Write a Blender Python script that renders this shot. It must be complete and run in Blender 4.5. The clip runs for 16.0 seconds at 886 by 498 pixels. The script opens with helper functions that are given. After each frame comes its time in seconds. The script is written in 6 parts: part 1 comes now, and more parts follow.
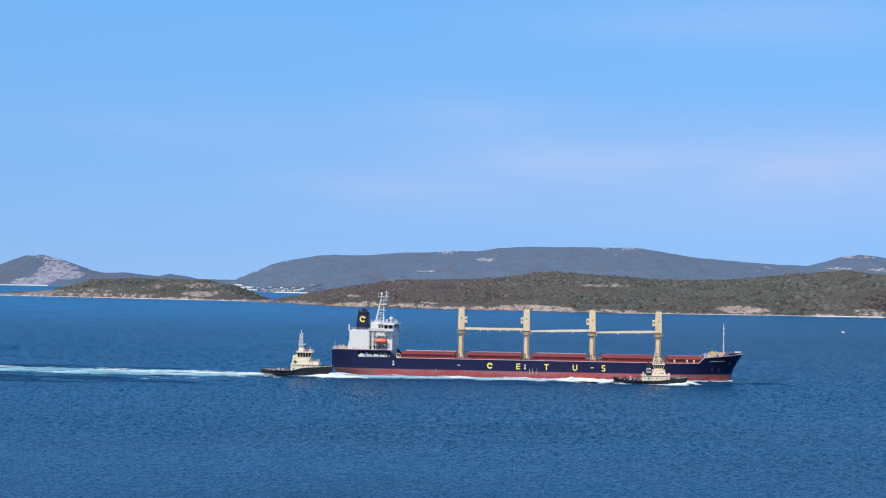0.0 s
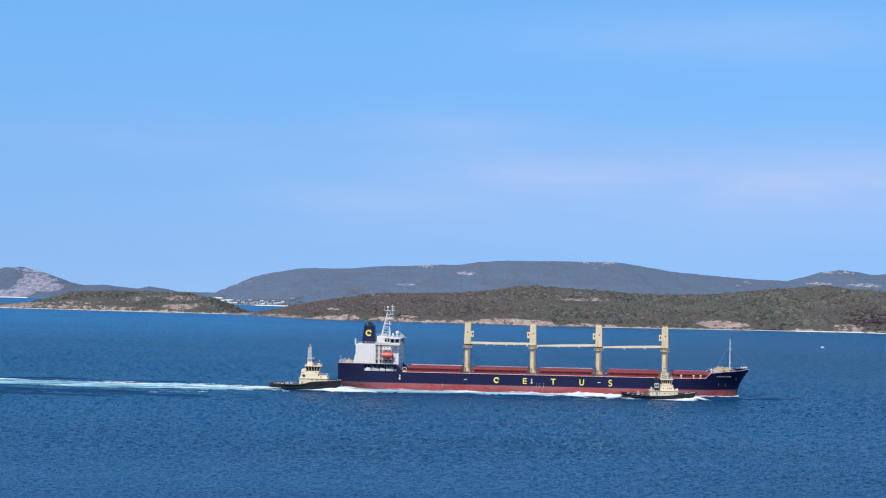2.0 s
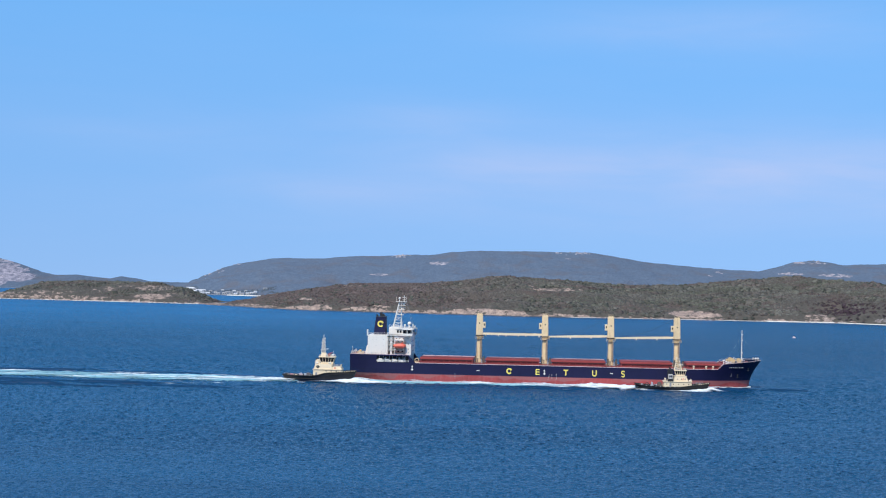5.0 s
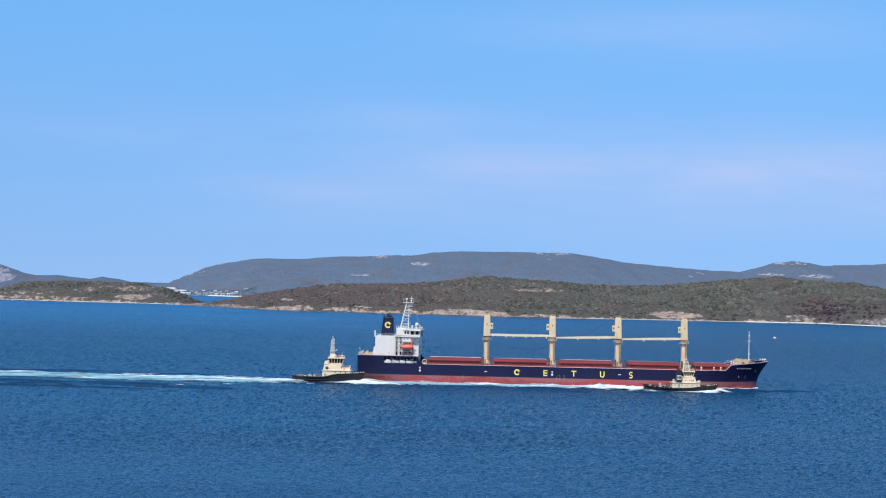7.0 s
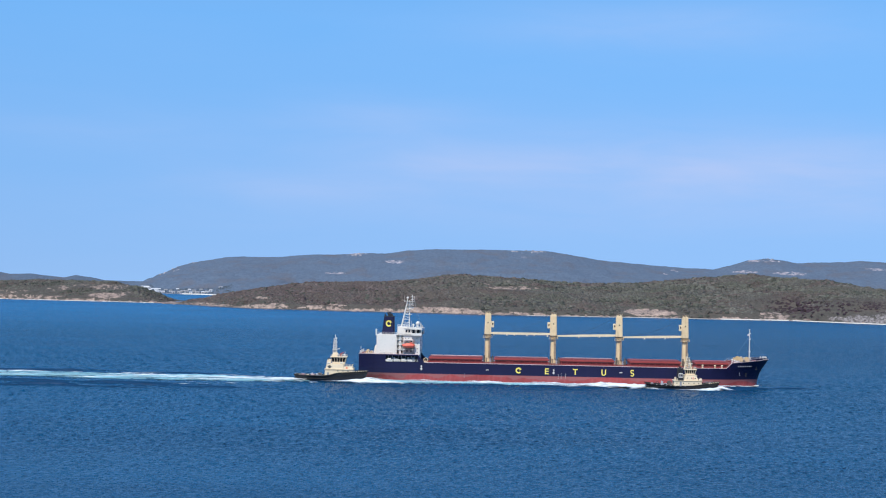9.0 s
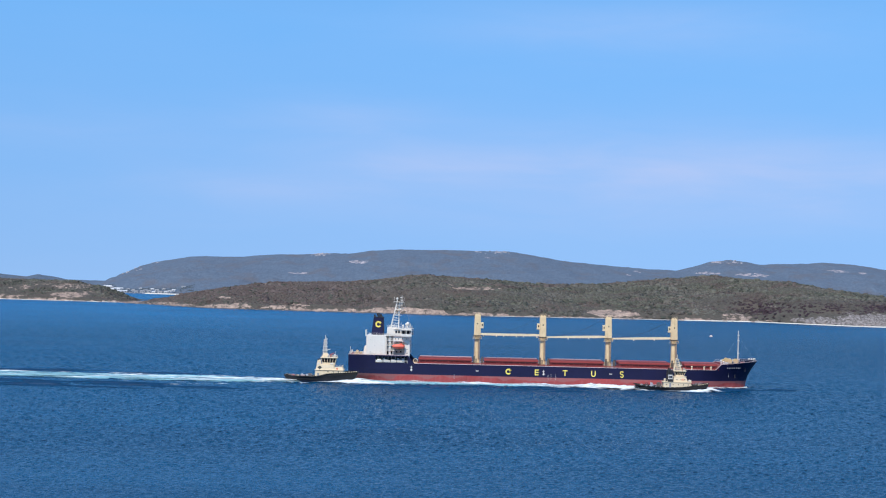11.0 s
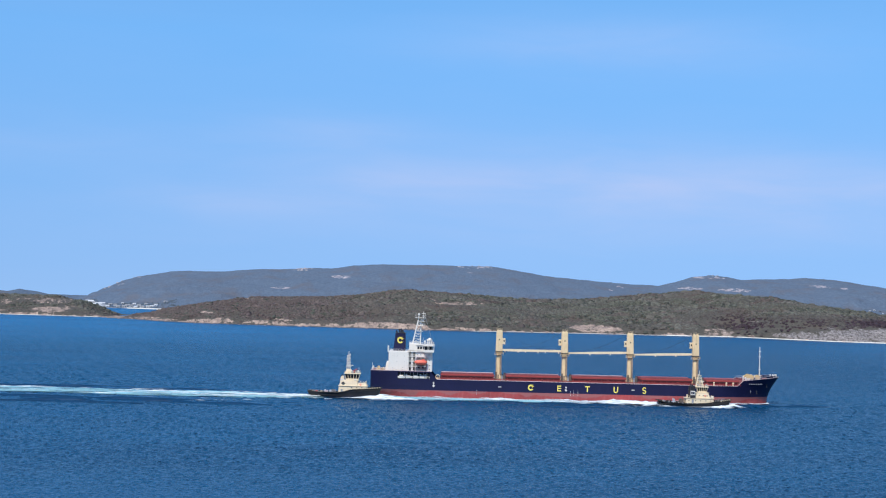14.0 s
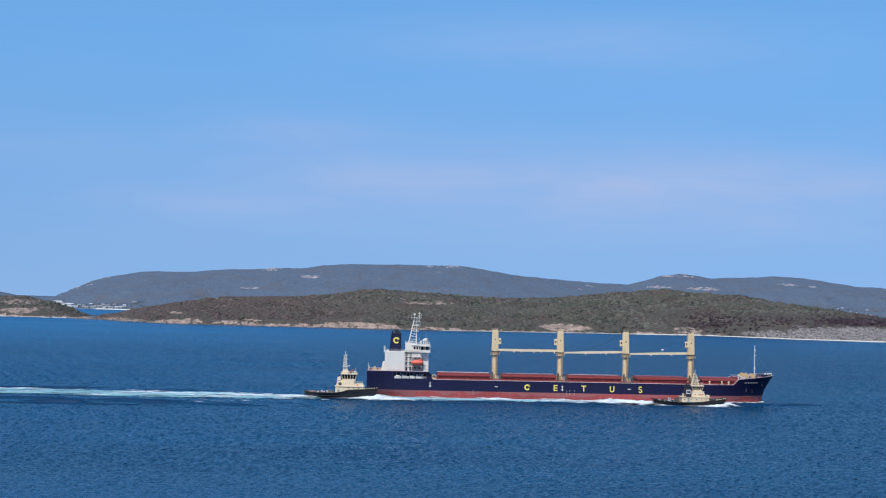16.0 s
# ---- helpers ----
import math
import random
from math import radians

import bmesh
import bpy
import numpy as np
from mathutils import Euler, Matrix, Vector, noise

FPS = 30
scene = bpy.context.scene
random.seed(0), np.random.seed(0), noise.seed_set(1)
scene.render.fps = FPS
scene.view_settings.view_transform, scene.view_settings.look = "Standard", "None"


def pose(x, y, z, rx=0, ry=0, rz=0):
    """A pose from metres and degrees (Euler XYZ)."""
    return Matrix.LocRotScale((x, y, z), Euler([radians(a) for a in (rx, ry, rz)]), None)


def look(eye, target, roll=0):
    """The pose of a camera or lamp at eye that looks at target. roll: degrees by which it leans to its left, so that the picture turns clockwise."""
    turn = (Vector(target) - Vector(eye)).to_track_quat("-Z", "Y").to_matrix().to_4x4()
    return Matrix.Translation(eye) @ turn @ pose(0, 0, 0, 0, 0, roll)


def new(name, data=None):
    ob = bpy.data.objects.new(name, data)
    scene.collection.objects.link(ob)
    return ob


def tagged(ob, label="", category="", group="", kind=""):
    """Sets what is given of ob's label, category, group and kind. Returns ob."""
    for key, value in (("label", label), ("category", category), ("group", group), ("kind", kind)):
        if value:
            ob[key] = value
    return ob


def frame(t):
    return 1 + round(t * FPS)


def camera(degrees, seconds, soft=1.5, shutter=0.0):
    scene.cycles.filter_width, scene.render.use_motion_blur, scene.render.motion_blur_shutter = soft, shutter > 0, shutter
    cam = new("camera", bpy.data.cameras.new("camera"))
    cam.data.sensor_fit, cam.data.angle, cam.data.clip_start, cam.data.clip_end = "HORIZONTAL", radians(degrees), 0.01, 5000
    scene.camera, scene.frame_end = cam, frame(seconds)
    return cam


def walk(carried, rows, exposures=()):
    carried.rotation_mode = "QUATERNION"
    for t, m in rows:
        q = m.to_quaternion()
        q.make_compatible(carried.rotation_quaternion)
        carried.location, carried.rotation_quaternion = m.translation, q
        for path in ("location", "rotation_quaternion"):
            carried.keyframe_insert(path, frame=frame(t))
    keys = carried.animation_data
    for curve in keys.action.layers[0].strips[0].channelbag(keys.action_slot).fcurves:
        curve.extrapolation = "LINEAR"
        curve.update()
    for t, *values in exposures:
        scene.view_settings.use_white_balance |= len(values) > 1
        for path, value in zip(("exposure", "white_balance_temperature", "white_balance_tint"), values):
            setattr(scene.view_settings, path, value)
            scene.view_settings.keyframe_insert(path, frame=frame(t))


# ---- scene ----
cam = camera(27.4, 16.0, soft=1.15)
EYE = (0.0, 0.0, 45.7)
# seconds and the camera's turn in degrees; it stands on a lookout and pans with the ship
TURNS = [
    (0, 90.754, -0.921, -0.007),
    (0.5, 90.832, -0.939, -0.120),
    (1, 90.934, -1.003, -0.189),
    (1.5, 91.049, -1.088, -0.388),
    (2, 91.195, -1.150, -0.626),
    (2.5, 91.191, -1.226, -0.873),
    (3, 91.173, -1.327, -0.977),
    (3.5, 91.063, -1.347, -1.066),
    (4, 90.967, -1.242, -1.155),
    (6.5, 90.886, -1.244, -2.013),
    (7, 90.927, -1.203, -2.075),
    (7.5, 91.022, -1.248, -2.094),
    (8, 91.050, -1.213, -2.236),
    (8.5, 90.966, -1.165, -2.545),
    (9, 90.877, -1.114, -2.871),
    (11.5, 90.922, -1.345, -4.157),
    (12, 90.928, -1.355, -4.197),
    (12.5, 90.958, -1.367, -4.145),
    (13, 91.085, -1.399, -4.225),
    (13.5, 91.224, -1.354, -4.390),
    (14, 91.396, -1.355, -4.569),
    (14.5, 91.435, -1.265, -4.714),
    (15, 91.479, -1.190, -5.022),
    (15.5, 91.451, -1.147, -5.316),
    (16, 91.401, -1.146, -5.529),
]
walk(cam, [(t, pose(*EYE, rx, ry, rz)) for t, rx, ry, rz in TURNS], [(0, 0.0), (15.2, 0.0), (15.5, -0.03), (15.8, -0.13), (16, -0.22)])

# ---- sky, sun ----
SUN_EL, SUN_AZ = 52.0, 207.0   # degrees; azimuth clockwise from +y, the way the camera looks
world = bpy.data.worlds.new("sky")
scene.world = world
world.use_nodes = True
wn, wl = world.node_tree.nodes, world.node_tree.links
wn.clear()


sky = wn.new("ShaderNodeTexSky")
sky.sky_type = "NISHITA"
sky.sun_disc = False
sky.sun_elevation = radians(SUN_EL)
sky.sun_rotation = radians(SUN_AZ)
sky.altitude = 0
sky.air_density, sky.dust_density, sky.ozone_density = 1.0, 0.1, 3.0
coord = wn.new("ShaderNodeTexCoord")
# clear dry air: the deep blue of the higher sky comes far down towards the horizon
lift = wn.new("ShaderNodeVectorMath")
lift.operation = "ADD"
lift.inputs[1].default_value = (0, 0, 0.23)
wl.new(coord.outputs["Generated"], lift.inputs[0])
unit = wn.new("ShaderNodeVectorMath")
unit.operation = "NORMALIZE"
wl.new(lift.outputs[0], unit.inputs[0])
wl.new(unit.outputs[0], sky.inputs["Vector"])
# thin high cloud: streaks drawn out along the horizon, thicker over the right of the bay
stretch = wn.new("ShaderNodeVectorMath")
stretch.operation = "MULTIPLY"
stretch.inputs[1].default_value = (11.0, 11.0, 62.0)
wl.new(coord.outputs["Generated"], stretch.inputs[0])
wisp = wn.new("ShaderNodeTexNoise")
wisp.inputs["Scale"].default_value = 1.0
wisp.inputs["Detail"].default_value = 6.0
wisp.inputs["Roughness"].default_value = 0.55
wisp.inputs["Distortion"].default_value = 0.4
wl.new(stretch.outputs[0], wisp.inputs["Vector"])
axes = wn.new("ShaderNodeSeparateXYZ")
wl.new(coord.outputs["Generated"], axes.inputs[0])


def calc(op, a, b=None):
    n = wn.new("ShaderNodeMath")
    n.operation = op
    for i, v in enumerate((a, b)):
        if isinstance(v, (int, float)):
            n.inputs[i].default_value = v
        elif v is not None:
            wl.new(v, n.inputs[i])
    return n.outputs[0]


bearing = calc("ARCTAN2", axes.outputs[0], axes.outputs[1])


def bank(az, el, wide, high, share):
    """A soft bank of thin cloud: bearing and height, their spread, all in radians."""
    u = calc("DIVIDE", calc("SUBTRACT", bearing, az), wide)
    w = calc("DIVIDE", calc("SUBTRACT", axes.outputs[2], el), high)
    return calc("MULTIPLY", calc("EXPONENT", calc("MULTIPLY", calc("ADD", calc("MULTIPLY", u, u), calc("MULTIPLY", w, w)), -1.0)), share)


banks = bank(0.175, 0.064, 0.14, 0.019, 0.68)
for one in ((0.02, 0.088, 0.05, 0.011, 0.3), (-0.03, 0.048, 0.075, 0.009, 0.32), (0.18, 0.137, 0.11, 0.013, 0.36), (0.05, 0.06, 0.07, 0.010, 0.3), (-0.1, 0.075, 0.12, 0.012, 0.16),
            (0.3, 0.055, 0.12, 0.018, 0.38), (0.12, 0.035, 0.2, 0.012, 0.25)):
    banks = calc("ADD", banks, bank(*one))
ramp = wn.new("ShaderNodeMapRange")
ramp.inputs["From Min"].default_value, ramp.inputs["From Max"].default_value = 0.28, 0.72
ramp.inputs["To Min"].default_value, ramp.inputs["To Max"].default_value = 0.38, 0.80
wl.new(wisp.outputs["Fac"], ramp.inputs["Value"])
veil = calc("ADD", calc("MULTIPLY", ramp.outputs[0], 0.07), calc("MULTIPLY", banks, ramp.outputs[0]))
tint = wn.new("ShaderNodeMix")
tint.data_type = "RGBA"
tint.blend_type = "MULTIPLY"
tint.inputs[0].default_value = 1.0
hue_low, hue_high = (0.89, 0.985, 1.085, 1), (0.84, 1.33, 1.52, 1)   # near the horizon, and ten degrees up
grade = wn.new("ShaderNodeMix")
grade.data_type = "RGBA"
grade.inputs[6].default_value, grade.inputs[7].default_value = hue_low, hue_high
wl.new(calc("DIVIDE", axes.outputs[2], 0.14), grade.inputs[0])
wl.new(grade.outputs[2], tint.inputs[7])
wl.new(sky.outputs[0], tint.inputs[6])
cloud = wn.new("ShaderNodeMix")
cloud.data_type = "RGBA"
cloud.inputs[7].default_value = (3.6, 4.2, 6.2, 1)
wl.new(veil, cloud.inputs[0])
wl.new(tint.outputs[2], cloud.inputs[6])
back = wn.new("ShaderNodeBackground")
back.inputs["Strength"].default_value = 0.148
wl.new(cloud.outputs[2], back.inputs["Color"])
wout = wn.new("ShaderNodeOutputWorld")
wl.new(back.outputs[0], wout.inputs[0])

sun_data = bpy.data.lights.new("sun", "SUN")
sun_data.energy, sun_data.angle, sun_data.color = 4.35, radians(0.53), (1.0, 0.94, 0.85)
sun = new("sun", sun_data)
sx, sy = math.sin(radians(SUN_AZ)), math.cos(radians(SUN_AZ))
sun.matrix_world = look((400 * sx, 400 * sy, 400 * math.tan(radians(SUN_EL))), (0, 0, 0))

# ---- materials ----
def material(name, base, rough=0.6, metal=0.0, vary=0.15, grain=8.0, stain=0.6, bump=0.0, streak=None, island=0.0, spec=0.5):
    """A painted or natural surface: a base colour varied by fine grain and broad stains, in metres."""
    m = bpy.data.materials.new(name)
    m.use_nodes = True
    n, l = m.node_tree.nodes, m.node_tree.links
    b = n["Principled BSDF"]
    b.inputs["Roughness"].default_value = rough
    b.inputs["Metallic"].default_value = metal
    b.inputs["Specular IOR Level"].default_value = spec
    co = n.new("ShaderNodeTexCoord")
    fine, broad = n.new("ShaderNodeTexNoise"), n.new("ShaderNodeTexNoise")
    fine.inputs["Scale"].default_value, broad.inputs["Scale"].default_value = grain, stain
    fine.inputs["Detail"].default_value, broad.inputs["Detail"].default_value = 3.0, 4.0
    for t in (fine, broad):
        l.new(co.outputs["Object"], t.inputs["Vector"])
    add = n.new("ShaderNodeMath")
    add.operation = "ADD"
    l.new(fine.outputs["Fac"], add.inputs[0])
    l.new(broad.outputs["Fac"], add.inputs[1])
    span = n.new("ShaderNodeMapRange")
    span.inputs["From Min"].default_value, span.inputs["From Max"].default_value = 0.6, 1.4
    span.inputs["To Min"].default_value, span.inputs["To Max"].default_value = 1 - vary, 1 + vary
    l.new(add.outputs[0], span.inputs["Value"])
    hue = n.new("ShaderNodeHueSaturation")
    hue.inputs["Color"].default_value = (*base, 1)
    l.new(span.outputs[0], hue.inputs["Value"])
    colour = hue.outputs[0]
    if island:
        g = n.new("ShaderNodeNewGeometry")
        s2 = n.new("ShaderNodeMapRange")
        s2.inputs["To Min"].default_value, s2.inputs["To Max"].default_value = 1 - island, 1 + island
        l.new(g.outputs["Random Per Island"], s2.inputs["Value"])
        h2 = n.new("ShaderNodeHueSaturation")
        s3 = n.new("ShaderNodeMapRange")
        s3.inputs["To Min"].default_value, s3.inputs["To Max"].default_value = 0.488, 0.506
        l.new(g.outputs["Random Per Island"], s3.inputs["Value"])
        l.new(s3.outputs[0], h2.inputs["Hue"])
        l.new(s2.outputs[0], h2.inputs["Value"])
        l.new(colour, h2.inputs["Color"])
        colour = h2.outputs[0]
    if streak:
        # run-down stains: noise drawn out along z
        mp = n.new("ShaderNodeMapping")
        mp.inputs["Scale"].default_value = (1.3, 1.3, 0.12)
        l.new(co.outputs["Object"], mp.inputs["Vector"])
        ns = n.new("ShaderNodeTexNoise")
        ns.inputs["Scale"].default_value = 1.0
        ns.inputs["Detail"].default_value = 5.0
        l.new(mp.outputs[0], ns.inputs["Vector"])
        rs = n.new("ShaderNodeMapRange")
        rs.inputs["From Min"].default_value, rs.inputs["From Max"].default_value = 0.52, 0.78
        rs.inputs["To Max"].default_value = streak[3]
        l.new(ns.outputs["Fac"], rs.inputs["Value"])
        mx = n.new("ShaderNodeMix")
        mx.data_type = "RGBA"
        mx.inputs[7].default_value = (*streak[:3], 1)
        l.new(rs.outputs[0], mx.inputs[0])
        l.new(colour, mx.inputs[6])
        colour = mx.outputs[2]
    l.new(colour, b.inputs["Base Color"])
    if bump:
        bp = n.new("ShaderNodeBump")
        bp.inputs["Strength"].default_value = 0.6
        bp.inputs["Distance"].default_value = bump
        l.new(fine.outputs["Fac"], bp.inputs["Height"])
        l.new(bp.outputs[0], b.inputs["Normal"])
    return m


NAVY = material("navy_hull_paint", (0.0064, 0.006, 0.0365), 0.5, vary=0.25, grain=3, stain=0.15, streak=(0.022, 0.022, 0.05, 0.15), spec=0.35)


def worn_bottom():
    """Antifouling faded to dusty pink towards the navy, with fresher red left in ragged patches lower down."""
    m = material("worn_red_bottom", (0.32, 0.046, 0.045), 0.62, vary=0.3, grain=0.8, stain=0.07, streak=(0.42, 0.17, 0.15, 0.3))
    n, l = m.node_tree.nodes, m.node_tree.links
    b = n["Principled BSDF"]
    last = b.inputs["Base Color"].links[0].from_socket
    co = next(x for x in n if x.type == "TEX_COORD")
    ax = n.new("ShaderNodeSeparateXYZ")
    l.new(co.outputs["Object"], ax.inputs[0])
    mp = n.new("ShaderNodeMapping")
    mp.inputs["Scale"].default_value = (0.075, 0.0, 0.10)
    l.new(co.outputs["Object"], mp.inputs["Vector"])
    t = n.new("ShaderNodeTexNoise")
    t.inputs["Scale"].default_value, t.inputs["Detail"].default_value = 1.0, 3.0
    l.new(mp.outputs[0], t.inputs["Vector"])
    edge = n.new("ShaderNodeMath")
    edge.operation = "MULTIPLY_ADD"
    l.new(t.outputs["Fac"], edge.inputs[0])
    edge.inputs[1].default_value = -9.0
    l.new(ax.outputs["Z"], edge.inputs[2])
    r = n.new("ShaderNodeMapRange")
    r.inputs["From Min"].default_value, r.inputs["From Max"].default_value = -2.4, -2.0
    r.inputs["To Max"].default_value = 0.75
    l.new(edge.outputs[0], r.inputs["Value"])
    mx = n.new("ShaderNodeMix")
    mx.data_type = "RGBA"
    mx.inputs[7].default_value = (0.29, 0.102, 0.098, 1)
    l.new(r.outputs[0], mx.inputs[0])
    l.new(last, mx.inputs[6])
    l.new(mx.outputs[2], b.inputs["Base Color"])
    return m


WORN_RED = worn_bottom()
GRIME = material("grimy_brown_gear", (0.10, 0.078, 0.066), 0.7, vary=0.4, grain=2, stain=0.5)
# dark buff, for grimy gear and for the crane pillars' shaded side
GRIME_SHADE_BUFF = material("grimy_shaded_buff_paint", (0.30, 0.215, 0.145), 0.6, vary=0.3, grain=2, stain=0.5, streak=(0.12, 0.075, 0.05, 0.5))
TUG_BLUE = material("blue_black_tug_side", (0.012, 0.016, 0.034), 0.55, vary=0.3, grain=2, stain=0.4)
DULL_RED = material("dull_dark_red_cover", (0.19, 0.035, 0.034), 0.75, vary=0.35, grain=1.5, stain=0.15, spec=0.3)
COVER_RED = material("worn_red_cover", (0.40, 0.10, 0.095), 0.65, vary=0.3, grain=1.5, stain=0.12)
PALE_EDGE = material("pale_pink_edge", (0.70, 0.52, 0.5), 0.6, vary=0.2, grain=2)
RED = material("red_oxide_paint", (0.30, 0.045, 0.04), 0.6, vary=0.3, grain=2, stain=0.2, streak=(0.16, 0.04, 0.03, 0.4))
PALE_RED = material("pale_red_cover", (0.62, 0.42, 0.40), 0.7, vary=0.25, grain=1.5, stain=0.12)
DECK = material("deck_paint", (0.24, 0.06, 0.05), 0.75, vary=0.3, grain=1.5, stain=0.15)
BEIGE = material("buff_crane_paint", (0.72, 0.54, 0.31), 0.5, vary=0.16, grain=3, stain=0.3, streak=(0.34, 0.19, 0.09, 0.6))
BEIGE_LIGHT = material("pale_buff_paint", (0.78, 0.62, 0.4), 0.5, vary=0.1, grain=3, stain=0.3, streak=(0.5, 0.33, 0.16, 0.3))
WHITE = material("white_ship_paint", (0.725, 0.668, 0.59), 0.42, vary=0.06, grain=3, stain=0.25, streak=(0.55, 0.47, 0.4, 0.3))
GREY = material("grey_fittings", (0.3, 0.3, 0.31), 0.5, vary=0.2, grain=4)
GREY_PALE = material("pale_grey_paint", (0.42, 0.43, 0.46), 0.5, vary=0.2, grain=4)
DARK = material("dark_steel", (0.025, 0.024, 0.026), 0.55, vary=0.3, grain=4)
GLASS = material("dark_window_glass", (0.015, 0.02, 0.028), 0.08, vary=0.1, grain=1)
YELLOW = material("yellow_mark_paint", (0.85, 0.69, 0.13), 0.5, vary=0.08, grain=3)
YELLOW_W = material("yellow_winch_paint", (0.56, 0.40, 0.20), 0.55, vary=0.25, grain=3)
ORANGE = material("orange_lifeboat", (0.74, 0.13, 0.075), 0.4, vary=0.08, grain=3)
TUG_BLACK = material("black_tug_hull", (0.010, 0.011, 0.015), 0.6, vary=0.35, grain=2, stain=0.4, streak=(0.05, 0.035, 0.03, 0.35))
TUG_CREAM = material("cream_tug_paint", (0.77, 0.625, 0.42), 0.48, vary=0.08, grain=3, streak=(0.5, 0.34, 0.2, 0.25))
TUG_DECK = material("brown_tug_deck", (0.12, 0.06, 0.05), 0.75, vary=0.3, grain=2)
RUBBER = material("black_rubber", (0.015, 0.015, 0.015), 0.85, vary=0.3, grain=6)
ROOF_TIN = material("pale_tin_roof", (0.60, 0.60, 0.60), 0.45, vary=0.12, grain=1)
HOUSE_WALL = material("light_rendered_wall", (0.42, 0.41, 0.40), 0.8, vary=0.2, grain=1)
BUSH = material("coastal_scrub_leaves", (0.112, 0.106, 0.092), 0.9, vary=0.32, grain=0.8, stain=0.022, bump=0.5, island=0.24, spec=0.1)
TREE = material("dark_tree_leaves", (0.062, 0.066, 0.054), 0.9, vary=0.30, grain=0.9, stain=0.03, bump=0.3, island=0.2, spec=0.1)
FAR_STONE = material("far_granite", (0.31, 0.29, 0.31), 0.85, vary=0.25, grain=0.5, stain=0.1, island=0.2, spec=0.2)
# leaf colour carries the blue of distance haze
FAR_TREE = material("hazed_tree_leaves", (0.085, 0.105, 0.125), 0.9, vary=0.25, grain=0.4, stain=0.03, island=0.2, spec=0.1)
BUSH_NODES = BUSH.node_tree


def patchwork(tree):
    """Scrub changes kind over the slope: olive heath, grey thicket and brown dead brush."""
    n, l = tree.nodes, tree.links
    hue = next(x for x in n if x.type == "HUE_SAT" and not x.inputs["Color"].is_linked)
    co = next(x for x in n if x.type == "TEX_COORD")
    last = None
    for scale, seed, colour, lo, hi in ((0.011, 3.0, (0.101, 0.103, 0.081), 0.42, 0.58), (0.016, 9.0, (0.104, 0.083, 0.075), 0.50, 0.62), (0.03, 5.0, (0.124, 0.117, 0.097), 0.57, 0.70)):
        mp = n.new("ShaderNodeMapping")
        mp.inputs["Location"].default_value = (seed, seed * 2, 0)
        mp.inputs["Scale"].default_value = (scale, scale * 2.2, scale * 3)
        l.new(co.outputs["Object"], mp.inputs["Vector"])
        t = n.new("ShaderNodeTexNoise")
        t.inputs["Scale"].default_value, t.inputs["Detail"].default_value = 1.0, 5.0
        l.new(mp.outputs[0], t.inputs["Vector"])
        r = n.new("ShaderNodeMapRange")
        r.inputs["From Min"].default_value, r.inputs["From Max"].default_value = lo, hi
        l.new(t.outputs["Fac"], r.inputs["Value"])
        x = n.new("ShaderNodeMix")
        x.data_type = "RGBA"
        x.inputs[6].default_value = hue.inputs["Color"].default_value
        x.inputs[7].default_value = (*colour, 1)
        if last:
            l.new(last, x.inputs[6])
        l.new(r.outputs[0], x.inputs[0])
        last = x.outputs[2]
    # two stands with a look of their own: brown heath on the headland's tip, dark purple scrub above the bare slope
    axes_ = n.new("ShaderNodeSeparateXYZ")
    l.new(co.outputs["Object"], axes_.inputs[0])

    def ramp(value, lo, hi):
        r = n.new("ShaderNodeMapRange")
        r.inputs["From Min"].default_value, r.inputs["From Max"].default_value = lo, hi
        l.new(value, r.inputs["Value"])
        return r.outputs[0]

    def times(a, c):
        q = n.new("ShaderNodeMath")
        q.operation = "MULTIPLY"
        for sock, val in zip(q.inputs, (a, c)):
            if isinstance(val, float):
                sock.default_value = val
            else:
                l.new(val, sock)
        return q.outputs[0]

    ragged = n.new("ShaderNodeTexNoise")
    ragged.inputs["Scale"].default_value, ragged.inputs["Detail"].default_value = 0.03, 4.0
    l.new(co.outputs["Object"], ragged.inputs["Vector"])
    ragged = ramp(ragged.outputs["Fac"], 0.26, 0.46)
    tip = times(times(ramp(axes_.outputs["X"], 200.0, 10.0), ramp(axes_.outputs["X"], -290.0, -250.0)), 0.95)
    burnt = times(ramp(axes_.outputs["X"], 490.0, 550.0), ramp(axes_.outputs["Z"], 31.0, 23.0))
    for fac, colour in ((tip, (0.108, 0.084, 0.078)), (burnt, (0.052, 0.036, 0.043))):
        x = n.new("ShaderNodeMix")
        x.data_type = "RGBA"
        x.inputs[7].default_value = (*colour, 1)
        l.new(times(fac, ragged), x.inputs[0])
        l.new(last, x.inputs[6])
        last = x.outputs[2]
    l.new(last, hue.inputs["Color"])


patchwork(BUSH_NODES)
BOULDER = material("granite_boulders", (0.33, 0.25, 0.21), 0.85, vary=0.3, grain=0.7, stain=0.08, bump=0.3, island=0.25, spec=0.2)
SAND = material("pale_beach_sand", (0.72, 0.67, 0.58), 0.9, vary=0.1, grain=0.6)


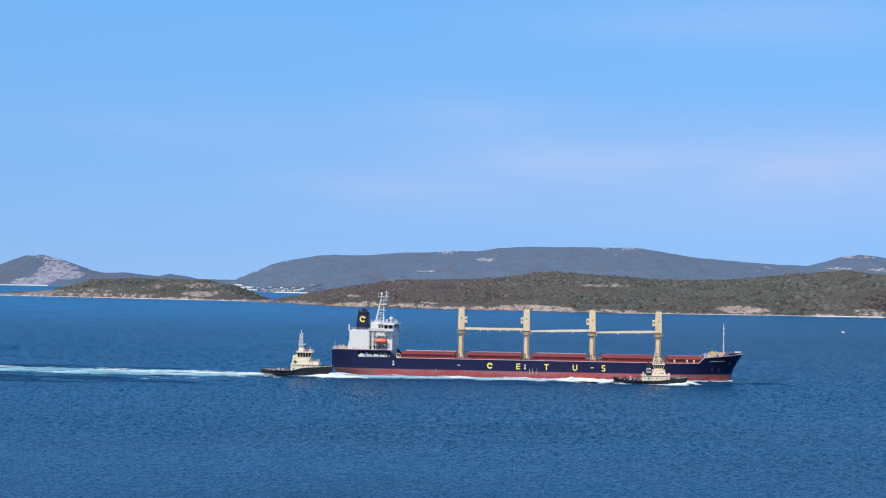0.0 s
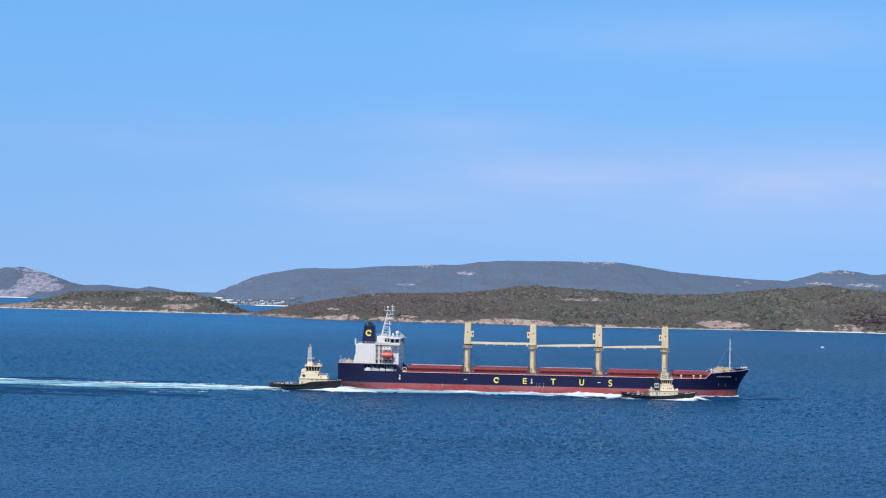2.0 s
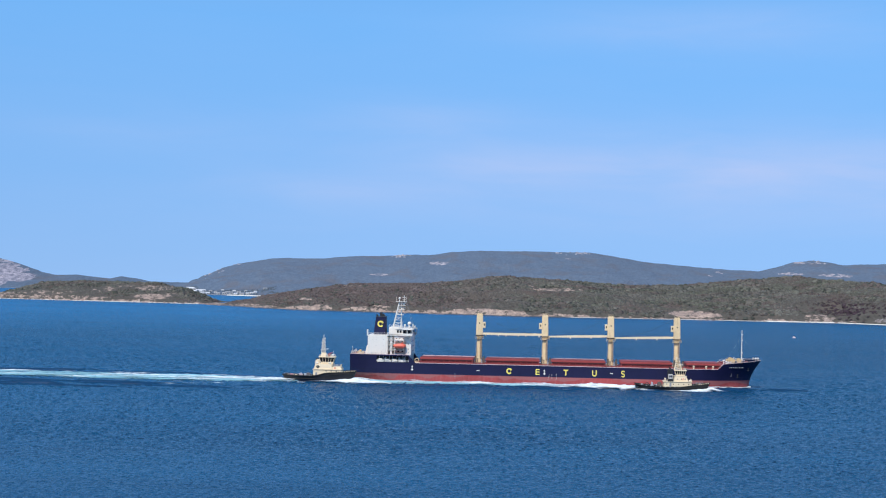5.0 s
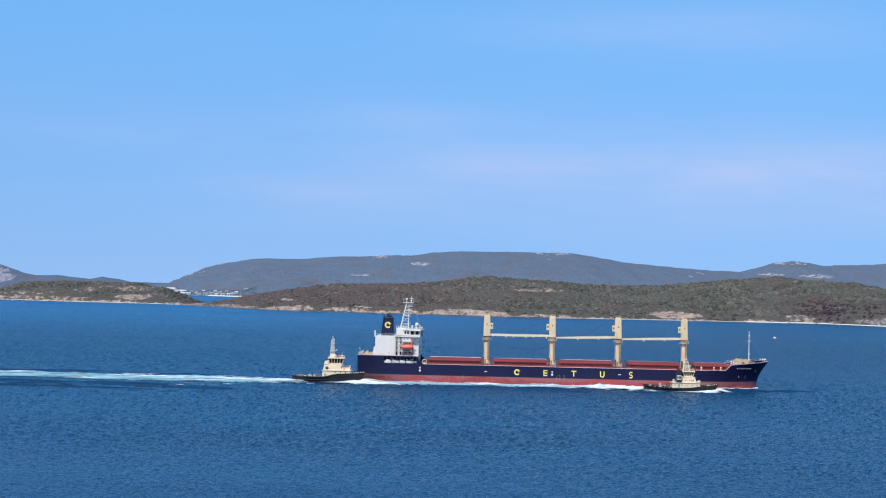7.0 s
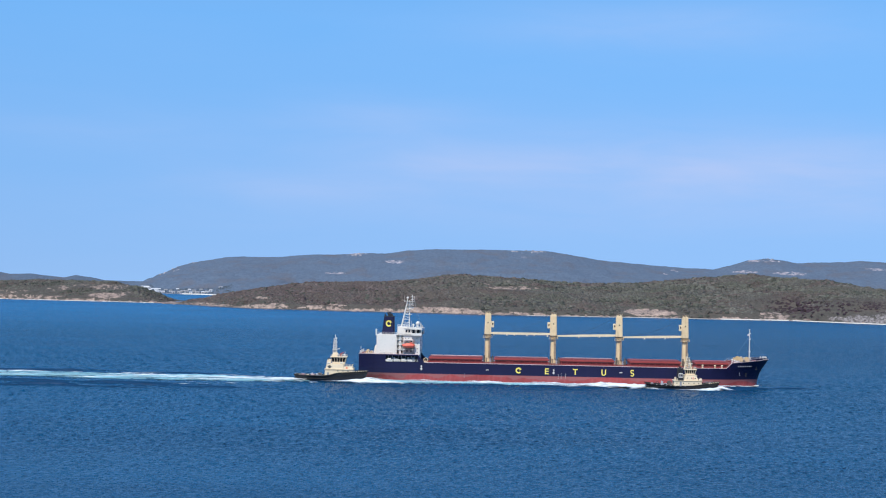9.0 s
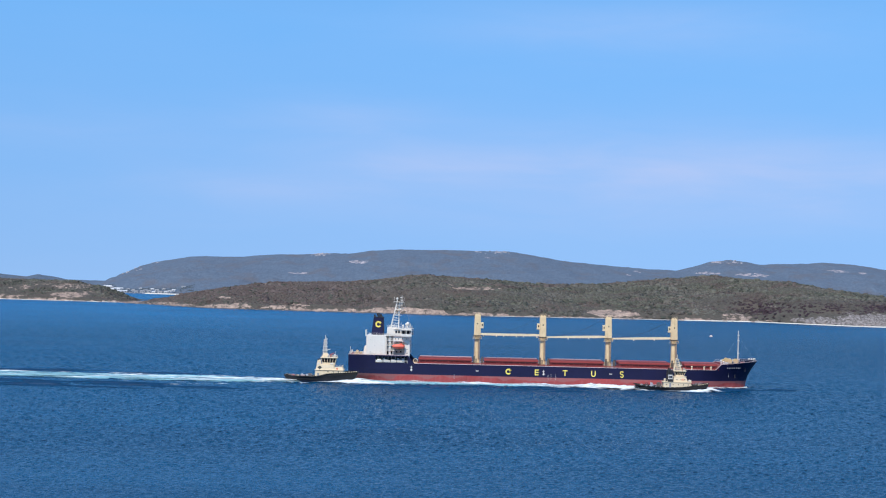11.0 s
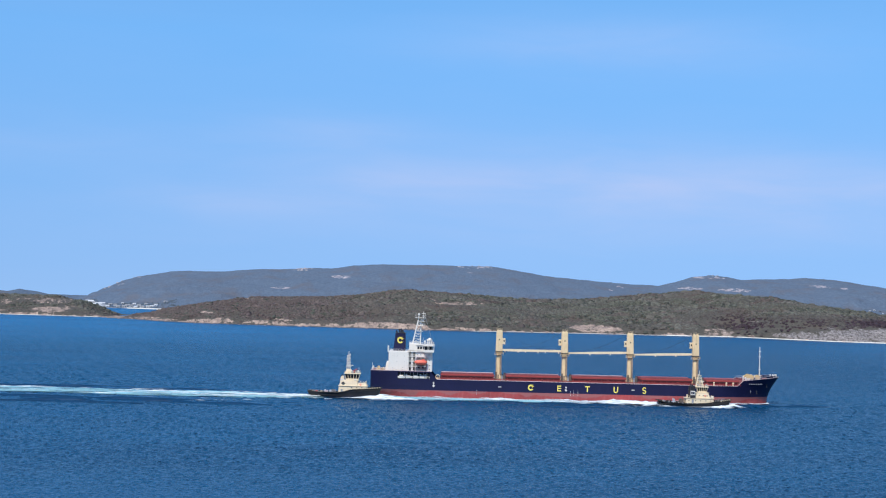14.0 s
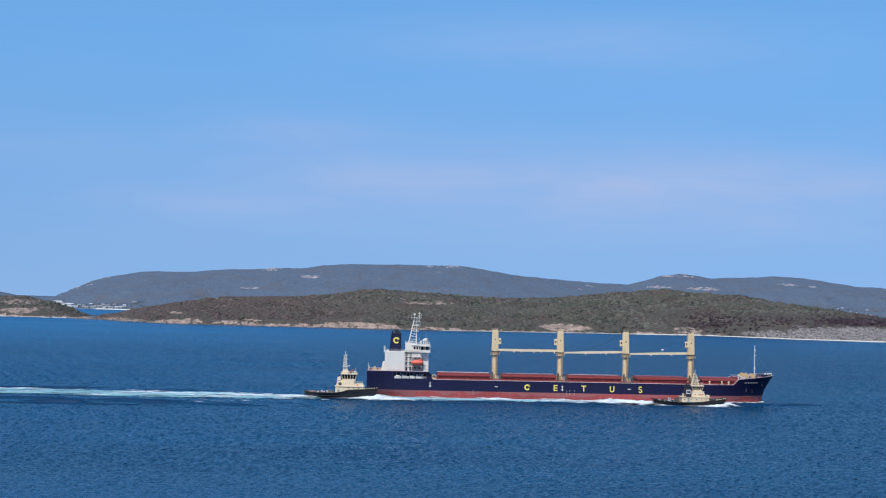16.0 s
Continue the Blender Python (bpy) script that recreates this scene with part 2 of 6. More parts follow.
def land_material(name, scrub, scrub_dark, rock, rock_dark, size, along=0.3, grey=None):
    """Scrub and bare granite on one slope, told apart by the mesh's own 'rock' layer and broken up by noise."""
    m = bpy.data.materials.new(name)
    m.use_nodes = True
    n, l = m.node_tree.nodes, m.node_tree.links
    b = n["Principled BSDF"]
    b.inputs["Roughness"].default_value = 0.9
    b.inputs["Specular IOR Level"].default_value = 0.1
    co = n.new("ShaderNodeTexCoord")

    def noise_at(scale, detail=5.0):
        t = n.new("ShaderNodeTexNoise")
        t.inputs["Scale"].default_value, t.inputs["Detail"].default_value = scale, detail
        t.inputs["Roughness"].default_value = 0.65
        mp = n.new("ShaderNodeMapping")
        mp.inputs["Scale"].default_value = (1.0, along, 1.5)   # outcrops run down the slope
        l.new(co.outputs["Object"], mp.inputs["Vector"])
        l.new(mp.outputs[0], t.inputs["Vector"])
        return t.outputs["Fac"]

    def blend(c1, c2, fac, lo, hi):
        r = n.new("ShaderNodeMapRange")
        r.inputs["From Min"].default_value, r.inputs["From Max"].default_value = lo, hi
        l.new(fac, r.inputs["Value"])
        x = n.new("ShaderNodeMix")
        x.data_type = "RGBA"
        l.new(r.outputs[0], x.inputs[0])
        for sock, c in ((6, c1), (7, c2)):
            if isinstance(c, tuple):
                x.inputs[sock].default_value = (*c, 1)
            else:
                l.new(c, x.inputs[sock])
        return x.outputs[2]

    green = blend(scrub_dark, scrub, noise_at(1.0 / size), 0.38, 0.62)
    green = blend(green, tuple(0.5 * (a + c) for a, c in zip(scrub, (0.12, 0.08, 0.06))), noise_at(0.12 / size), 0.5, 0.75)
    stone = blend(rock_dark, rock, noise_at(0.7 / size), 0.38, 0.62)
    stone = blend(stone, tuple(0.55 * q for q in rock_dark), noise_at(2.2 / size, 6.0), 0.54, 0.66)   # cracks and lichen
    if grey:                                     # weathered grey granite beyond a place along the shore
        ax = n.new("ShaderNodeSeparateXYZ")
        l.new(co.outputs["Object"], ax.inputs[0])
        dull = blend(tuple(0.35 * q for q in grey), grey, noise_at(1.6 / size), 0.4, 0.62)
        stone = blend(stone, dull, ax.outputs["X"], 500.0, 590.0)
    at = n.new("ShaderNodeAttribute")
    at.attribute_name = "rock"
    fuzz = n.new("ShaderNodeMath")
    fuzz.operation = "MULTIPLY_ADD"
    l.new(noise_at(0.6 / size, 7.0), fuzz.inputs[0])
    fuzz.inputs[1].default_value = 4.2
    bare = n.new("ShaderNodeMath")
    bare.operation = "MULTIPLY"
    bare.inputs[1].default_value = 1.5
    l.new(at.outputs["Fac"], bare.inputs[0])
    l.new(bare.outputs[0], fuzz.inputs[2])
    l.new(blend(green, stone, fuzz.outputs[0], 3.25, 3.45), b.inputs["Base Color"])
    bp = n.new("ShaderNodeBump")
    bp.inputs["Strength"].default_value, bp.inputs["Distance"].default_value = 0.9, size * 0.5
    l.new(noise_at(1.2 / size), bp.inputs["Height"])
    l.new(bp.outputs[0], b.inputs["Normal"])
    return m


NEAR_LAND = land_material("headland_ground", (0.100, 0.088, 0.074), (0.070, 0.066, 0.056), (0.45, 0.335, 0.265), (0.22, 0.165, 0.14), 4.0, 0.4, (0.31, 0.275, 0.26))
# far scrub: distance haze is put into these base colours as blue
FAR_LAND = land_material("hazed_hill_ground", (0.118, 0.155, 0.205), (0.092, 0.122, 0.168), (0.50, 0.44, 0.45), (0.27, 0.245, 0.265), 7.0, 0.7)
DOME_LAND = land_material("hazed_dome_ground", (0.111, 0.145, 0.190), (0.085, 0.113, 0.155), (0.40, 0.365, 0.40), (0.17, 0.17, 0.21), 7.0, 0.25)


def sea_material():
    m = bpy.data.materials.new("sea_water")
    m.use_nodes = True
    n, l = m.node_tree.nodes, m.node_tree.links
    b = n["Principled BSDF"]
    b.inputs["Roughness"].default_value = 0.27
    b.inputs["IOR"].default_value = 1.33
    b.inputs["Specular IOR Level"].default_value = 0.3
    co = n.new("ShaderNodeTexCoord")

    def noise_at(sx_, sy_, detail=3.0, rough=0.55, turn=14):
        mp = n.new("ShaderNodeMapping")
        mp.inputs["Scale"].default_value = (sx_, sy_, 1)
        mp.inputs["Rotation"].default_value = (0, 0, radians(turn))
        l.new(co.outputs["Object"], mp.inputs["Vector"])
        t = n.new("ShaderNodeTexNoise")
        t.inputs["Scale"].default_value, t.inputs["Detail"].default_value = 1.0, detail
        t.inputs["Roughness"].default_value = rough
        l.new(mp.outputs[0], t.inputs["Vector"])
        return t.outputs["Fac"]

    # broad bands of wind in two blues, then waves and ripples as relief
    wind = n.new("ShaderNodeMapRange")
    wind.inputs["From Min"].default_value, wind.inputs["From Max"].default_value = 0.35, 0.65
    l.new(noise_at(0.005, 0.016, 7.0, 0.72, 3), wind.inputs["Value"])
    mx = n.new("ShaderNodeMix")
    mx.data_type = "RGBA"
    mx.inputs[6].default_value = (0.003, 0.0415, 0.0985, 1)
    mx.inputs[7].default_value = (0.003, 0.0585, 0.1345, 1)
    l.new(wind.outputs[0], mx.inputs[0])
    # brighter blue towards the far shore, broken up by noise
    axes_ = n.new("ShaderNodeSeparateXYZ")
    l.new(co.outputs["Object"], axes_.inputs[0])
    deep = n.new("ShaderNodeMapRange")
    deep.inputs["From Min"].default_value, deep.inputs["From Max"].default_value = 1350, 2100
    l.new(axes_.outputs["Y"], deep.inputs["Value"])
    far_blue = n.new("ShaderNodeMath")
    far_blue.operation = "MULTIPLY"
    l.new(deep.outputs[0], far_blue.inputs[0])
    l.new(noise_at(0.004, 0.008, 5.0, 0.6, 0), far_blue.inputs[1])
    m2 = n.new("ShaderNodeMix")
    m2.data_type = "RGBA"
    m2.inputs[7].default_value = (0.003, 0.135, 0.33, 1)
    l.new(far_blue.outputs[0], m2.inputs[0])
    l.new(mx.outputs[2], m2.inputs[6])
    # patches of darker base colour, painted for the shade of steeper ripples
    ripple_shade = n.new("ShaderNodeMapRange")
    ripple_shade.inputs["From Min"].default_value, ripple_shade.inputs["From Max"].default_value = 0.3, 0.7
    ripple_shade.inputs["To Min"].default_value, ripple_shade.inputs["To Max"].default_value = 0.87, 1.03
    l.new(noise_at(0.012, 0.022, 6.0, 0.7, 2), ripple_shade.inputs["Value"])
    h3 = n.new("ShaderNodeHueSaturation")
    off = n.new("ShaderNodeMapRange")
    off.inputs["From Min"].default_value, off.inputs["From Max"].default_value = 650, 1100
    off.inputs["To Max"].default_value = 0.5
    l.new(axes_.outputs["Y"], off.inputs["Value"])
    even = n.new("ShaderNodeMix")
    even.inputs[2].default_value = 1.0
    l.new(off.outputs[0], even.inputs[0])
    l.new(ripple_shade.outputs[0], even.inputs[3])
    right_dark = n.new("ShaderNodeMapRange")        # base colour grows darker towards the right
    right_dark.inputs["From Min"].default_value, right_dark.inputs["From Max"].default_value = 20, 240
    right_dark.inputs["To Min"].default_value, right_dark.inputs["To Max"].default_value = 1.0, 0.76
    l.new(axes_.outputs["X"], right_dark.inputs["Value"])
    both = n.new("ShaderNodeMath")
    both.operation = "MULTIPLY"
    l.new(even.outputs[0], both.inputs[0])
    l.new(right_dark.outputs[0], both.inputs[1])
    ripple_grain = n.new("ShaderNodeMapRange")          # light and dark of wavelets put into the base colour as fine noise
    ripple_grain.inputs["From Min"].default_value, ripple_grain.inputs["From Max"].default_value = 0.3, 0.7
    ripple_grain.inputs["To Min"].default_value, ripple_grain.inputs["To Max"].default_value = 0.91, 1.09
    l.new(noise_at(0.12, 0.12, 5.0, 0.75, 1), ripple_grain.inputs["Value"])
    streaked = n.new("ShaderNodeMath")
    streaked.operation = "MULTIPLY"
    l.new(both.outputs[0], streaked.inputs[0])
    l.new(ripple_grain.outputs[0], streaked.inputs[1])
    l.new(streaked.outputs[0], h3.inputs["Value"])
    sat_by_y = n.new("ShaderNodeMapRange")           # saturation grows with distance from the lookout
    sat_by_y.inputs["From Min"].default_value, sat_by_y.inputs["From Max"].default_value = 550, 1050
    sat_by_y.inputs["To Min"].default_value, sat_by_y.inputs["To Max"].default_value = 0.97, 1.12
    l.new(axes_.outputs["Y"], sat_by_y.inputs["Value"])
    l.new(sat_by_y.outputs[0], h3.inputs["Saturation"])
    slope_ = n.new("ShaderNodeMapRange")         # specular level falls with distance, so far water mirrors less low sky
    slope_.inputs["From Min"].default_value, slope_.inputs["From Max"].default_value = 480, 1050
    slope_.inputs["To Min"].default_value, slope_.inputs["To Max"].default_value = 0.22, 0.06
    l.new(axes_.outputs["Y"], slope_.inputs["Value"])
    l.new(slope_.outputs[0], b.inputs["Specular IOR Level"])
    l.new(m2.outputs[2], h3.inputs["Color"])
    l.new(h3.outputs[0], b.inputs["Base Color"])
    h1, h2 = noise_at(0.5, 0.3, 2.0, 0.6, 3), noise_at(1.2, 0.6, 1.0, 0.6, -4)
    add = n.new("ShaderNodeMath")
    add.operation = "MULTIPLY_ADD"
    l.new(h2, add.inputs[0])
    add.inputs[1].default_value = 0.9
    l.new(h1, add.inputs[2])
    bp = n.new("ShaderNodeBump")
    bp.inputs["Strength"].default_value, bp.inputs["Distance"].default_value = 1.0, 0.8
    l.new(add.outputs[0], bp.inputs["Height"])
    l.new(bp.outputs[0], b.inputs["Normal"])
    return m


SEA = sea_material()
# sea colour darkened for shaded wave faces and the hull's reflection
DARKENED_SEA = material("darkened_sea_water", (0.002, 0.030, 0.078), 0.45, vary=0.3, grain=0.25, stain=0.05, bump=0.25, spec=0.2)


def foam_material(name, colour, lo, hi, scale=(0.12, 0.5)):
    """Broken foam: white froth with clear water showing through its gaps."""
    m = bpy.data.materials.new(name)
    m.use_nodes = True
    n, l = m.node_tree.nodes, m.node_tree.links
    b = n["Principled BSDF"]
    b.inputs["Base Color"].default_value = (*colour, 1)
    b.inputs["Roughness"].default_value = 0.9
    co = n.new("ShaderNodeTexCoord")
    mp = n.new("ShaderNodeMapping")
    mp.inputs["Scale"].default_value = (*scale, 0.3)
    l.new(co.outputs["Object"], mp.inputs["Vector"])
    t = n.new("ShaderNodeTexNoise")
    t.inputs["Scale"].default_value, t.inputs["Detail"].default_value = 1.0, 6.0
    t.inputs["Roughness"].default_value = 0.65
    l.new(mp.outputs[0], t.inputs["Vector"])
    at = n.new("ShaderNodeAttribute")
    at.attribute_name = "froth"
    ct = n.new("ShaderNodeMath")
    ct.operation = "MULTIPLY_ADD"
    l.new(t.outputs["Fac"], ct.inputs[0])
    ct.inputs[1].default_value, ct.inputs[2].default_value = 3.4, -1.25
    ad = n.new("ShaderNodeMath")
    ad.operation = "ADD"
    l.new(ct.outputs[0], ad.inputs[0])
    l.new(at.outputs["Fac"], ad.inputs[1])
    r = n.new("ShaderNodeMapRange")
    r.inputs["From Min"].default_value, r.inputs["From Max"].default_value = lo, hi
    l.new(ad.outputs[0], r.inputs["Value"])
    l.new(r.outputs[0], b.inputs["Alpha"])
    return m


FOAM = foam_material("white_foam", (0.70, 0.75, 0.77), 0.75, 1.5, (0.10, 0.34))
CHURN = foam_material("churned_pale_water", (0.24, 0.47, 0.53), 0.7, 1.5, (0.028, 0.2))
WAKE_FOAM = foam_material("thin_wake_foam", (0.72, 0.78, 0.80), 0.8, 1.4, (0.05, 0.26))


# ---- building helpers ----
def part(name, bm, mat, parent=None, label="", smooth=False):
    me = bpy.data.meshes.new(name)
    bmesh.ops.recalc_face_normals(bm, faces=bm.faces)
    if smooth:
        for f in bm.faces:
            f.smooth = True
    bm.to_mesh(me)
    bm.free()
    for x in mat if isinstance(mat, (list, tuple)) else [mat]:
        me.materials.append(x)
    ob = new(name, me)
    ob.parent = parent
    if label:
        ob["label"] = label
    return ob


def from_lists(name, verts, faces, mat, parent=None):
    me = bpy.data.meshes.new(name)
    me.from_pydata(verts, [], faces)
    me.materials.append(mat)
    me.update()
    ob = new(name, me)
    ob.parent = parent
    return ob


def box(bm, x0, x1, y0, y1, z0, z1, bevel=0.0, taper=None):
    """A block; taper = (dx0, dx1, dy) draws its top in."""
    a, c, d = taper or (0, 0, 0)
    co = [(x0, y0, z0), (x1, y0, z0), (x1, y1, z0), (x0, y1, z0),
          (x0 + a, y0 + d, z1), (x1 - c, y0 + d, z1), (x1 - c, y1 - d, z1), (x0 + a, y1 - d, z1)]
    v = [bm.verts.new(p) for p in co]
    fs = [bm.faces.new([v[i] for i in q]) for q in ((3, 2, 1, 0), (4, 5, 6, 7), (0, 1, 5, 4), (1, 2, 6, 5), (2, 3, 7, 6), (3, 0, 4, 7))]
    if bevel:
        es = {e for f in fs for e in f.edges}
        bmesh.ops.bevel(bm, geom=list(es), offset=bevel, segments=1, affect="EDGES")
    return bm


def tube(bm, p0, p1, r0, r1=None, n=10, cap=True):
    p0, p1 = Vector(p0), Vector(p1)
    r1 = r0 if r1 is None else r1
    ax = (p1 - p0).normalized()
    u = ax.orthogonal().normalized()
    w = ax.cross(u)
    ring = []
    for p, r in ((p0, r0), (p1, r1)):
        ring.append([bm.verts.new(p + (u * math.cos(2 * math.pi * i / n) + w * math.sin(2 * math.pi * i / n)) * r) for i in range(n)])
    for i in range(n):
        bm.faces.new((ring[0][i], ring[0][(i + 1) % n], ring[1][(i + 1) % n], ring[1][i]))
    if cap:
        bm.faces.new(ring[0][::-1])
        bm.faces.new(ring[1])
    return bm


def ball(bm, c, r, sz=1.0):
    m = Matrix.Translation(c) @ Matrix.Diagonal((r, r, r * sz, 1))
    bmesh.ops.create_icosphere(bm, subdivisions=2, radius=1, matrix=m)
    return bm


def B():
    return bmesh.new()


def rail(parent, pts, mat, h=1.0, step=2.0, r=0.045, name="railing"):
    """Stanchions and two bars along a line of points."""
    bm = B()
    for a, c in zip(pts, pts[1:]):
        a, c = Vector(a), Vector(c)
        n = max(1, int((c - a).length / step))
        for i in range(n + 1):
            p = a.lerp(c, i / n)
            tube(bm, p, p + Vector((0, 0, h)), r, n=4, cap=False)
        for k in (0.5, 1.0):
            up = Vector((0, 0, h * k))
            tube(bm, a + up, c + up, r, n=4, cap=False)
    return part(name, bm, mat, parent)


def thing(name, label, category, m=None, group="", kind=""):
    ob = new(name)
    if m is not None:
        ob.matrix_world = m
    return tagged(ob, label, category, group, kind)


# smooth value noise on a fixed table
TABLE = np.random.default_rng(7).random((256, 256))


def vnoise(x, y):
    x, y = np.asarray(x, float), np.asarray(y, float)
    i, j = np.floor(x).astype(int), np.floor(y).astype(int)
    u, w = x - i, y - j
    u, w = u * u * (3 - 2 * u), w * w * (3 - 2 * w)
    g = lambda a, c: TABLE[a % 256, c % 256]
    return (g(i, j) * (1 - u) + g(i + 1, j) * u) * (1 - w) + (g(i, j + 1) * (1 - u) + g(i + 1, j + 1) * u) * w


def fbm(x, y, octaves=4):
    s, a, k = 0.0, 0.5, 1.0
    for o in range(octaves):
        s = s + a * (vnoise(x * k + 17 * o, y * k + 31 * o) - 0.5)
        a, k = a * 0.5, k * 2.03
    return s


# ---- sea, ground and hills ----
def sea_sheet():
    """One sheet all round the lookout, fine where the view falls, with wind waves in it."""
    az = np.concatenate([np.linspace(-180, -20, 14), np.linspace(-14.6, 20.2, 900), np.linspace(26, 180, 14)])
    dip = np.concatenate([np.linspace(0.134, 0.0215, 570), [0.020, 0.018, 0.014, 0.0105, 0.0085, 0.0065]])
    r = np.concatenate([[0.5, 120.0, 230.0, 290.0], EYE[2] / np.tan(dip)])
    A, R = np.meshgrid(np.radians(az), r)
    X, Y = R * np.sin(A), R * np.cos(A)
    g = np.random.default_rng(12)
    # short-crested chop: each wave a few metres long and about as steep near as far
    chop = g.normal(0, 1, X.shape)
    chop = sum(w * np.roll(chop, k, 1) for k, w in ((-2, 0.25), (-1, 1.5), (0, 2), (1, 1.5), (2, 0.25))) / 2.94
    steep = np.interp(R, [300, 500, 700, 900, 1150, 1900], [0.085, 0.08, 0.062, 0.046, 0.03, 0.0])
    gust = 0.7 + 0.6 * vnoise(X / 130 + 40, Y / 90 + 7)
    side = np.clip((17 - np.abs(np.degrees(A) - 2.8)) / 0.5 + 1, 0, 1)
    Z = chop * steep * gust * side * np.gradient(r)[:, None] * np.clip((R - 342) / 12, 0, 1)
    nr, nc = X.shape
    idx = np.arange(nr * nc).reshape(nr, nc)
    F = np.stack([idx[:-1, :-1], idx[1:, :-1], idx[1:, 1:], idx[:-1, 1:]], -1).reshape(-1, 4)
    me = bpy.data.meshes.new("water")
    me.vertices.add(nr * nc)
    me.vertices.foreach_set("co", np.stack([X, Y, Z], -1).reshape(-1))
    me.loops.add(F.size)
    me.loops.foreach_set("vertex_index", F.reshape(-1).astype(np.int32))
    me.polygons.add(len(F))
    me.polygons.foreach_set("loop_start", (np.arange(len(F)) * 4).astype(np.int32))
    me.update(calc_edges=True)
    me.polygons.foreach_set("use_smooth", np.ones(len(F), bool))
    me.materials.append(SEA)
    return tagged(new("water", me), "deep blue sea of a bay ruffled by a light wind", "sea", kind="structure")


WATER = sea_sheet()


class Slope:
    """A headland: a shore line, a ridge line with its heights, and a fall behind; heights vary with noise."""

    def __init__(self, shore, ridge, rise, back, rough, seed, cliff=0.12, power=1.0, fold=0.0, span=110.0):
        self.sx, self.sy = zip(*shore)
        self.rx, self.rz = zip(*ridge)
        self.rise, self.back, self.rough, self.seed, self.cliff, self.power = rise, back, rough, seed, cliff, power
        self.fold, self.span = fold, span

    def front(self, x):
        return np.interp(x, self.sx, self.sy) + 26 * fbm(x / 55 + self.seed, x * 0 + self.seed, 4)

    def folds(self, x, y):
        """Spurs and gullies running slantwise down the slope: high on a spur, low in a gully."""
        a = fbm((x + 0.6 * y) / self.span + self.seed * 3, (y - 0.25 * x) / (self.span * 0.5), 4)
        b = 0.25 - np.abs(fbm((x - 0.5 * y) / (self.span * 0.8) + 7, y / (self.span * 1.6) + self.seed, 3))
        return 2 * a + 1.2 * (b - 0.1)

    def height(self, x, v):
        """v: 0 on the shore, 1 on the ridge, 2 at the back."""
        x, v = np.asarray(x, float), np.asarray(v, float)
        top = np.interp(x, self.rx, self.rz)
        up = np.clip(v, 0, 1)
        s = np.clip(up / 0.05, 0, 1)
        shape = self.cliff * s * s * (3 - 2 * s) + (1 - self.cliff) * up ** self.power
        down = np.clip(v - 1, 0, 1)
        shape = shape * (1 - down * down * (3 - 2 * down) * 1.1)
        y = self.front(x) + v * self.rise
        env = np.clip(up * 6, 0, 1) * np.clip(1.15 - up, 0.12, 1) * np.clip(top / 30, 0.1, 1)
        bumps = self.rough * (fbm(x / 90 + self.seed, y / 90, 5) * 2)
        bumps = bumps + 2.6 * fbm(x / 16 + self.seed, y / 30, 3) / np.maximum(env, 0.12) * np.clip(up * 8, 0, 1)
        bumps = bumps + self.fold * self.folds(x, y) * np.clip((1 - up) * 3.5, 0, 1)
        return top * shape + bumps * env - 2.5 * np.clip(-v * 12, 0, 1)

    def place(self, x, v):
        z = self.height(x, v)
        v = np.asarray(v, float)
        return np.asarray(x, float), self.front(x) + np.where(v > 1, self.rise + (v - 1) * self.back, v * self.rise), z


def headland(name, label, slope, x0, x1, nx, nv, mat, patches, shore_z):
    xs = np.linspace(x0, x1, nx)
    vs = np.concatenate([np.linspace(-0.08, 0.1, nv // 3), np.linspace(0.115, 1, nv), np.linspace(1.08, 2, 8)])
    X, V = np.meshgrid(xs, vs)
    x, y, z = slope.place(X, V)
    verts = np.stack([x, y, z], -1).reshape(-1, 3)
    nvv = len(vs)
    idx = np.arange(nvv * nx).reshape(nvv, nx)
    faces = np.stack([idx[:-1, :-1], idx[:-1, 1:], idx[1:, 1:], idx[1:, :-1]], -1).reshape(-1, 4)
    ob = from_lists(name, verts.tolist(), faces.tolist(), mat)
    me = ob.data
    rock = bareness(slope, x, z, V, patches, shore_z)
    at = me.attributes.new("rock", "FLOAT", "POINT")
    at.data.foreach_set("value", rock.reshape(-1).astype(np.float32))
    me.polygons.foreach_set("use_smooth", np.ones(len(me.polygons), bool))
    return tagged(ob, label, "hill", kind="structure")


def bareness(slope, x, z, v, patches, shore_z):
    """How bare the granite lies: on the shore's rim, and in the outcrops (place along the slope, height, half length, half height)."""
    lim = shore_z * (0.1 + 2.8 * vnoise(x / 34 + slope.seed, x * 0 + 3.3) ** 2)
    rock = np.clip(1.25 - np.clip(z, 0, 99) / np.maximum(lim, 0.5), 0, 1) * (v < 0.7)
    for px, pz, rx, rz, *much in patches:
        d = ((x - px) / (rx * 1.25)) ** 2 + ((z - pz) / (rz * 1.25)) ** 2
        k = much[0] if much else 0.62
        rock = np.maximum(rock, np.clip(k * 1.5 * (1 - d), 0, k) * (v < 1.1))
    return rock


NEAR = Slope([(-290, 2600), (-241, 2560), (-133, 2347), (-16, 2295), (150, 2222), (289, 2228), (537, 2215), (620, 2090), (700, 2020), (1000, 1990), (1400, 1950)],
             [(-262, 0), (-225, 5), (-193, 13.4), (-146, 22), (-98, 29), (-58, 33.8), (45, 38), (93, 42.6), (156, 49), (204, 46), (300, 39.6), (363, 40), (411, 41.4),
              (451, 46), (506, 51), (559, 56.5), (613, 52.5), (655, 47), (696, 39.8), (752, 31.5), (800, 25), (836, 19.5), (892, 14), (1000, 11), (1400, 10)],
             330, 260, 15.0, 11.3, cliff=0.13, power=0.95, fold=11.0, span=120.0)
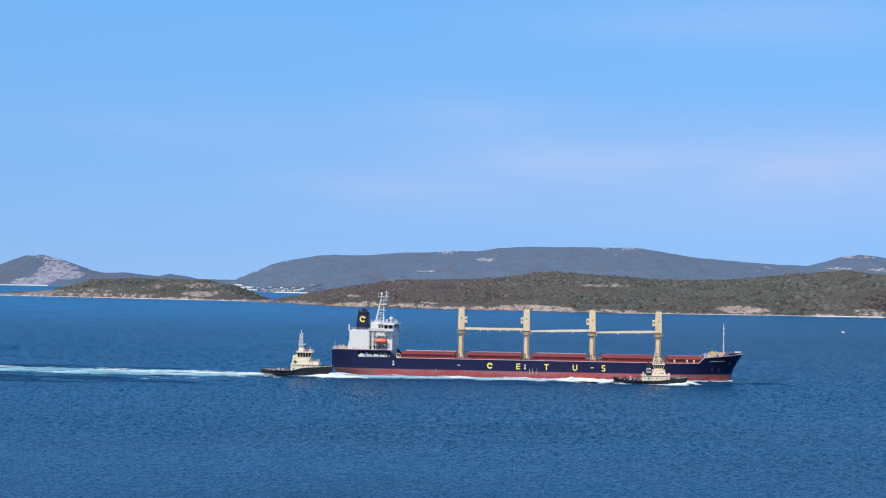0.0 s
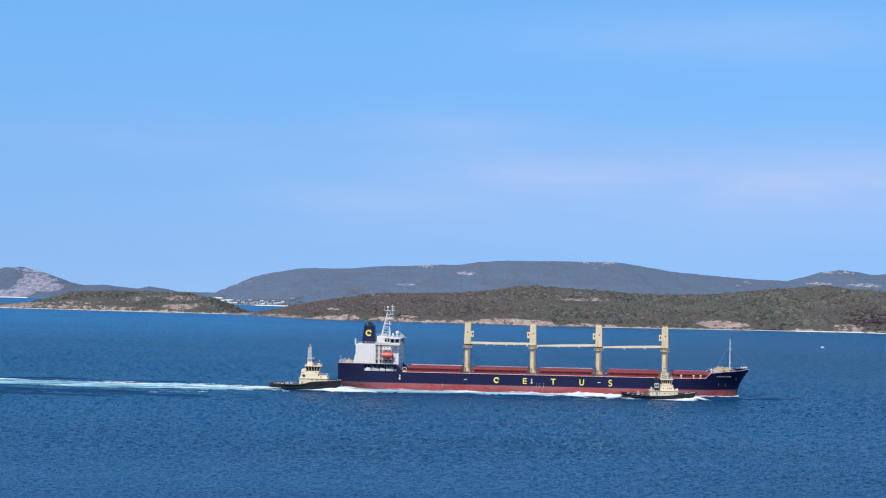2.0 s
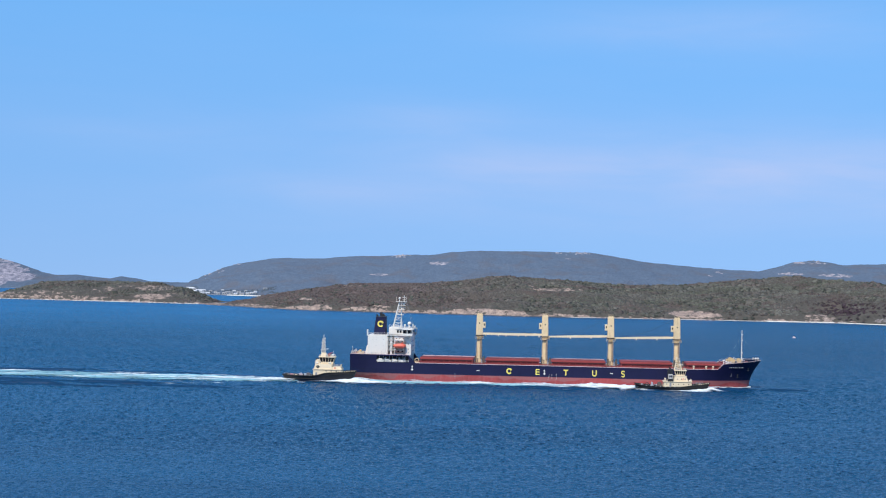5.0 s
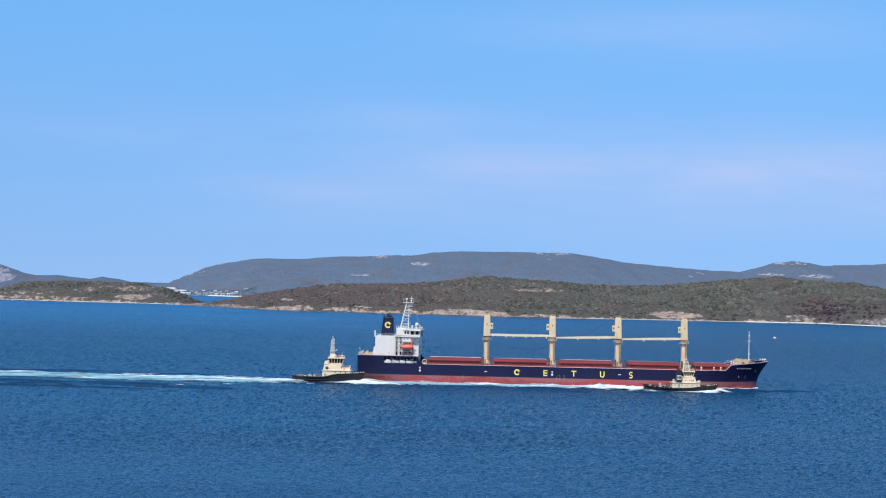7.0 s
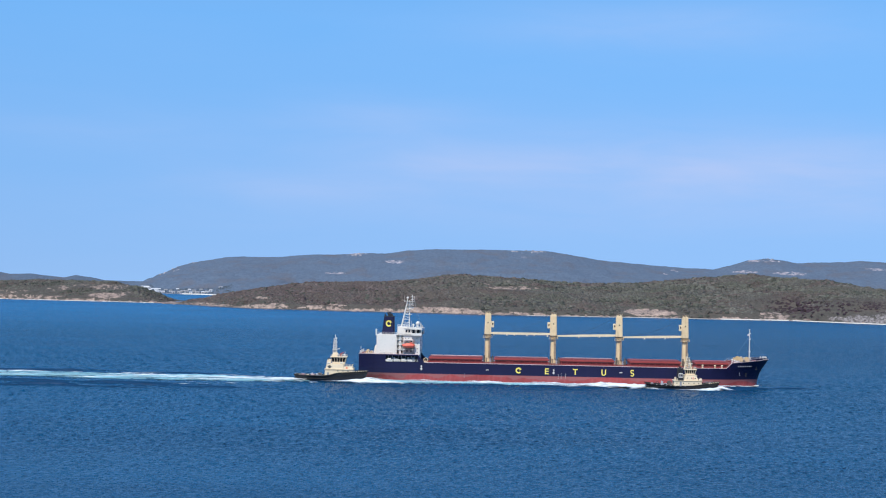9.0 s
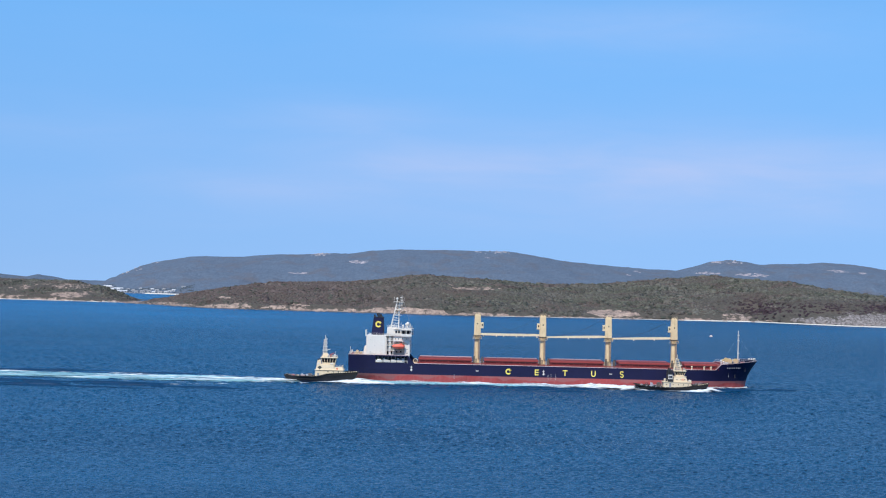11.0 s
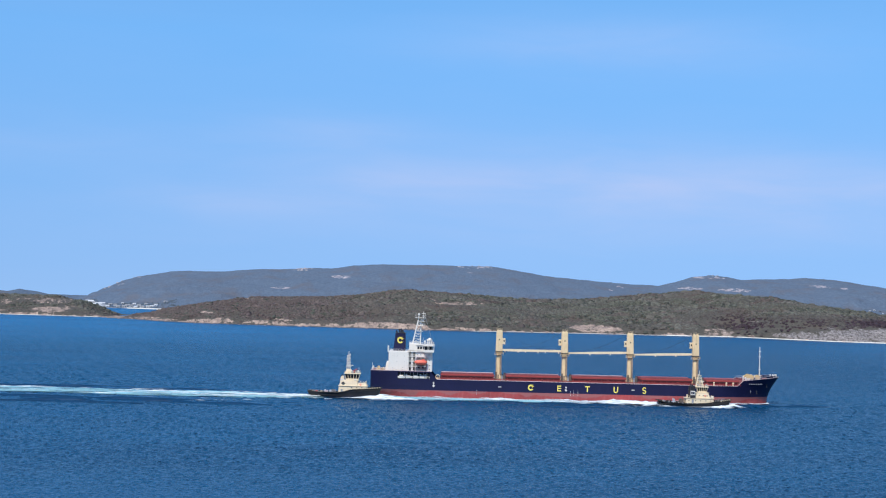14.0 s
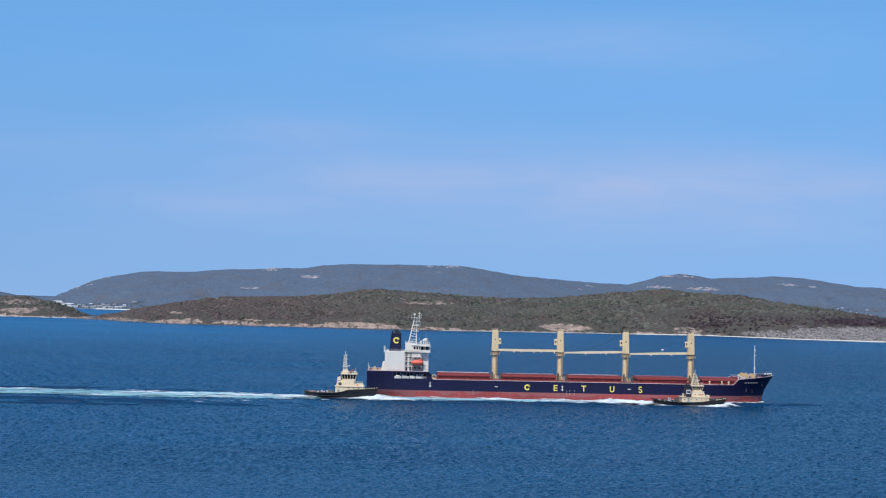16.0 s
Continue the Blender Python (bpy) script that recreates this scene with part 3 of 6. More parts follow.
ISLET = Slope([(-760, 2830), (-592, 2790), (-405, 2699), (-270, 2630), (-200, 2625)],
              [(-760, -2), (-718, 1.5), (-677, 4), (-636, 8.2), (-590, 20.9), (-567, 25.8), (-508, 29.4), (-407, 29), (-370, 27.2), (-333, 20.4), (-305, 12.6), (-282, 4), (-262, -2)],
              200, 150, 6.0, 4.7, cliff=0.16, fold=5.0, span=80.0)
FAR = Slope([(-700, 4040), (-520, 3990), (-425, 3830), (-340, 3735), (-253, 3660), (200, 3600), (1700, 3600)],
            [(-700, 8), (-560, 17), (-530, 20), (-496, 27), (-468, 42.7), (-420, 61.5), (-365, 72), (-296, 83), (-199, 84.4), (-33, 94), (8, 97), (77, 97), (132, 106),
             (201, 110), (395, 111), (451, 110.5), (506, 102.7), (575, 92.7), (714, 82.5), (783, 76.7), (852, 75), (894, 85.4), (935, 98.5), (977, 103), (1018, 98.8),
             (1047, 93), (1119, 97), (1205, 103), (1306, 96.6), (1379, 85.4), (1408, 80.3), (1467, 80), (1551, 73), (1700, 66)],
            650, 300, 16.0, 8.1, cliff=0.05, power=1.0, fold=16.0, span=260.0)
LEFT = Slope([(-1500, 4330), (-1026, 4327), (-700, 4330), (-500, 4300)],
             [(-1500, 30), (-1250, 34), (-1145, 49.6), (-1116, 62), (-1080, 74), (-1036, 76.2), (-999, 68), (-955, 54.2), (-911, 38.8), (-875, 32), (-823, 34.4), (-765, 28),
              (-736, 25.5), (-706, 31.8), (-663, 26.7), (-633, 20), (-500, 19)],
             370, 250, 8.0, 2.9, cliff=0.06)

NEAR_BARE = [(222, 32.7, 42, 2.6, 0.85), (185, 37, 18, 1.6), (-120, 13.5, 13, 1.6, 0.95), (372, 6.0, 34, 4.5, 1.05), (-62, 31.5, 26, 1.0), (656, 15, 40, 2.2), (700, 7, 105, 8.5, 1.2), (870, 8, 130, 9, 1.25), (625, 5, 56, 5.5, 1.05), (520, 6, 22, 4, 0.9), (572, 20, 9, 1.2, 0.9),
             (-190, 2.0, 40, 2.6, 0.9), (-110, 2.8, 36, 3.4, 0.95), (-95, 6.5, 12, 1.4, 0.9), (-40, 3, 36, 3.6, 0.9), (-20, 7.0, 16, 1.3, 0.85), (40, 2.4, 44, 2.6, 0.85), (110, 4, 56, 4.2, 1.05), (205, 2.0, 40, 2.6, 0.9), (300, 1, 60, 1.6, 0.7)]
ISLET_BARE = [(-600, 7, 30, 3, 0.75), (-560, 4, 50, 2.4, 0.85), (-500, 12, 20, 2.2, 0.65), (-420, 22, 24, 2.4, 0.7), (-345, 12, 18, 2, 0.7), (-375, 20, 30, 5, 0.78), (-365, 8, 32, 4.5, 0.95), (-545, 9, 55, 5, 0.7), (-447, 17, 20, 5, 0.7), (-640, 4, 50, 4, 0.9), (-480, 5, 60, 3, 0.8), (-440, 2, 120, 1.6, 0.8)]
FAR_BARE = [(96, 77.4, 26, 4.5, 0.85), (-35, 49.6, 26, 2.6, 0.9), (434, 109, 26, 3, 0.75), (8, 95, 20, 2.2, 0.9), (745, 70, 12, 3, 0.9), (712, 62, 10, 2, 0.9), (960, 97, 36, 3, 0.85), (901, 71, 26, 4, 0.9),
            (985, 68, 46, 4.5, 0.9), (-398, 66.8, 34, 3), (-450, 50, 16, 6), (393, 94, 8, 2, 0.9), (1199, 81.5, 22, 3.5, 0.9), (1249, 78, 14, 3, 0.9)]
LEFT_BARE = [(-1000, 67, 34, 5, 1.1), (-1035, 70, 16, 2, 0.9), (-985, 54, 26, 8, 1.0), (-972, 40, 40, 11, 1.2), (-955, 26, 52, 11, 1.4), (-985, 10, 50, 10, 1.4), (-925, 22, 30, 8, 1.3), (-1055, 74, 14, 2, 1.0)]

headland("hill_near", "low headland of grey-green scrub over a granite shore", NEAR, -268, 1250, 620, 120, NEAR_LAND, NEAR_BARE, 3.0)
headland("hill_islet", "small scrub-covered headland with a pale rock shore", ISLET, -760, -258, 300, 60, NEAR_LAND, ISLET_BARE, 2.6)
headland("hill_far", "long scrub hill tinted blue for haze, with granite outcrops", FAR, -700, 1700, 520, 90, FAR_LAND, FAR_BARE, 1.2)
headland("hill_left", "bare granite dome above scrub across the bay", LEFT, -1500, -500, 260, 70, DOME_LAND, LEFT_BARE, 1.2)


def lookout_hill():
    """The hill under the camera, below and behind the view."""
    xs, ys = np.linspace(-700, 700, 40), np.concatenate([np.linspace(-1200, -20, 24), np.linspace(-8, 230, 36)])
    X, Y = np.meshgrid(xs, ys)
    fall = np.clip((Y - 4) / 190, 0, 1)
    Z = 44.0 - 62 * fall ** 0.75 + 10 * np.clip(-(Y + 60) / 600, 0, 1) + 3 * fbm(X / 60, Y / 60) * np.clip(np.hypot(X, Y) / 40 - 1, 0, 1)
    verts = np.stack([X, Y, Z], -1).reshape(-1, 3).tolist()
    f = [(j * 40 + i, j * 40 + i + 1, (j + 1) * 40 + i + 1, (j + 1) * 40 + i) for j in range(59) for i in range(39)]
    ob = from_lists("ground", verts, f, NEAR_LAND)
    at = ob.data.attributes.new("rock", "FLOAT", "POINT")
    tagged(ob, "scrub slope of the lookout hill above the water", "hill", kind="structure")


lookout_hill()


def clump_shape(rng, sides, rings):
    """A leafy clump: a lumpy dome, wider than high."""
    v, f = [], []
    for k in range(rings):
        a = (k / rings) * math.pi / 2
        for i in range(sides):
            th = 2 * math.pi * (i + 0.5 * k) / sides
            r = math.cos(a) * rng.uniform(0.75, 1.25)
            v.append((r * math.cos(th), r * math.sin(th), math.sin(a) * rng.uniform(0.8, 1.2) - 0.15 * (k == 0)))
    v.append((0, 0, rng.uniform(0.85, 1.15)))
    for k in range(rings - 1):
        for i in range(sides):
            a, c = k * sides + i, k * sides + (i + 1) % sides
            f += [(a, c, c + sides), (a, c + sides, a + sides)]
    k = (rings - 1) * sides
    f += [(k + i, k + (i + 1) % sides, rings * sides) for i in range(sides)]
    return np.array(v), np.array(f)


def scatter(name, label, category, mat, shapes, x, y, z, r, h, seed):
    rng = np.random.default_rng(seed)
    V, F, base = [], [], 0
    which = rng.integers(0, len(shapes), len(x))
    turn = rng.random(len(x)) * 2 * math.pi
    for s, (sv, sf) in enumerate(shapes):
        k = np.where(which == s)[0]
        c, w = np.cos(turn[k])[:, None], np.sin(turn[k])[:, None]
        px = (sv[:, 0] * c - sv[:, 1] * w) * r[k, None] + x[k, None]
        py = (sv[:, 0] * w + sv[:, 1] * c) * r[k, None] + y[k, None]
        pz = sv[:, 2][None] * h[k, None] + z[k, None]
        V.append(np.stack([px, py, pz], -1).reshape(-1, 3))
        F.append((sf[None] + (np.arange(len(k)) * len(sv))[:, None, None] + base).reshape(-1, 3))
        base += len(k) * len(sv)
    V, F = np.concatenate(V), np.concatenate(F)
    me = bpy.data.meshes.new(name)
    me.vertices.add(len(V))
    me.vertices.foreach_set("co", V.reshape(-1))
    me.loops.add(F.size)
    me.loops.foreach_set("vertex_index", F.reshape(-1).astype(np.int32))
    me.polygons.add(len(F))
    me.polygons.foreach_set("loop_start", (np.arange(len(F)) * 3).astype(np.int32))
    me.update(calc_edges=True)
    me.validate()
    me.polygons.foreach_set("use_smooth", np.ones(len(me.polygons), bool))
    me.materials.append(mat)
    return tagged(new(name, me), label, category, kind="stuff")


rng0 = random.Random(5)
CLUMPS = [clump_shape(rng0, s, k) for s, k in ((6, 3), (7, 3), (5, 3), (7, 2), (6, 2))]
STONES = [clump_shape(rng0, s, 2) for s in (5, 6, 7)]


def scrub(name, label, slope, x0, x1, count, patches, shore_z, seed, big=1.0):
    g = np.random.default_rng(seed)
    x, v = g.uniform(x0, x1, count), g.random(count) ** 0.8 * 1.12 + 0.015
    X, Y, Z = slope.place(x, v)
    keep = (bareness(slope, X, Z, v, patches, shore_z) + 0.9 * vnoise(X / 7, Y / 9) < 0.85) & (Z > 1.5)
    X, Y, Z = X[keep], Y[keep], Z[keep]
    lush = np.clip(0.5 - 0.6 * slope.folds(X, Y), 0, 1)
    r = g.uniform(0.8, 2.1, len(X)) * (0.7 + 0.8 * lush) * big
    r *= np.where(g.random(len(X)) < 0.08 * (lush > 0.45), 1.8, 1.0)
    return scatter(name, label, "scrub", BUSH, CLUMPS, X, Y, Z - 0.4, r * 1.25, r * g.uniform(0.45, 0.85, len(X)), seed + 1)


def low_trees(name, label, slope, x0, x1, count, patches, shore_z, seed):
    """Wind-pruned trees in the gullies and on the damp lower slope."""
    g = np.random.default_rng(seed)
    x, v = g.uniform(x0, x1, count), g.random(count) * 1.02 + 0.02
    X, Y, Z = slope.place(x, v)
    damp = 0.62 - 0.55 * slope.folds(X, Y) + 0.35 * (vnoise(X / 14, Y / 30) - 0.5)
    keep = (bareness(slope, X, Z, v, patches, shore_z) < 0.3) & (Z > 2) & (damp > 0.62) & ((X < 520) | (Z > 27))
    X, Y, Z = X[keep], Y[keep], Z[keep]
    r = g.uniform(1.8, 4.0, len(X))
    return scatter(name, label, "trees", TREE, CLUMPS, X, Y, Z - 0.5, r, r * g.uniform(0.4, 0.8, len(X)), seed + 1)


def boulders(name, label, slope, x0, x1, count, seed, top=4.5):
    g = np.random.default_rng(seed)
    x, v = g.uniform(x0, x1, count), g.random(count) ** 2 * 0.12 - 0.012
    X, Y, Z = slope.place(x, v)
    keep = (Z < top * (-0.1 + 1.9 * vnoise(X / 26, X * 0 + 9))) & (Z > -1.2)
    X, Y, Z = X[keep], Y[keep], Z[keep]
    r = g.uniform(0.6, 2.2, len(X)) ** 1.4
    return scatter(name, label, "rocks", BOULDER, STONES, X, Y, Z - 0.3, r * 1.2, r * g.uniform(0.25, 0.6, len(X)), seed + 1)


scrub("headland_scrub", "dense grey-green coastal scrub covering the headland", NEAR, -262, 1000, 56000, NEAR_BARE, 3.0, 21)
low_trees("headland_trees", "low wind-pruned dark green trees among the scrub", NEAR, -262, 1000, 5000, NEAR_BARE, 3.0, 23)
scrub("islet_scrub", "dense green coastal scrub on the small headland", ISLET, -700, -270, 6000, ISLET_BARE, 2.6, 31)
low_trees("islet_trees", "low dark green trees on the small headland", ISLET, -700, -270, 1300, ISLET_BARE, 2.6, 33)
boulders("shore_boulders", "pale granite boulders along the water's edge", NEAR, -262, 1000, 700, 41, 1.8)
boulders("islet_boulders", "pale granite boulders on the small headland's shore", ISLET, -740, -262, 700, 51, 2.0)


def strand(name, label, slope, x0, x1, w, lift, mat, n=60):
    """A narrow strip along a shore: sand or broken surf."""
    xs = np.linspace(x0, x1, n)
    y = slope.front(xs)
    wob = 0.5 + vnoise(xs / 14, xs * 0 + 4)
    v, f = [], []
    for i in range(n):
        e = math.sin(math.pi * i / (n - 1)) ** 0.4
        v += [(xs[i], y[i] - w * 0.75 * wob[i] * e - 2.0, 0.05), (xs[i], y[i] - 1.0, lift), (xs[i], y[i] + w * 0.5 * e, lift * 1.6)]
        if i:
            k = 3 * i
            f += [(k - 3, k, k + 1, k - 2), (k - 2, k + 1, k + 2, k - 1)]
    return tagged(from_lists(name, [tuple(map(float, p)) for p in v], f, mat), label, "beach", kind="structure")


WET_ROCK = material("wet_dark_rock", (0.055, 0.050, 0.048), 0.5, vary=0.4, grain=0.4)
strand("shore_edge", "dark wet rock at the waterline", NEAR, -262, 215, 1.4, 0.5, WET_ROCK, 150)
SHINGLE = material("grey_tan_shingle", (0.50, 0.46, 0.41), 0.9, vary=0.25, grain=0.5)
strand("beach_cove", "narrow strip of grey-tan shingle under the scrub", NEAR, 205, 456, 2.6, 0.35, SHINGLE, 90)
strand("beach_near", "thin white sandy beach below the headland", NEAR, 452, 1000, 9, 0.6, SAND, 120)
strand("beach_islet", "narrow pale strip of sand and surf around the small headland", ISLET, -690, -285, 3.5, 0.4, SAND, 90)
strand("beach_far", "white beach in front of the far settlement", FAR, -345, -240, 9, 1.0, SAND)
strand("beach_left", "white beach under the granite dome", LEFT, -1300, -940, 9, 1.0, SAND)


ROOF_DULL = material("weathered_grey_roof", (0.3, 0.29, 0.29), 0.6, vary=0.2, grain=1)


def far_house(slope, x, v, w, d, h, rz):
    X, Y, Z = (float(q) for q in slope.place(x, v))
    ob = thing("house", "small pale house with a light tin roof on the far shore", "house", pose(X, Y, Z - 0.6, 0, 0, rz), "houses of the far settlement")
    bm = box(B(), -w / 2, w / 2, -d / 2, d / 2, 0, h)
    part("wall", bm, HOUSE_WALL if int(abs(x)) % 5 else GREY_PALE, ob)
    bm = B()
    e = 0.5
    p = [bm.verts.new(q) for q in ((-w / 2 - e, -d / 2 - e, h), (w / 2 + e, -d / 2 - e, h), (w / 2 + e, d / 2 + e, h), (-w / 2 - e, d / 2 + e, h), (-w / 2, 0, h + d * 0.3), (w / 2, 0, h + d * 0.3))]
    for q in ((0, 1, 5, 4), (2, 3, 4, 5), (0, 4, 3), (1, 2, 5), (3, 2, 1, 0)):
        bm.faces.new([p[i] for i in q])
    part("roof", bm, ROOF_TIN if int(abs(x)) % 2 else ROOF_DULL, ob)
    for i in range(max(1, int(w / 5))):
        cx = -w / 2 + (i + 0.5) * w / max(1, int(w / 5))
        part("window", box(B(), cx - 0.8, cx + 0.8, -d / 2 - 0.06, -d / 2 + 0.02, h * 0.35, h * 0.75), GLASS, ob)


HOUSES = [(-441, 0.085, 22, 10, 5), (-405, 0.015, 12, 7, 4), (-391, 0.012, 10, 7, 4), (-366, 0.012, 9, 6, 4), (-352, 0.014, 13, 7, 4), (-338, 0.02, 10, 7, 5), (-327, 0.012, 9, 6, 4), (-314, 0.016, 12, 7, 4), (-301, 0.02, 9, 6, 4),
          (-285, 0.04, 9, 6, 4), (-415, 0.10, 26, 7, 3), (-432, 0.075, 15, 8, 6), (-425, 0.035, 11, 7, 4), (-411, 0.05, 8, 6, 3), (-399, 0.022, 7, 5, 3), (-388, 0.06, 9, 6, 3), (-374, 0.028, 8, 6, 4), (-361, 0.07, 7, 5, 3),
          (-346, 0.03, 12, 6, 3), (-333, 0.055, 8, 6, 3), (-322, 0.035, 11, 6, 4), (-308, 0.075, 8, 6, 3), (-293, 0.03, 9, 5, 3), (-268, 0.11, 10, 5, 3),
          (1139, 0.311, 7, 5, 3), (1128, 0.324, 5, 4, 3), (1233, 0.331, 8, 6, 4), (1201, 0.227, 6, 5, 3), (1285, 0.314, 14, 7, 3.4), (1235, 0.254, 6, 5, 3), (1233, 0.187, 7, 5, 3), (1265, 0.197, 9, 6, 3), (1271, 0.167, 8, 6, 4)]
for hx, hv, hw, hd_, hh in HOUSES:
    k = 0.78 if hx < 0 else 0.5
    far_house(FAR, hx, hv, hw * k, hd_ * k, hh * k, (hx * 37) % 50 - 25)


def settlement_trees():
    g = np.random.default_rng(77)
    x = np.concatenate([g.uniform(-445, -245, 380), g.uniform(1150, 1380, 160)])
    v = np.concatenate([g.uniform(0.012, 0.14, 380), g.uniform(0.05, 0.34, 160)])
    X, Y, Z = FAR.place(x, v)
    r = g.uniform(1.0, 2.6, len(X))
    scatter("settlement_trees", "trees between the far houses, tinted blue for haze", "trees", FAR_TREE, CLUMPS, X, Y, Z - 0.2, r * 1.2, r * g.uniform(0.5, 0.8, len(X)), 78)


settlement_trees()


def tors():
    """Piles of granite on the far ridge's crest."""
    g = np.random.default_rng(91)
    x = np.concatenate([g.normal(8, 13, 26), g.normal(436, 9, 14), g.normal(402, 14, 10), g.normal(-405, 16, 10), g.normal(-447, 12, 8), g.normal(965, 20, 8), g.normal(-1010, 30, 12)])
    far = x > -600
    v = np.where(x < -395, g.uniform(0.75, 0.98, len(x)), g.uniform(0.93, 1.01, len(x)))
    X, Y, Z = FAR.place(x, v)
    xl, yl, zl = LEFT.place(x, v)
    X, Y, Z = np.where(far, X, xl), np.where(far, Y, yl), np.where(far, Z, zl)
    r = g.uniform(1.2, 3.4, len(X))
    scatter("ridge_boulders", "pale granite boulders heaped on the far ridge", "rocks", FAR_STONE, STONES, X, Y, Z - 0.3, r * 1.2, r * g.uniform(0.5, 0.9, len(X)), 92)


tors()


# ---- the bulk carrier: x forward, y to port, z up from the waterline ----
HALF = 15.0
LEVELS = (0.25, 0.5, 0.6, 0.93, 1.0)   # shares of the height between boot line and rail
BOOT = 3.3


def hull_top(x):
    return float(np.interp(x, [-90, -64, -61, 71.6, 73.2, 90], [11.5, 11.5, 8.15, 8.15, 10.6, 12.0]))


def stem(z):
    return float(np.interp(z, [-1.5, 0, 2.3, 5.2, 8, 12], [85.3, 85.4, 85.6, 86.4, 87.9, 90.6]))


def hull_half(x, z, xe):
    """Half breadth at a height: full amidships, drawn in to the stem and to the stern."""
    k = min(1, max(0, z / 11))
    if x > 48:
        s = (x - 48) / (xe - 48)
        return HALF * max(0.0, 1 - s ** (2.3 + 1.5 * k)) ** (0.75 + 0.1 * k)
    if x < -55:
        s = (-55 - x) / 35
        end = float(np.interp(z, [-1.5, 0, 3.6, 11], [3.0, 6.5, 11.0, 12.5]))
        return HALF - (HALF - end) * s ** 2.4
    return HALF


def carrier_hull(parent):
    xs = [-90, -87, -83, -78, -74, -69, -64, -61, -57, -50, -40, -25, -10, 5, 20, 35, 48, 53, 58, 62, 66, 69, 71.6, 73.2, 75.5, 78, 80.5, 83, 85, 87, 88.6, 90]
    bm = B()
    side = {1: [], -1: []}
    for x in xs:
        top = hull_top(x)
        zs = [-1.5, 0.0, 2.3, BOOT] + [BOOT + (top - BOOT) * k for k in LEVELS]
        for sgn in (1, -1):
            row = []
            for z in zs:
                xe = stem(z)
                px = x if x <= 48 else 48 + (x - 48) * (xe - 48) / 42
                if x < -83:
                    px = x + max(0, (BOOT - z)) * 0.9 * (-83 - x) / 7
                row.append(bm.verts.new((px, sgn * hull_half(px, z, xe), z)))
            side[sgn].append(row)
    n = len(side[1][0])
    for sgn in (1, -1):
        for i in range(len(xs) - 1):
            for j in range(n - 1):
                if -78.5 < xs[i] < -64.5 and j == 6:
                    continue   # the open mooring deck
                q = (side[sgn][i][j], side[sgn][i + 1][j], side[sgn][i + 1][j + 1], side[sgn][i][j + 1])
                f = bm.faces.new(q if sgn < 0 else q[::-1])
                f.material_index = (1, 1, 2, 0)[min(j, 3)]
    for j in range(n - 1):
        f = bm.faces.new((side[1][0][j], side[-1][0][j], side[-1][0][j + 1], side[1][0][j + 1]))
        f.material_index = (1, 1, 2, 0)[min(j, 3)]
    bmesh.ops.remove_doubles(bm, verts=bm.verts, dist=0.01)
    hull = part("hull", bm, [NAVY, WORN_RED, WORN_RED], parent, "navy blue hull over red antifouling")
    bm = B()
    lines = []
    for x in xs:
        z = hull_top(x)
        xe = stem(z)
        px = x if x <= 48 else 48 + (x - 48) * (xe - 48) / 42
        lines.append((px, hull_half(px, z, xe), z - 0.25))
    for a, c in zip(lines, lines[1:]):
        if -64.5 < a[0] < -61.5:
            a = (-63.9, a[1], c[2])               # the main deck runs up to the poop's front wall
        v = [bm.verts.new(p) for p in ((a[0], -a[1] + 0.05, a[2]), (c[0], -c[1] + 0.05, c[2]), (c[0], c[1] - 0.05, c[2]), (a[0], a[1] - 0.05, a[2]))]
        bm.faces.new(v)
    part("deck", bm, DECK, parent, "red-brown steel deck")
    part("poop_bulkhead", box(B(), -64.0, -63.8, -14.6, 14.6, 7.8, 11.24), WHITE, parent, "white front wall of the poop")
    # pale rubbing edge along the rail
    for sgn in (1, -1):
        for run in ([p for p in lines if p[0] <= -63.5], [p for p in lines if p[0] >= -61.5]):
            bm = B()
            for a, c in zip(run, run[1:]):
                tube(bm, (a[0], sgn * a[1], a[2] + 0.3), (c[0], sgn * c[1], c[2] + 0.3), 0.12, n=4, cap=False)
            part("gunwale", bm, PALE_EDGE, parent)
    # inside of the open mooring deck, its shade put in as a dark colour
    for sgn in (1, -1):
        bm = B()
        box(bm, -78, -64, sgn * 11.6 - 0.1, sgn * 11.6 + 0.1, 8.2, 11.1)
        box(bm, -78, -64, min(sgn * 11.6, sgn * 14.2), max(sgn * 11.6, sgn * 14.2), 8.1, 8.25)
        part("mooring_deck", bm, DARK, hull, "open mooring deck, coloured dark for its shade")
    for a, c in ((-77.8, -74.9), (-74.5, -71.6), (-71.0, -68.9), (-68.5, -66.4)):
        part("bulwark_plate", box(B(), a, c, -14.05, -13.9, 8.3, 9.15), WHITE, hull, "white bulwark plate of the mooring deck")
    for x in (-77.0, -75.2, -72.6, -71.2, -69.4, -66.9, -65.4):
        part("deck_pillar", tube(B(), (x, -12.4, 8.25), (x, -12.4, 10.9), 0.13, n=5), GREY_PALE, hull)
    for x in (-74.3, -68.2, -66.0):
        part("chock", box(B(), x - 0.35, x + 0.35, -13.3, -12.9, 8.25, 10.2, 0.05), GREY_PALE, hull)
    for i, x in enumerate((-76.5, -73.6, -70.4, -67.3)):
        bm = tube(B(), (x - 0.8, -13.0, 9.1), (x + 0.8, -13.0, 9.1), 0.6, n=10)
        box(bm, x - 0.9, x + 0.9, -13.5, -12.5, 8.25, 8.8)
        part("mooring_winch", bm, GREY if i % 2 else WHITE, hull)
    rail(hull, [(-78, -14.0, 8.3), (-64, -14.9, 8.3)], WHITE, 0.9, 1.4, 0.06)
    return hull


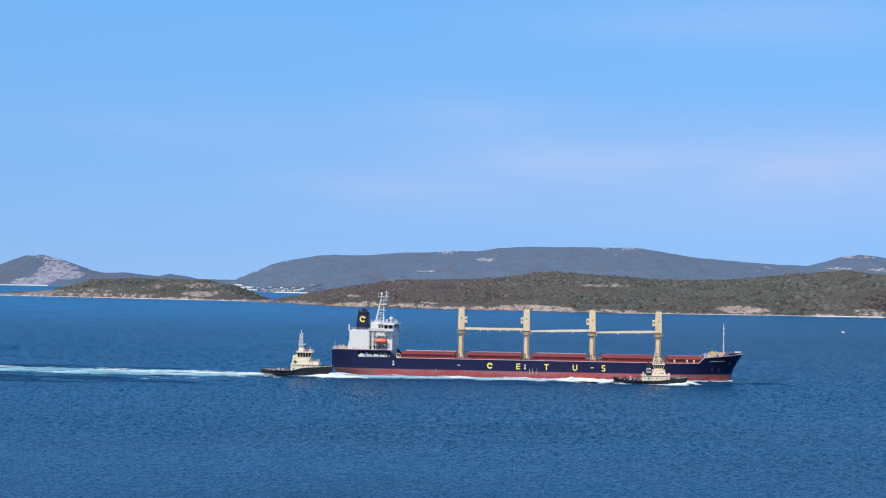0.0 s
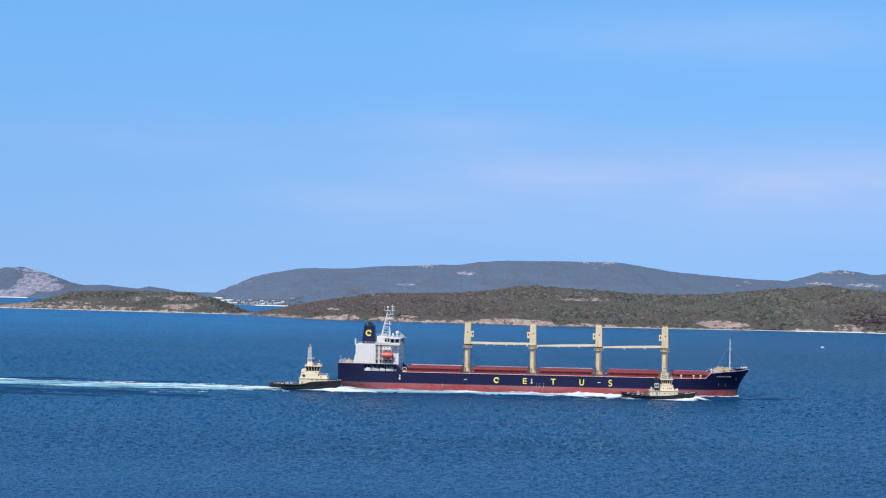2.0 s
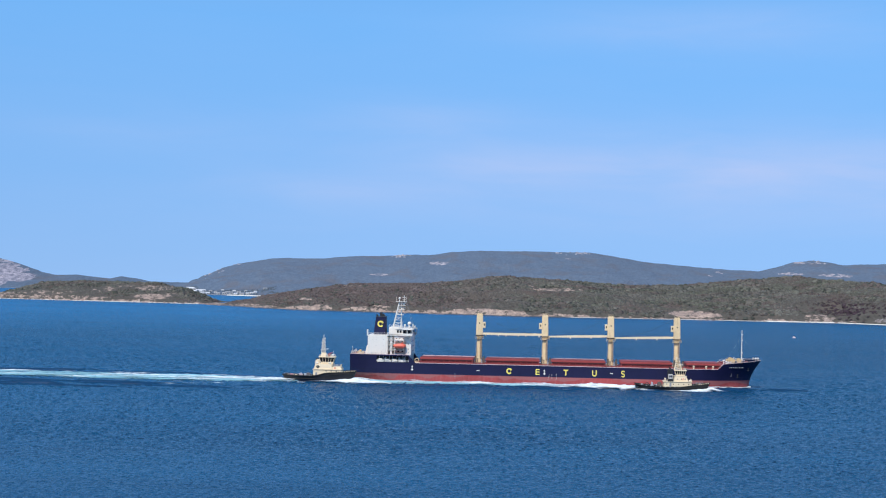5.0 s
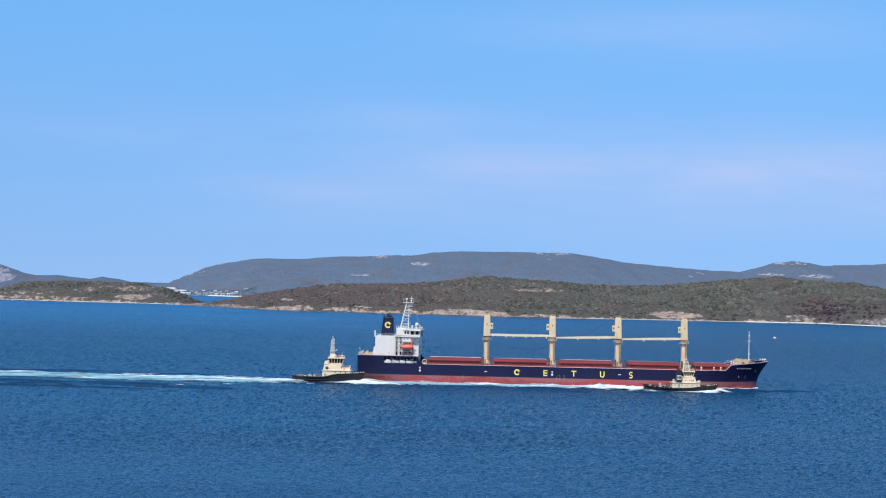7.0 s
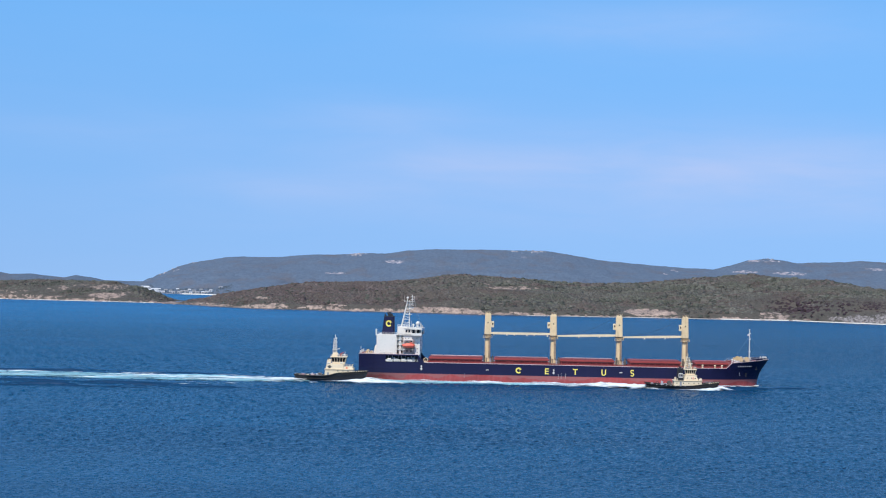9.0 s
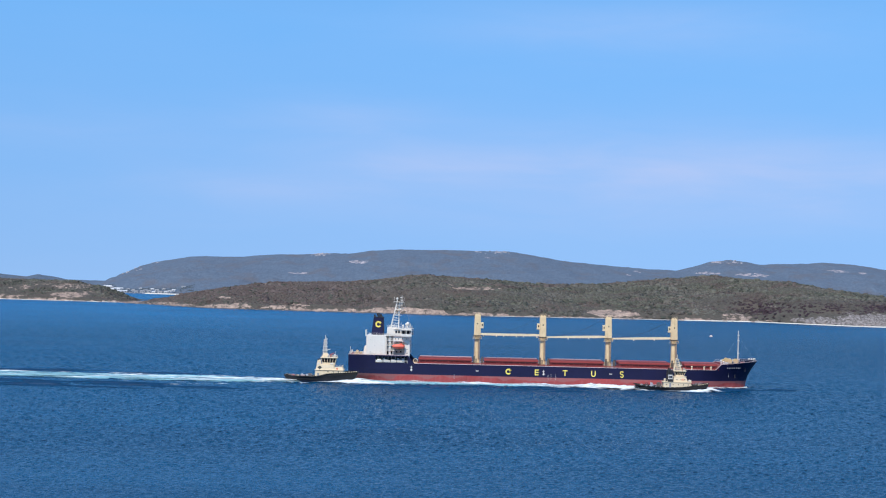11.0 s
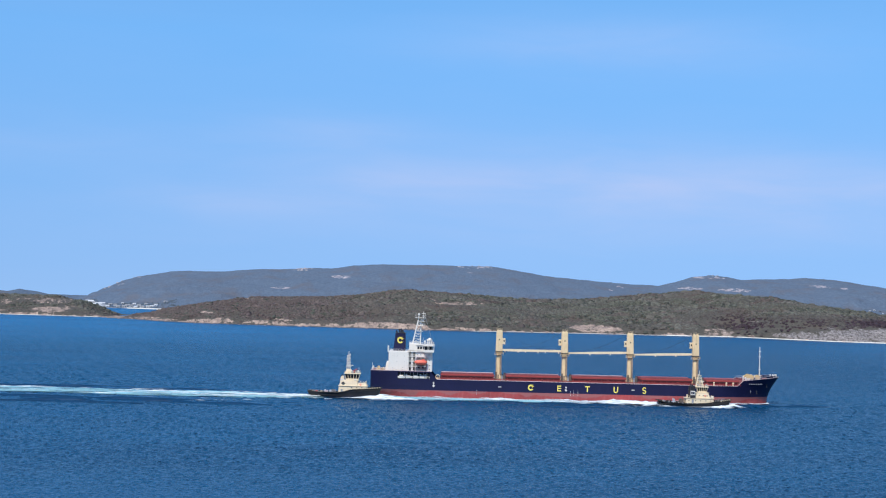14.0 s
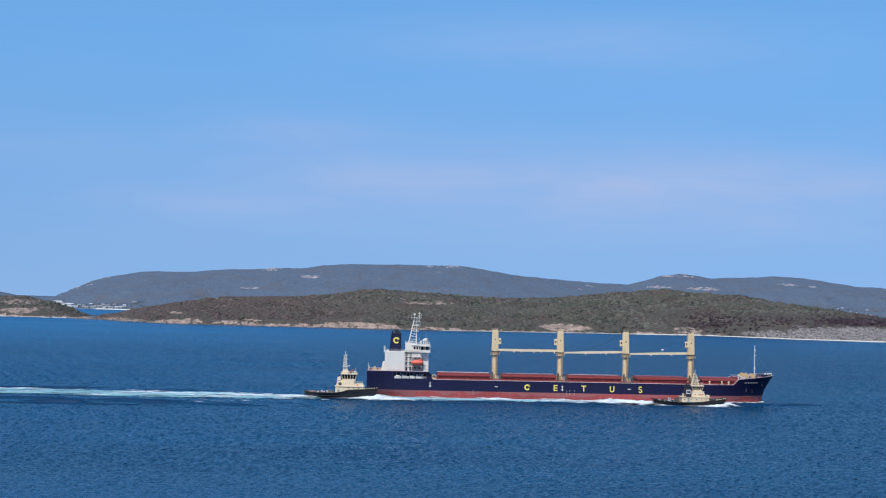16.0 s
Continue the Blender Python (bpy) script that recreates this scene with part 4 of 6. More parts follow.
def stroke(bm, x, z, w, h, y=-HALF):
    """A painted plate on the starboard side, a little proud of it."""
    box(bm, x - w / 2, x + w / 2, y - 0.05, y + 0.02, z - h / 2, z + h / 2)


def open_ring(bm, cx, cz, r0, r1, a0, a1, y, n=18):
    rows = []
    for i in range(n + 1):
        a = radians(a0 + (a1 - a0) * i / n)
        rows.append([bm.verts.new((cx + r * math.cos(a), yy, cz + r * math.sin(a))) for r in (r0, r1) for yy in (y, y - 0.05)])
    for p, q in zip(rows, rows[1:]):
        for i, j in ((0, 1), (1, 3), (3, 2), (2, 0)):
            bm.faces.new((p[i], p[j], q[j], q[i]))
    return bm


def emblem(bm, cx, cz, r, y):
    """A thick open ring with a small star in its gap."""
    open_ring(bm, cx, cz, r * 0.55, r, 62, 322, y)
    sx_, sz_ = cx + r * 0.52, cz + r * 0.46
    for a in (0, 90):
        ca, sa = math.cos(radians(a)), math.sin(radians(a))
        v = [bm.verts.new((sx_ + u * ca - w * sa, y - 0.1, sz_ + u * sa + w * ca)) for u, w in ((r * 0.62, 0), (0, r * 0.2), (-r * 0.62, 0), (0, -r * 0.2))]
        bm.faces.new(v)
    return bm


def hull_marks(hull):
    z, h = 5.45, 2.55
    part("hull_mark", emblem(B(), -19.9, z + 0.1, 1.3, -HALF), YELLOW, hull, "yellow ring emblem with a star")
    bm = B()                                   # three bars on an upright
    stroke(bm, -8.2, z, 0.42, h)
    for dz in (1.06, 0, -1.06):
        stroke(bm, -7.35, z + dz * 1.0, 1.3, 0.42)
    part("hull_mark", bm, YELLOW, hull, "yellow block mark")
    bm = B()                                   # a bar on a stem
    stroke(bm, 4.75, z + 1.05, 2.1, 0.44)
    stroke(bm, 4.75, z - 0.22, 0.46, 2.1)
    part("hull_mark", bm, YELLOW, hull, "yellow block mark")
    bm = B()                                   # an open trough
    stroke(bm, 16.35, z + 0.4, 0.44, 1.75)
    stroke(bm, 17.9, z + 0.4, 0.44, 1.75)
    open_ring(bm, 17.125, z - 0.4, 0.555, 0.995, 180, 360, -HALF, 8)
    part("hull_mark", bm, YELLOW, hull, "yellow block mark")
    bm = B()                                   # a double bend
    open_ring(bm, 29.5, z + 0.58, 0.42, 0.84, 20, 270, -HALF, 10)
    open_ring(bm, 29.5, z - 0.66, 0.42, 0.84, -160, 90, -HALF, 10)
    part("hull_mark", bm, YELLOW, hull, "yellow block mark")
    for x, zz in ((-62.3, 5.9), (-4.6, 5.35)):   # white tug-push arrows
        bm = B()
        stroke(bm, x, zz + 0.2, 0.3, 1.8)
        stroke(bm, x, zz + 0.65, 0.85, 0.25)
        stroke(bm, x, zz - 0.55, 1.0, 0.35)
        stroke(bm, x, zz - 0.9, 0.5, 0.4)
        part("tug_mark", bm, WHITE, hull, "white arrow mark")
    for x in (-33.5, 24.6):                      # small white bars amidships
        bm = B()
        stroke(bm, x, 5.5, 1.3, 0.3)
        part("tug_mark", bm, WHITE, hull, "white bar mark")
    for x, zz in ((-2.6, 3.4), (-1.3, 3.6), (0.6, 3.6), (-43.5, 2.9), (76.6, 6.2)):   # draught scales and load line
        for k in range(4):
            bm = B()
            stroke(bm, x, zz - 0.9 + 0.6 * k, 0.16, 0.28, -hull_half(x, zz, stem(zz)))
            part("draught_mark", bm, WHITE if -5 < x < 2 else GREY_PALE, hull)
    # name near the bow: plain bars
    for i, x in enumerate((75.9, 76.7, 77.5, 78.3, 79.1, 80.2, 81.0, 81.8)):
        zz = 9.1
        y0 = hull_half(x, zz, stem(zz))
        bm = B()
        stroke(bm, x, zz, 0.36, 0.42, -y0 - 0.12)
        part("name_bar", bm, GREY, hull)
    for x, zz in ((79.6, 5.9), (84.4, 8.8)):     # hawse and anchor
        y0 = hull_half(x, zz, stem(zz))
        bm = tube(B(), (x, -y0 + 0.3, zz), (x, -y0 - 0.35, zz - 0.1), 0.35, 0.3, 8)
        box(bm, x - 0.1, x + 0.1, -y0 - 0.35, -y0 - 0.15, zz - 1.0, zz)
        box(bm, x - 0.4, x + 0.4, -y0 - 0.4, -y0 - 0.15, zz - 1.2, zz - 0.95)
        part("anchor", bm, DARK, hull, "dark stowed anchor")


def hatch(parent, x0, x1, top_mat):
    bm = box(B(), x0 + 0.3, x1 - 0.3, -9.2, 9.2, 7.9, 9.45)
    co = part("hatch_coaming", bm, RED, parent, "red hatch coaming")
    bm = box(B(), x0, x1, -10, 10, 9.6, 10.45, 0.12)
    part("hatch_cover", bm, RED, co, "red steel hatch cover")
    n = 4
    for i in range(n):
        a, c = x0 + (x1 - x0) * i / n + 0.15, x0 + (x1 - x0) * (i + 1) / n - 0.15
        # each panel: near strip dull dark red, far strip a paler red
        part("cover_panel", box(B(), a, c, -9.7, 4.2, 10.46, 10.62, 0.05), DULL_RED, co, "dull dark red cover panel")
        part("cover_panel", box(B(), a, c, 4.5, 9.7, 10.46, 10.64, 0.05), top_mat, co, "paler red cover panel")
    m = int((x1 - x0) / 2.6)
    for i in range(m + 1):
        x = x0 + 0.6 + (x1 - x0 - 1.2) * i / m
        for sgn in (1, -1):
            y0, y1 = sorted((sgn * 9.2, sgn * 9.85))
            part("bracket", box(B(), x - 0.16, x + 0.16, y0, y1, 7.9, 9.5), RED, co)
    for sgn in (1, -1):
        y0, y1 = sorted((sgn * 9.2, sgn * 9.9))
        part("coaming_rail", box(B(), x0 + 0.3, x1 - 0.3, y0, y1, 9.42, 9.6), DARK, co)


def deck_crane(parent, x, aim, side, reach, droop):
    """A pillar crane, its jib laid level fore or aft (aim = 1 or -1)."""
    bm = tube(B(), (x, 0, 7.9), (x, 0, 10.5), 1.75, 1.55, 18, False)
    tube(bm, (x, 0, 10.5), (x, 0, 19.6), 1.3, 1.12, 18, False)
    tube(bm, (x, 0, 19.5), (x, 0, 20.1), 1.3, 1.65, 18, False)
    post = part("deck_crane", bm, BEIGE, parent, "buff-painted pillar deck crane", True)
    for m in post.data.polygons:
        m.use_smooth = len(m.vertices) == 4
    bm = tube(B(), (x, 0, 20.1), (x, 0, 20.5), 1.75, 1.75, 16)
    part("slewing_ring", bm, DARK, post)
    bm = box(B(), x - 1.5, x + 1.5, -1.7, 1.7, 20.5, 29.6, 0.15, (0.22 if aim > 0 else 0.05, 0.05 if aim > 0 else 0.22, 0.25))
    house = part("crane_house", bm, BEIGE, post)
    part("hatch_window", box(B(), x - 0.22, x + 0.22, -1.62, -1.5, 25.5, 26.1), DARK, house)
    bm = box(B(), x - 1.2, x + 1.2, -1.2, 1.2, 29.6, 29.95, 0.06)
    for k in (-0.6, 0.6):
        tube(bm, (x + k, -0.6, 30.0), (x + k, 0.6, 30.0), 0.25, n=8)
    part("sheave_head", bm, BEIGE, house)
    # cab on the jib side
    x0, x1 = sorted((x + aim * 1.45, x + aim * 2.7))
    part("cab", box(B(), x0, x1, side - 0.9, side + 0.9, 23.7, 26.4, 0.15), BEIGE_LIGHT, post, "pale glazed operator's cab")
    part("cab_window", box(B(), x0 + 0.4, x1 - 0.35, side - 0.96, side - 0.88, 24.8, 25.7), GLASS, post)
    part("cab_window", box(B(), *sorted((x + aim * 2.7, x + aim * 2.76)), side - 0.7, side + 0.7, 24.3, 25.9), GLASS, post)
    # jib: a tapered box girder
    a, c = x + aim * 1.2, x + aim * reach
    bm = B()
    rows = []
    for k, hh, ww in ((0.0, 0.4, 0.5), (0.12, 0.52, 0.55), (0.55, 0.5, 0.5), (1.0, 0.3, 0.38)):
        px, pz = a + (c - a) * k, 21.2 - droop * k
        rows.append([bm.verts.new((px, side + sy_ * ww, pz + sz_ * hh)) for sy_, sz_ in ((-1, -1), (1, -1), (1, 1), (-1, 1))])
    for p, q in zip(rows, rows[1:]):
        for i in range(4):
            bm.faces.new((p[i], p[(i + 1) % 4], q[(i + 1) % 4], q[i]))
    bm.faces.new(rows[0][::-1])
    bm.faces.new(rows[-1])
    jib = part("jib", bm, BEIGE_LIGHT, post, "long pale buff box-girder jib")
    for k in (0.28, 0.62, 0.97):
        px = a + (c - a) * k
        pz = 21.2 - droop * k
        part("lamp_bracket", box(B(), px - 0.25, px + 0.25, side - 0.3, side + 0.3, pz - 1.0, pz - 0.4), BEIGE_LIGHT, jib)
    # luffing wires sag from the head to the jib's end
    bm = B()
    for dy in (-0.35, 0.35):
        last = None
        for i in range(9):
            k = i / 8
            p = Vector((x + aim * 1.0 + (c - x - aim * 1.2) * k, side * 0.4 + dy, 29.9 + (21.1 - droop - 29.9) * k - 2.6 * math.sin(math.pi * k) * (1 - 0.4 * k)))
            if last:
                tube(bm, last, p, 0.036, n=4, cap=False)
            last = p
    part("luffing_wire", bm, DARK, post)
    # maintenance platform, ladder, deck gear round the foot
    bm = tube(B(), (x, 0, 19.0), (x, 0, 19.12), 2.1, 2.1, 14)
    part("platform", bm, BEIGE, post)
    bm = B()
    for dy in (-0.25, 0.25):
        tube(bm, (x - 1.5, -0.9 + dy, 8.2), (x - 1.42, -0.9 + dy, 19.2), 0.05, n=4)
    for k in range(26):
        tube(bm, (x - 1.48, -1.15, 8.6 + 0.4 * k), (x - 1.48, -0.65, 8.6 + 0.4 * k), 0.03, n=4, cap=False)
    part("ladder", bm, GREY, post)
    for dx, w, hh, mat_ in ((-1.3, 0.4, 3.0, GRIME), (2.3, 0.5, 2.8, GRIME), (1.35, 0.35, 1.6, GREY), (-0.4, 0.3, 1.9, GRIME_SHADE_BUFF)):
        bm = box(B(), x + dx - w, x + dx + w, -7.2, -5.8, 7.9, 7.9 + hh, 0.08)
        tube(bm, (x + dx, -6.5, 7.9 + hh), (x + dx, -6.5, 8.6 + hh), 0.3, 0.4, 8)
        part("deck_locker", bm, mat_, post)
    # added strip in dark buff for the pillar's shaded side, then base and rails
    bm = box(B(), x + 0.4, x + 1.15, -1.7, -0.8, 10.4, 19.0)
    for k in range(5):
        box(bm, x + 0.3, x + 1.25, -1.78, -0.6, 11.4 + 1.8 * k, 11.6 + 1.8 * k)
    part("shade_strip", bm, GRIME_SHADE_BUFF, post, "dark buff strip for the pillar's shaded side")
    bm = box(B(), x - 1.7, x + 1.9, -2.0, 2.0, 7.9, 8.6, 0.1)
    part("pillar_base", bm, GRIME_SHADE_BUFF, post, "grimy buff pillar base")
    rail(post, [(x - 1.9, -1.9, 19.12), (x + 1.9, -1.9, 19.12), (x + 1.9, 1.9, 19.12)], BEIGE, 1.0, 1.2, 0.05, "platform_rail")
    rail(house, [(x - 1.2, -1.2, 29.95), (x + 1.2, -1.2, 29.95)], BEIGE, 0.8, 0.8, 0.04, "head_rail")


def accommodation(parent):
    bm = box(B(), -82.3, -73.6, -12.2, 12.2, 11.25, 19.9, 0.1)
    aft = part("engine_casing", bm, WHITE, parent, "white aft deckhouse block")
    for z, row in ((12.8, (-80.4, -76.2)), (15.4, (-78.6, -75.4)), (17.9, (-80.4, -78.6, -75.4))):
        for x in row:
            part("porthole", tube(B(), (x, -12.18, z), (x, -12.26, z), 0.12, n=8), GREY, aft)
    part("vent_trunk", box(B(), -84.0, -82.2, -6, 6, 11.25, 15.0, 0.1, (0.7, 0, 0.2)), WHITE, aft)
    rail(aft, [(-82.3, -12.0, 19.9), (-73.6, -12.0, 19.9)], WHITE, 1.0, 1.4)
    bm = B()
    tube(bm, (-82.5, -11.5, 19.5), (-82.5, -11.5, 22.3), 0.3, 0.35, 8)
    part("vent_pipe", bm, WHITE, aft)
    # forward block: five tiers, open side decks aft, a closed screen forward
    bm = box(B(), -73.6, -63.4, -9.6, 9.6, 11.25, 20.0, 0.08)
    fwd = part("accommodation", bm, WHITE, parent, "white five-storey accommodation block")
    part("upper_block", box(B(), -73.5, -69.3, -7.2, 7.2, 20.0, 23.3, 0.1), WHITE, fwd)
    for sgn in (-1, 1):
        y0, y1 = sorted((sgn * 9.5, sgn * 12.4))
        part("side_house", box(B(), -70.4, -63.3, y0, y1, 17.3, 19.75, 0.06), WHITE, fwd)
        part("front_screen", box(B(), -65.6, -63.2, y0, sgn * 12.6 if sgn > 0 else y1, 11.25, 17.3, 0.06), WHITE, fwd)
    for x, z in ((-69.6, 18.6), (-68.2, 18.6), (-66.6, 18.6), (-64.6, 18.6), (-64.4, 16.2), (-64.4, 14.0), (-64.4, 12.4)):
        part("porthole", tube(B(), (x, -12.38, z), (x, -12.5, z), 0.2, n=8), GLASS, fwd)
    for z in (13.4, 15.6, 17.8):
        part("side_deck", box(B(), -73.6, -65.4, -12.6, -9.5, z - 0.12, z + 0.06), WHITE, fwd)
        part("side_deck", box(B(), -73.6, -65.4, 9.5, 12.6, z - 0.12, z + 0.06), WHITE, fwd)
        rail(fwd, [(-73.4, -12.5, z + 0.06), (-70.4, -12.5, z + 0.06)], WHITE, 1.0, 0.75, 0.06)
    part("boat_deck", box(B(), -73.8, -63.2, -13.0, 13.0, 19.75, 20.0, 0.05), WHITE, fwd)
    rail(fwd, [(-73.6, -12.8, 20.0), (-67.2, -12.8, 20.0)], WHITE, 1.0, 1.1, 0.06)
    for z in (12.6, 14.8, 17.0):
        for x in (-72.9, -71.4):
            part("deck_door", box(B(), x - 0.36, x + 0.36, -9.7, -9.58, z - 1.0, z + 0.75), GREY if z > 14 else DARK, fwd)
        for x in (-69.0, -67.2):
            part("window", box(B(), x - 0.34, x + 0.34, -9.68, -9.58, z - 0.1, z + 0.6), GLASS, fwd)
        for y in (-7.5, -4.5, -1.5, 1.5, 4.5, 7.5):
            part("window", box(B(), -63.42, -63.36, y - 0.28, y + 0.28, z, z + 0.5), GLASS, fwd)
    for x in (-73.4, -70.5):
        part("deck_pillar", tube(B(), (x, -12.4, 11.25), (x, -12.4, 19.8), 0.14, n=5), WHITE, fwd)
    part("stair_trunk", box(B(), -72.4, -71.5, -12.3, -11.4, 11.25, 19.7), WHITE, fwd)
    bm = B()
    for i in range(3):
        z = 11.3 + i * 2.2
        a, c = (-73.2, -70.8) if i % 2 else (-70.8, -73.2)
        for dy in (0, 0.7):
            tube(bm, (a, -11.3 - dy, z), (c, -11.3 - dy, z + 2.15), 0.1, n=4)
        for k in range(7):
            p = a + (c - a) * k / 7
            box(bm, p - 0.14, p + 0.14, -12.0, -11.3, z + 2.15 * k / 7, z + 2.15 * k / 7 + 0.05)
    part("outside_stair", bm, GREY_PALE, fwd)
    # wheelhouse and its wings
    bm = box(B(), -70.2, -63.3, -8.6, 8.6, 20.0, 22.6, 0.1)
    wh = part("wheelhouse", bm, WHITE, parent, "white wheelhouse with a band of dark windows")
    part("wheelhouse_roof", box(B(), -70.6, -62.8, -9.0, 9.0, 22.6, 22.85, 0.06), WHITE, wh)
    for y in [-7.9 + 1.3 * k for k in range(13)]:
        part("window_pane", box(B(), -63.32, -63.22, y - 0.5, y + 0.5, 20.95, 22.2), GLASS, wh)
    for x in (-69.4, -68.2, -67.0):
        part("window_pane", box(B(), x - 0.42, x + 0.42, -8.7, -8.56, 20.95, 22.1), GLASS, wh)
    for sgn in (-1, 1):
        y0, y1 = sorted((sgn * 9.0, sgn * 15.0))
        wing = part("bridge_wing", box(B(), -67.0, -62.5, y0, y1, 19.7, 19.95, 0.05), WHITE, wh, "white bridge wing")
        bm = box(B(), -62.65, -62.5, y0, y1, 19.95, 20.95)
        box(bm, -67.0, -66.85, y0, y1, 19.95, 20.75)
        box(bm, -67.0, -62.5, *sorted((sgn * 14.88, sgn * 15.02)), 19.95, 20.85)
        part("wing_bulwark", bm, WHITE, wing)
        for x, y in ((-66.8, 14.8), (-64.7, 14.8), (-62.6, 14.8), (-62.6, 12.0), (-66.8, 12.0)):
            part("wing_post", tube(B(), (x, sgn * y, 19.9), (x, sgn * y, 22.5), 0.12, n=5), WHITE, wing)
        part("wing_roof", box(B(), -67.2, -62.3, *sorted((sgn * 8.9, sgn * 15.2)), 22.42, 22.6, 0.05), WHITE, wing)
        for x in (-66.3, -64.2):
            part("wing_pane", box(B(), x - 0.75, x + 0.75, *sorted((sgn * 12.0, sgn * 12.1)), 20.7, 22.3), GLASS, wing)
        for x in (-63.4, -66.0):
            part("wing_bracket", tube(B(), (x, sgn * 12.5, 17.4), (x, sgn * 14.8, 19.8), 0.16, n=5), WHITE, wing)
        part("repeater_stand", tube(B(), (-63.4, sgn * 13.6, 19.95), (-63.4, sgn * 13.6, 21.2), 0.22, n=8), GREY, wing)
    rail(wh, [(-73.5, -7.1, 23.3), (-69.4, -7.1, 23.3)], WHITE, 1.0, 1.0, 0.06)
    rail(wh, [(-70.5, -8.9, 22.85), (-62.9, -8.9, 22.85), (-62.9, 8.9, 22.85)], WHITE, 1.0, 1.2, 0.06)
    rail(wh, [(-67.0, -15.0, 22.6), (-62.5, -15.0, 22.6)], WHITE, 0.7, 1.1, 0.05, "wing_rail")
    for x, y, r, h in ((-64.5, -6.5, 0.85, 1.6), (-66.6, -5.0, 0.5, 1.0), (-65.4, 3.0, 0.6, 1.3), (-63.8, 6.5, 0.45, 1.0)):
        bm = tube(B(), (x, y, 22.85), (x, y, 22.9 + h), 0.25, n=6)
        ball(bm, (x, y, 22.9 + h + r * 0.7), r)
        part("radome", bm, WHITE, wh, smooth=True)
    for x, y, h in ((-63.4, -4.5, 2.6), (-67.4, -8.2, 3.2), (-69.2, -7.8, 2.2)):
        part("whip_aerial", tube(B(), (x, y, 22.85), (x, y, 22.85 + h), 0.07, n=4), WHITE, wh)
    part("searchlight", tube(B(), (-63.0, -8.2, 23.7), (-62.5, -8.2, 23.7), 0.38, n=8), GREY, wh)
    part("magnetic_compass", tube(B(), (-65.2, -1.5, 22.85), (-65.2, -1.5, 24.3), 0.3, 0.22, 8), GREY_PALE, wh)
    # radar mast: an upright fore leg, two raking aft legs, rungs between them
    bm = B()
    legs = (((-72.2, -1.5), (-69.6, -0.4)), ((-72.2, 1.5), (-69.6, 0.4)), ((-68.7, 0.0), (-68.6, 0.0)))
    for (xa, ya), (xb, yb) in legs:
        tube(bm, (xa, ya, 22.9), (xb, yb, 34.6), 0.3, 0.24, 6)
    for k in range(9):
        z = 24.0 + 1.2 * k
        f = (z - 22.9) / 11.7
        for sgn in (-1, 1):
            tube(bm, (-72.2 + 2.6 * f, sgn * (1.5 - 1.1 * f), z), (-68.7, 0, z), 0.11, n=4)
        if k % 2 == 0:
            tube(bm, (-72.2 + 2.6 * f, -(1.5 - 1.1 * f), z), (-68.7, 0, z + 1.2), 0.09, n=4)
    mast = part("radar_mast", bm, WHITE, parent, "white lattice radar mast")
    for z, x0, x1, w in ((28.6, -70.3, -67.6, 1.1), (31.0, -70.0, -67.0, 1.2), (32.8, -69.8, -66.8, 1.0), (34.5, -71.2, -66.4, 1.3)):
        part("yard", box(B(), x0, x1, -w, w, z, z + 0.16), WHITE, mast)
    for x, z, w in ((-68.0, 31.4, 1.3), (-67.8, 33.3, 0.9)):
        bm = box(B(), x - w, x + w, -0.2, 0.2, z + 0.25, z + 0.6, 0.05)
        tube(bm, (x, 0, z - 0.2), (x, 0, z + 0.3), 0.22, n=6)
        part("radar_scanner", bm, WHITE, mast)
    bm = tube(B(), (-69.6, 0, 34.6), (-69.6, 0, 35.9), 0.16, n=6)
    ball(bm, (-69.6, 0, 36.1), 0.5)
    part("aerial_dome", bm, WHITE, mast)
    bm = tube(B(), (-67.5, 0, 32.8), (-67.5, 0, 37.4), 0.16, 0.1, 6)
    for z in (34.2, 35.3, 36.4):
        box(bm, -68.2, -66.9, -0.25, 0.25, z, z + 0.22)
    part("light_post", bm, WHITE, mast, "white post with signal lights")
    for x, y in ((-70.9, -1.1), (-66.6, 1.0)):
        part("aerial", tube(B(), (x, y, 34.6), (x, y, 36.8), 0.06, n=4), WHITE, mast)
    bm = B()
    for y in (-1.2, 1.2):
        tube(bm, (-66.5, y, 34.5), (-63.2, y * 5, 23.4), 0.03, n=3, cap=False)
    part("mast_stay", bm, GREY, mast)
    # funnel
    bm = box(B(), -80.6, -75.2, -4.2, 4.2, 19.85, 27.7, 0.25, (0.9, 0.2, 0.35))
    fun = part("funnel", bm, NAVY, parent, "navy blue funnel with a yellow emblem")
    part("funnel_emblem", emblem(B(), -77.5, 24.6, 1.4, -4.16), YELLOW, fun, "yellow ring emblem with a star")
    part("funnel_rim", box(B(), -79.75, -75.3, -3.95, 3.95, 27.55, 27.85, 0.05), DARK, fun)
    for x, y, h in ((-78.8, -1.6, 1.0), (-77.6, 0.6, 1.7), (-76.7, -1.2, 1.9), (-76.1, 1.6, 1.2)):
        bm = tube(B(), (x, y, 27.4), (x - 0.7, y, 27.7 + h), 0.4, 0.36, 8)
        part("exhaust_pipe", bm, DARK, fun)
    # lifeboat in its davit, starboard
    bm = B()
    ring = []
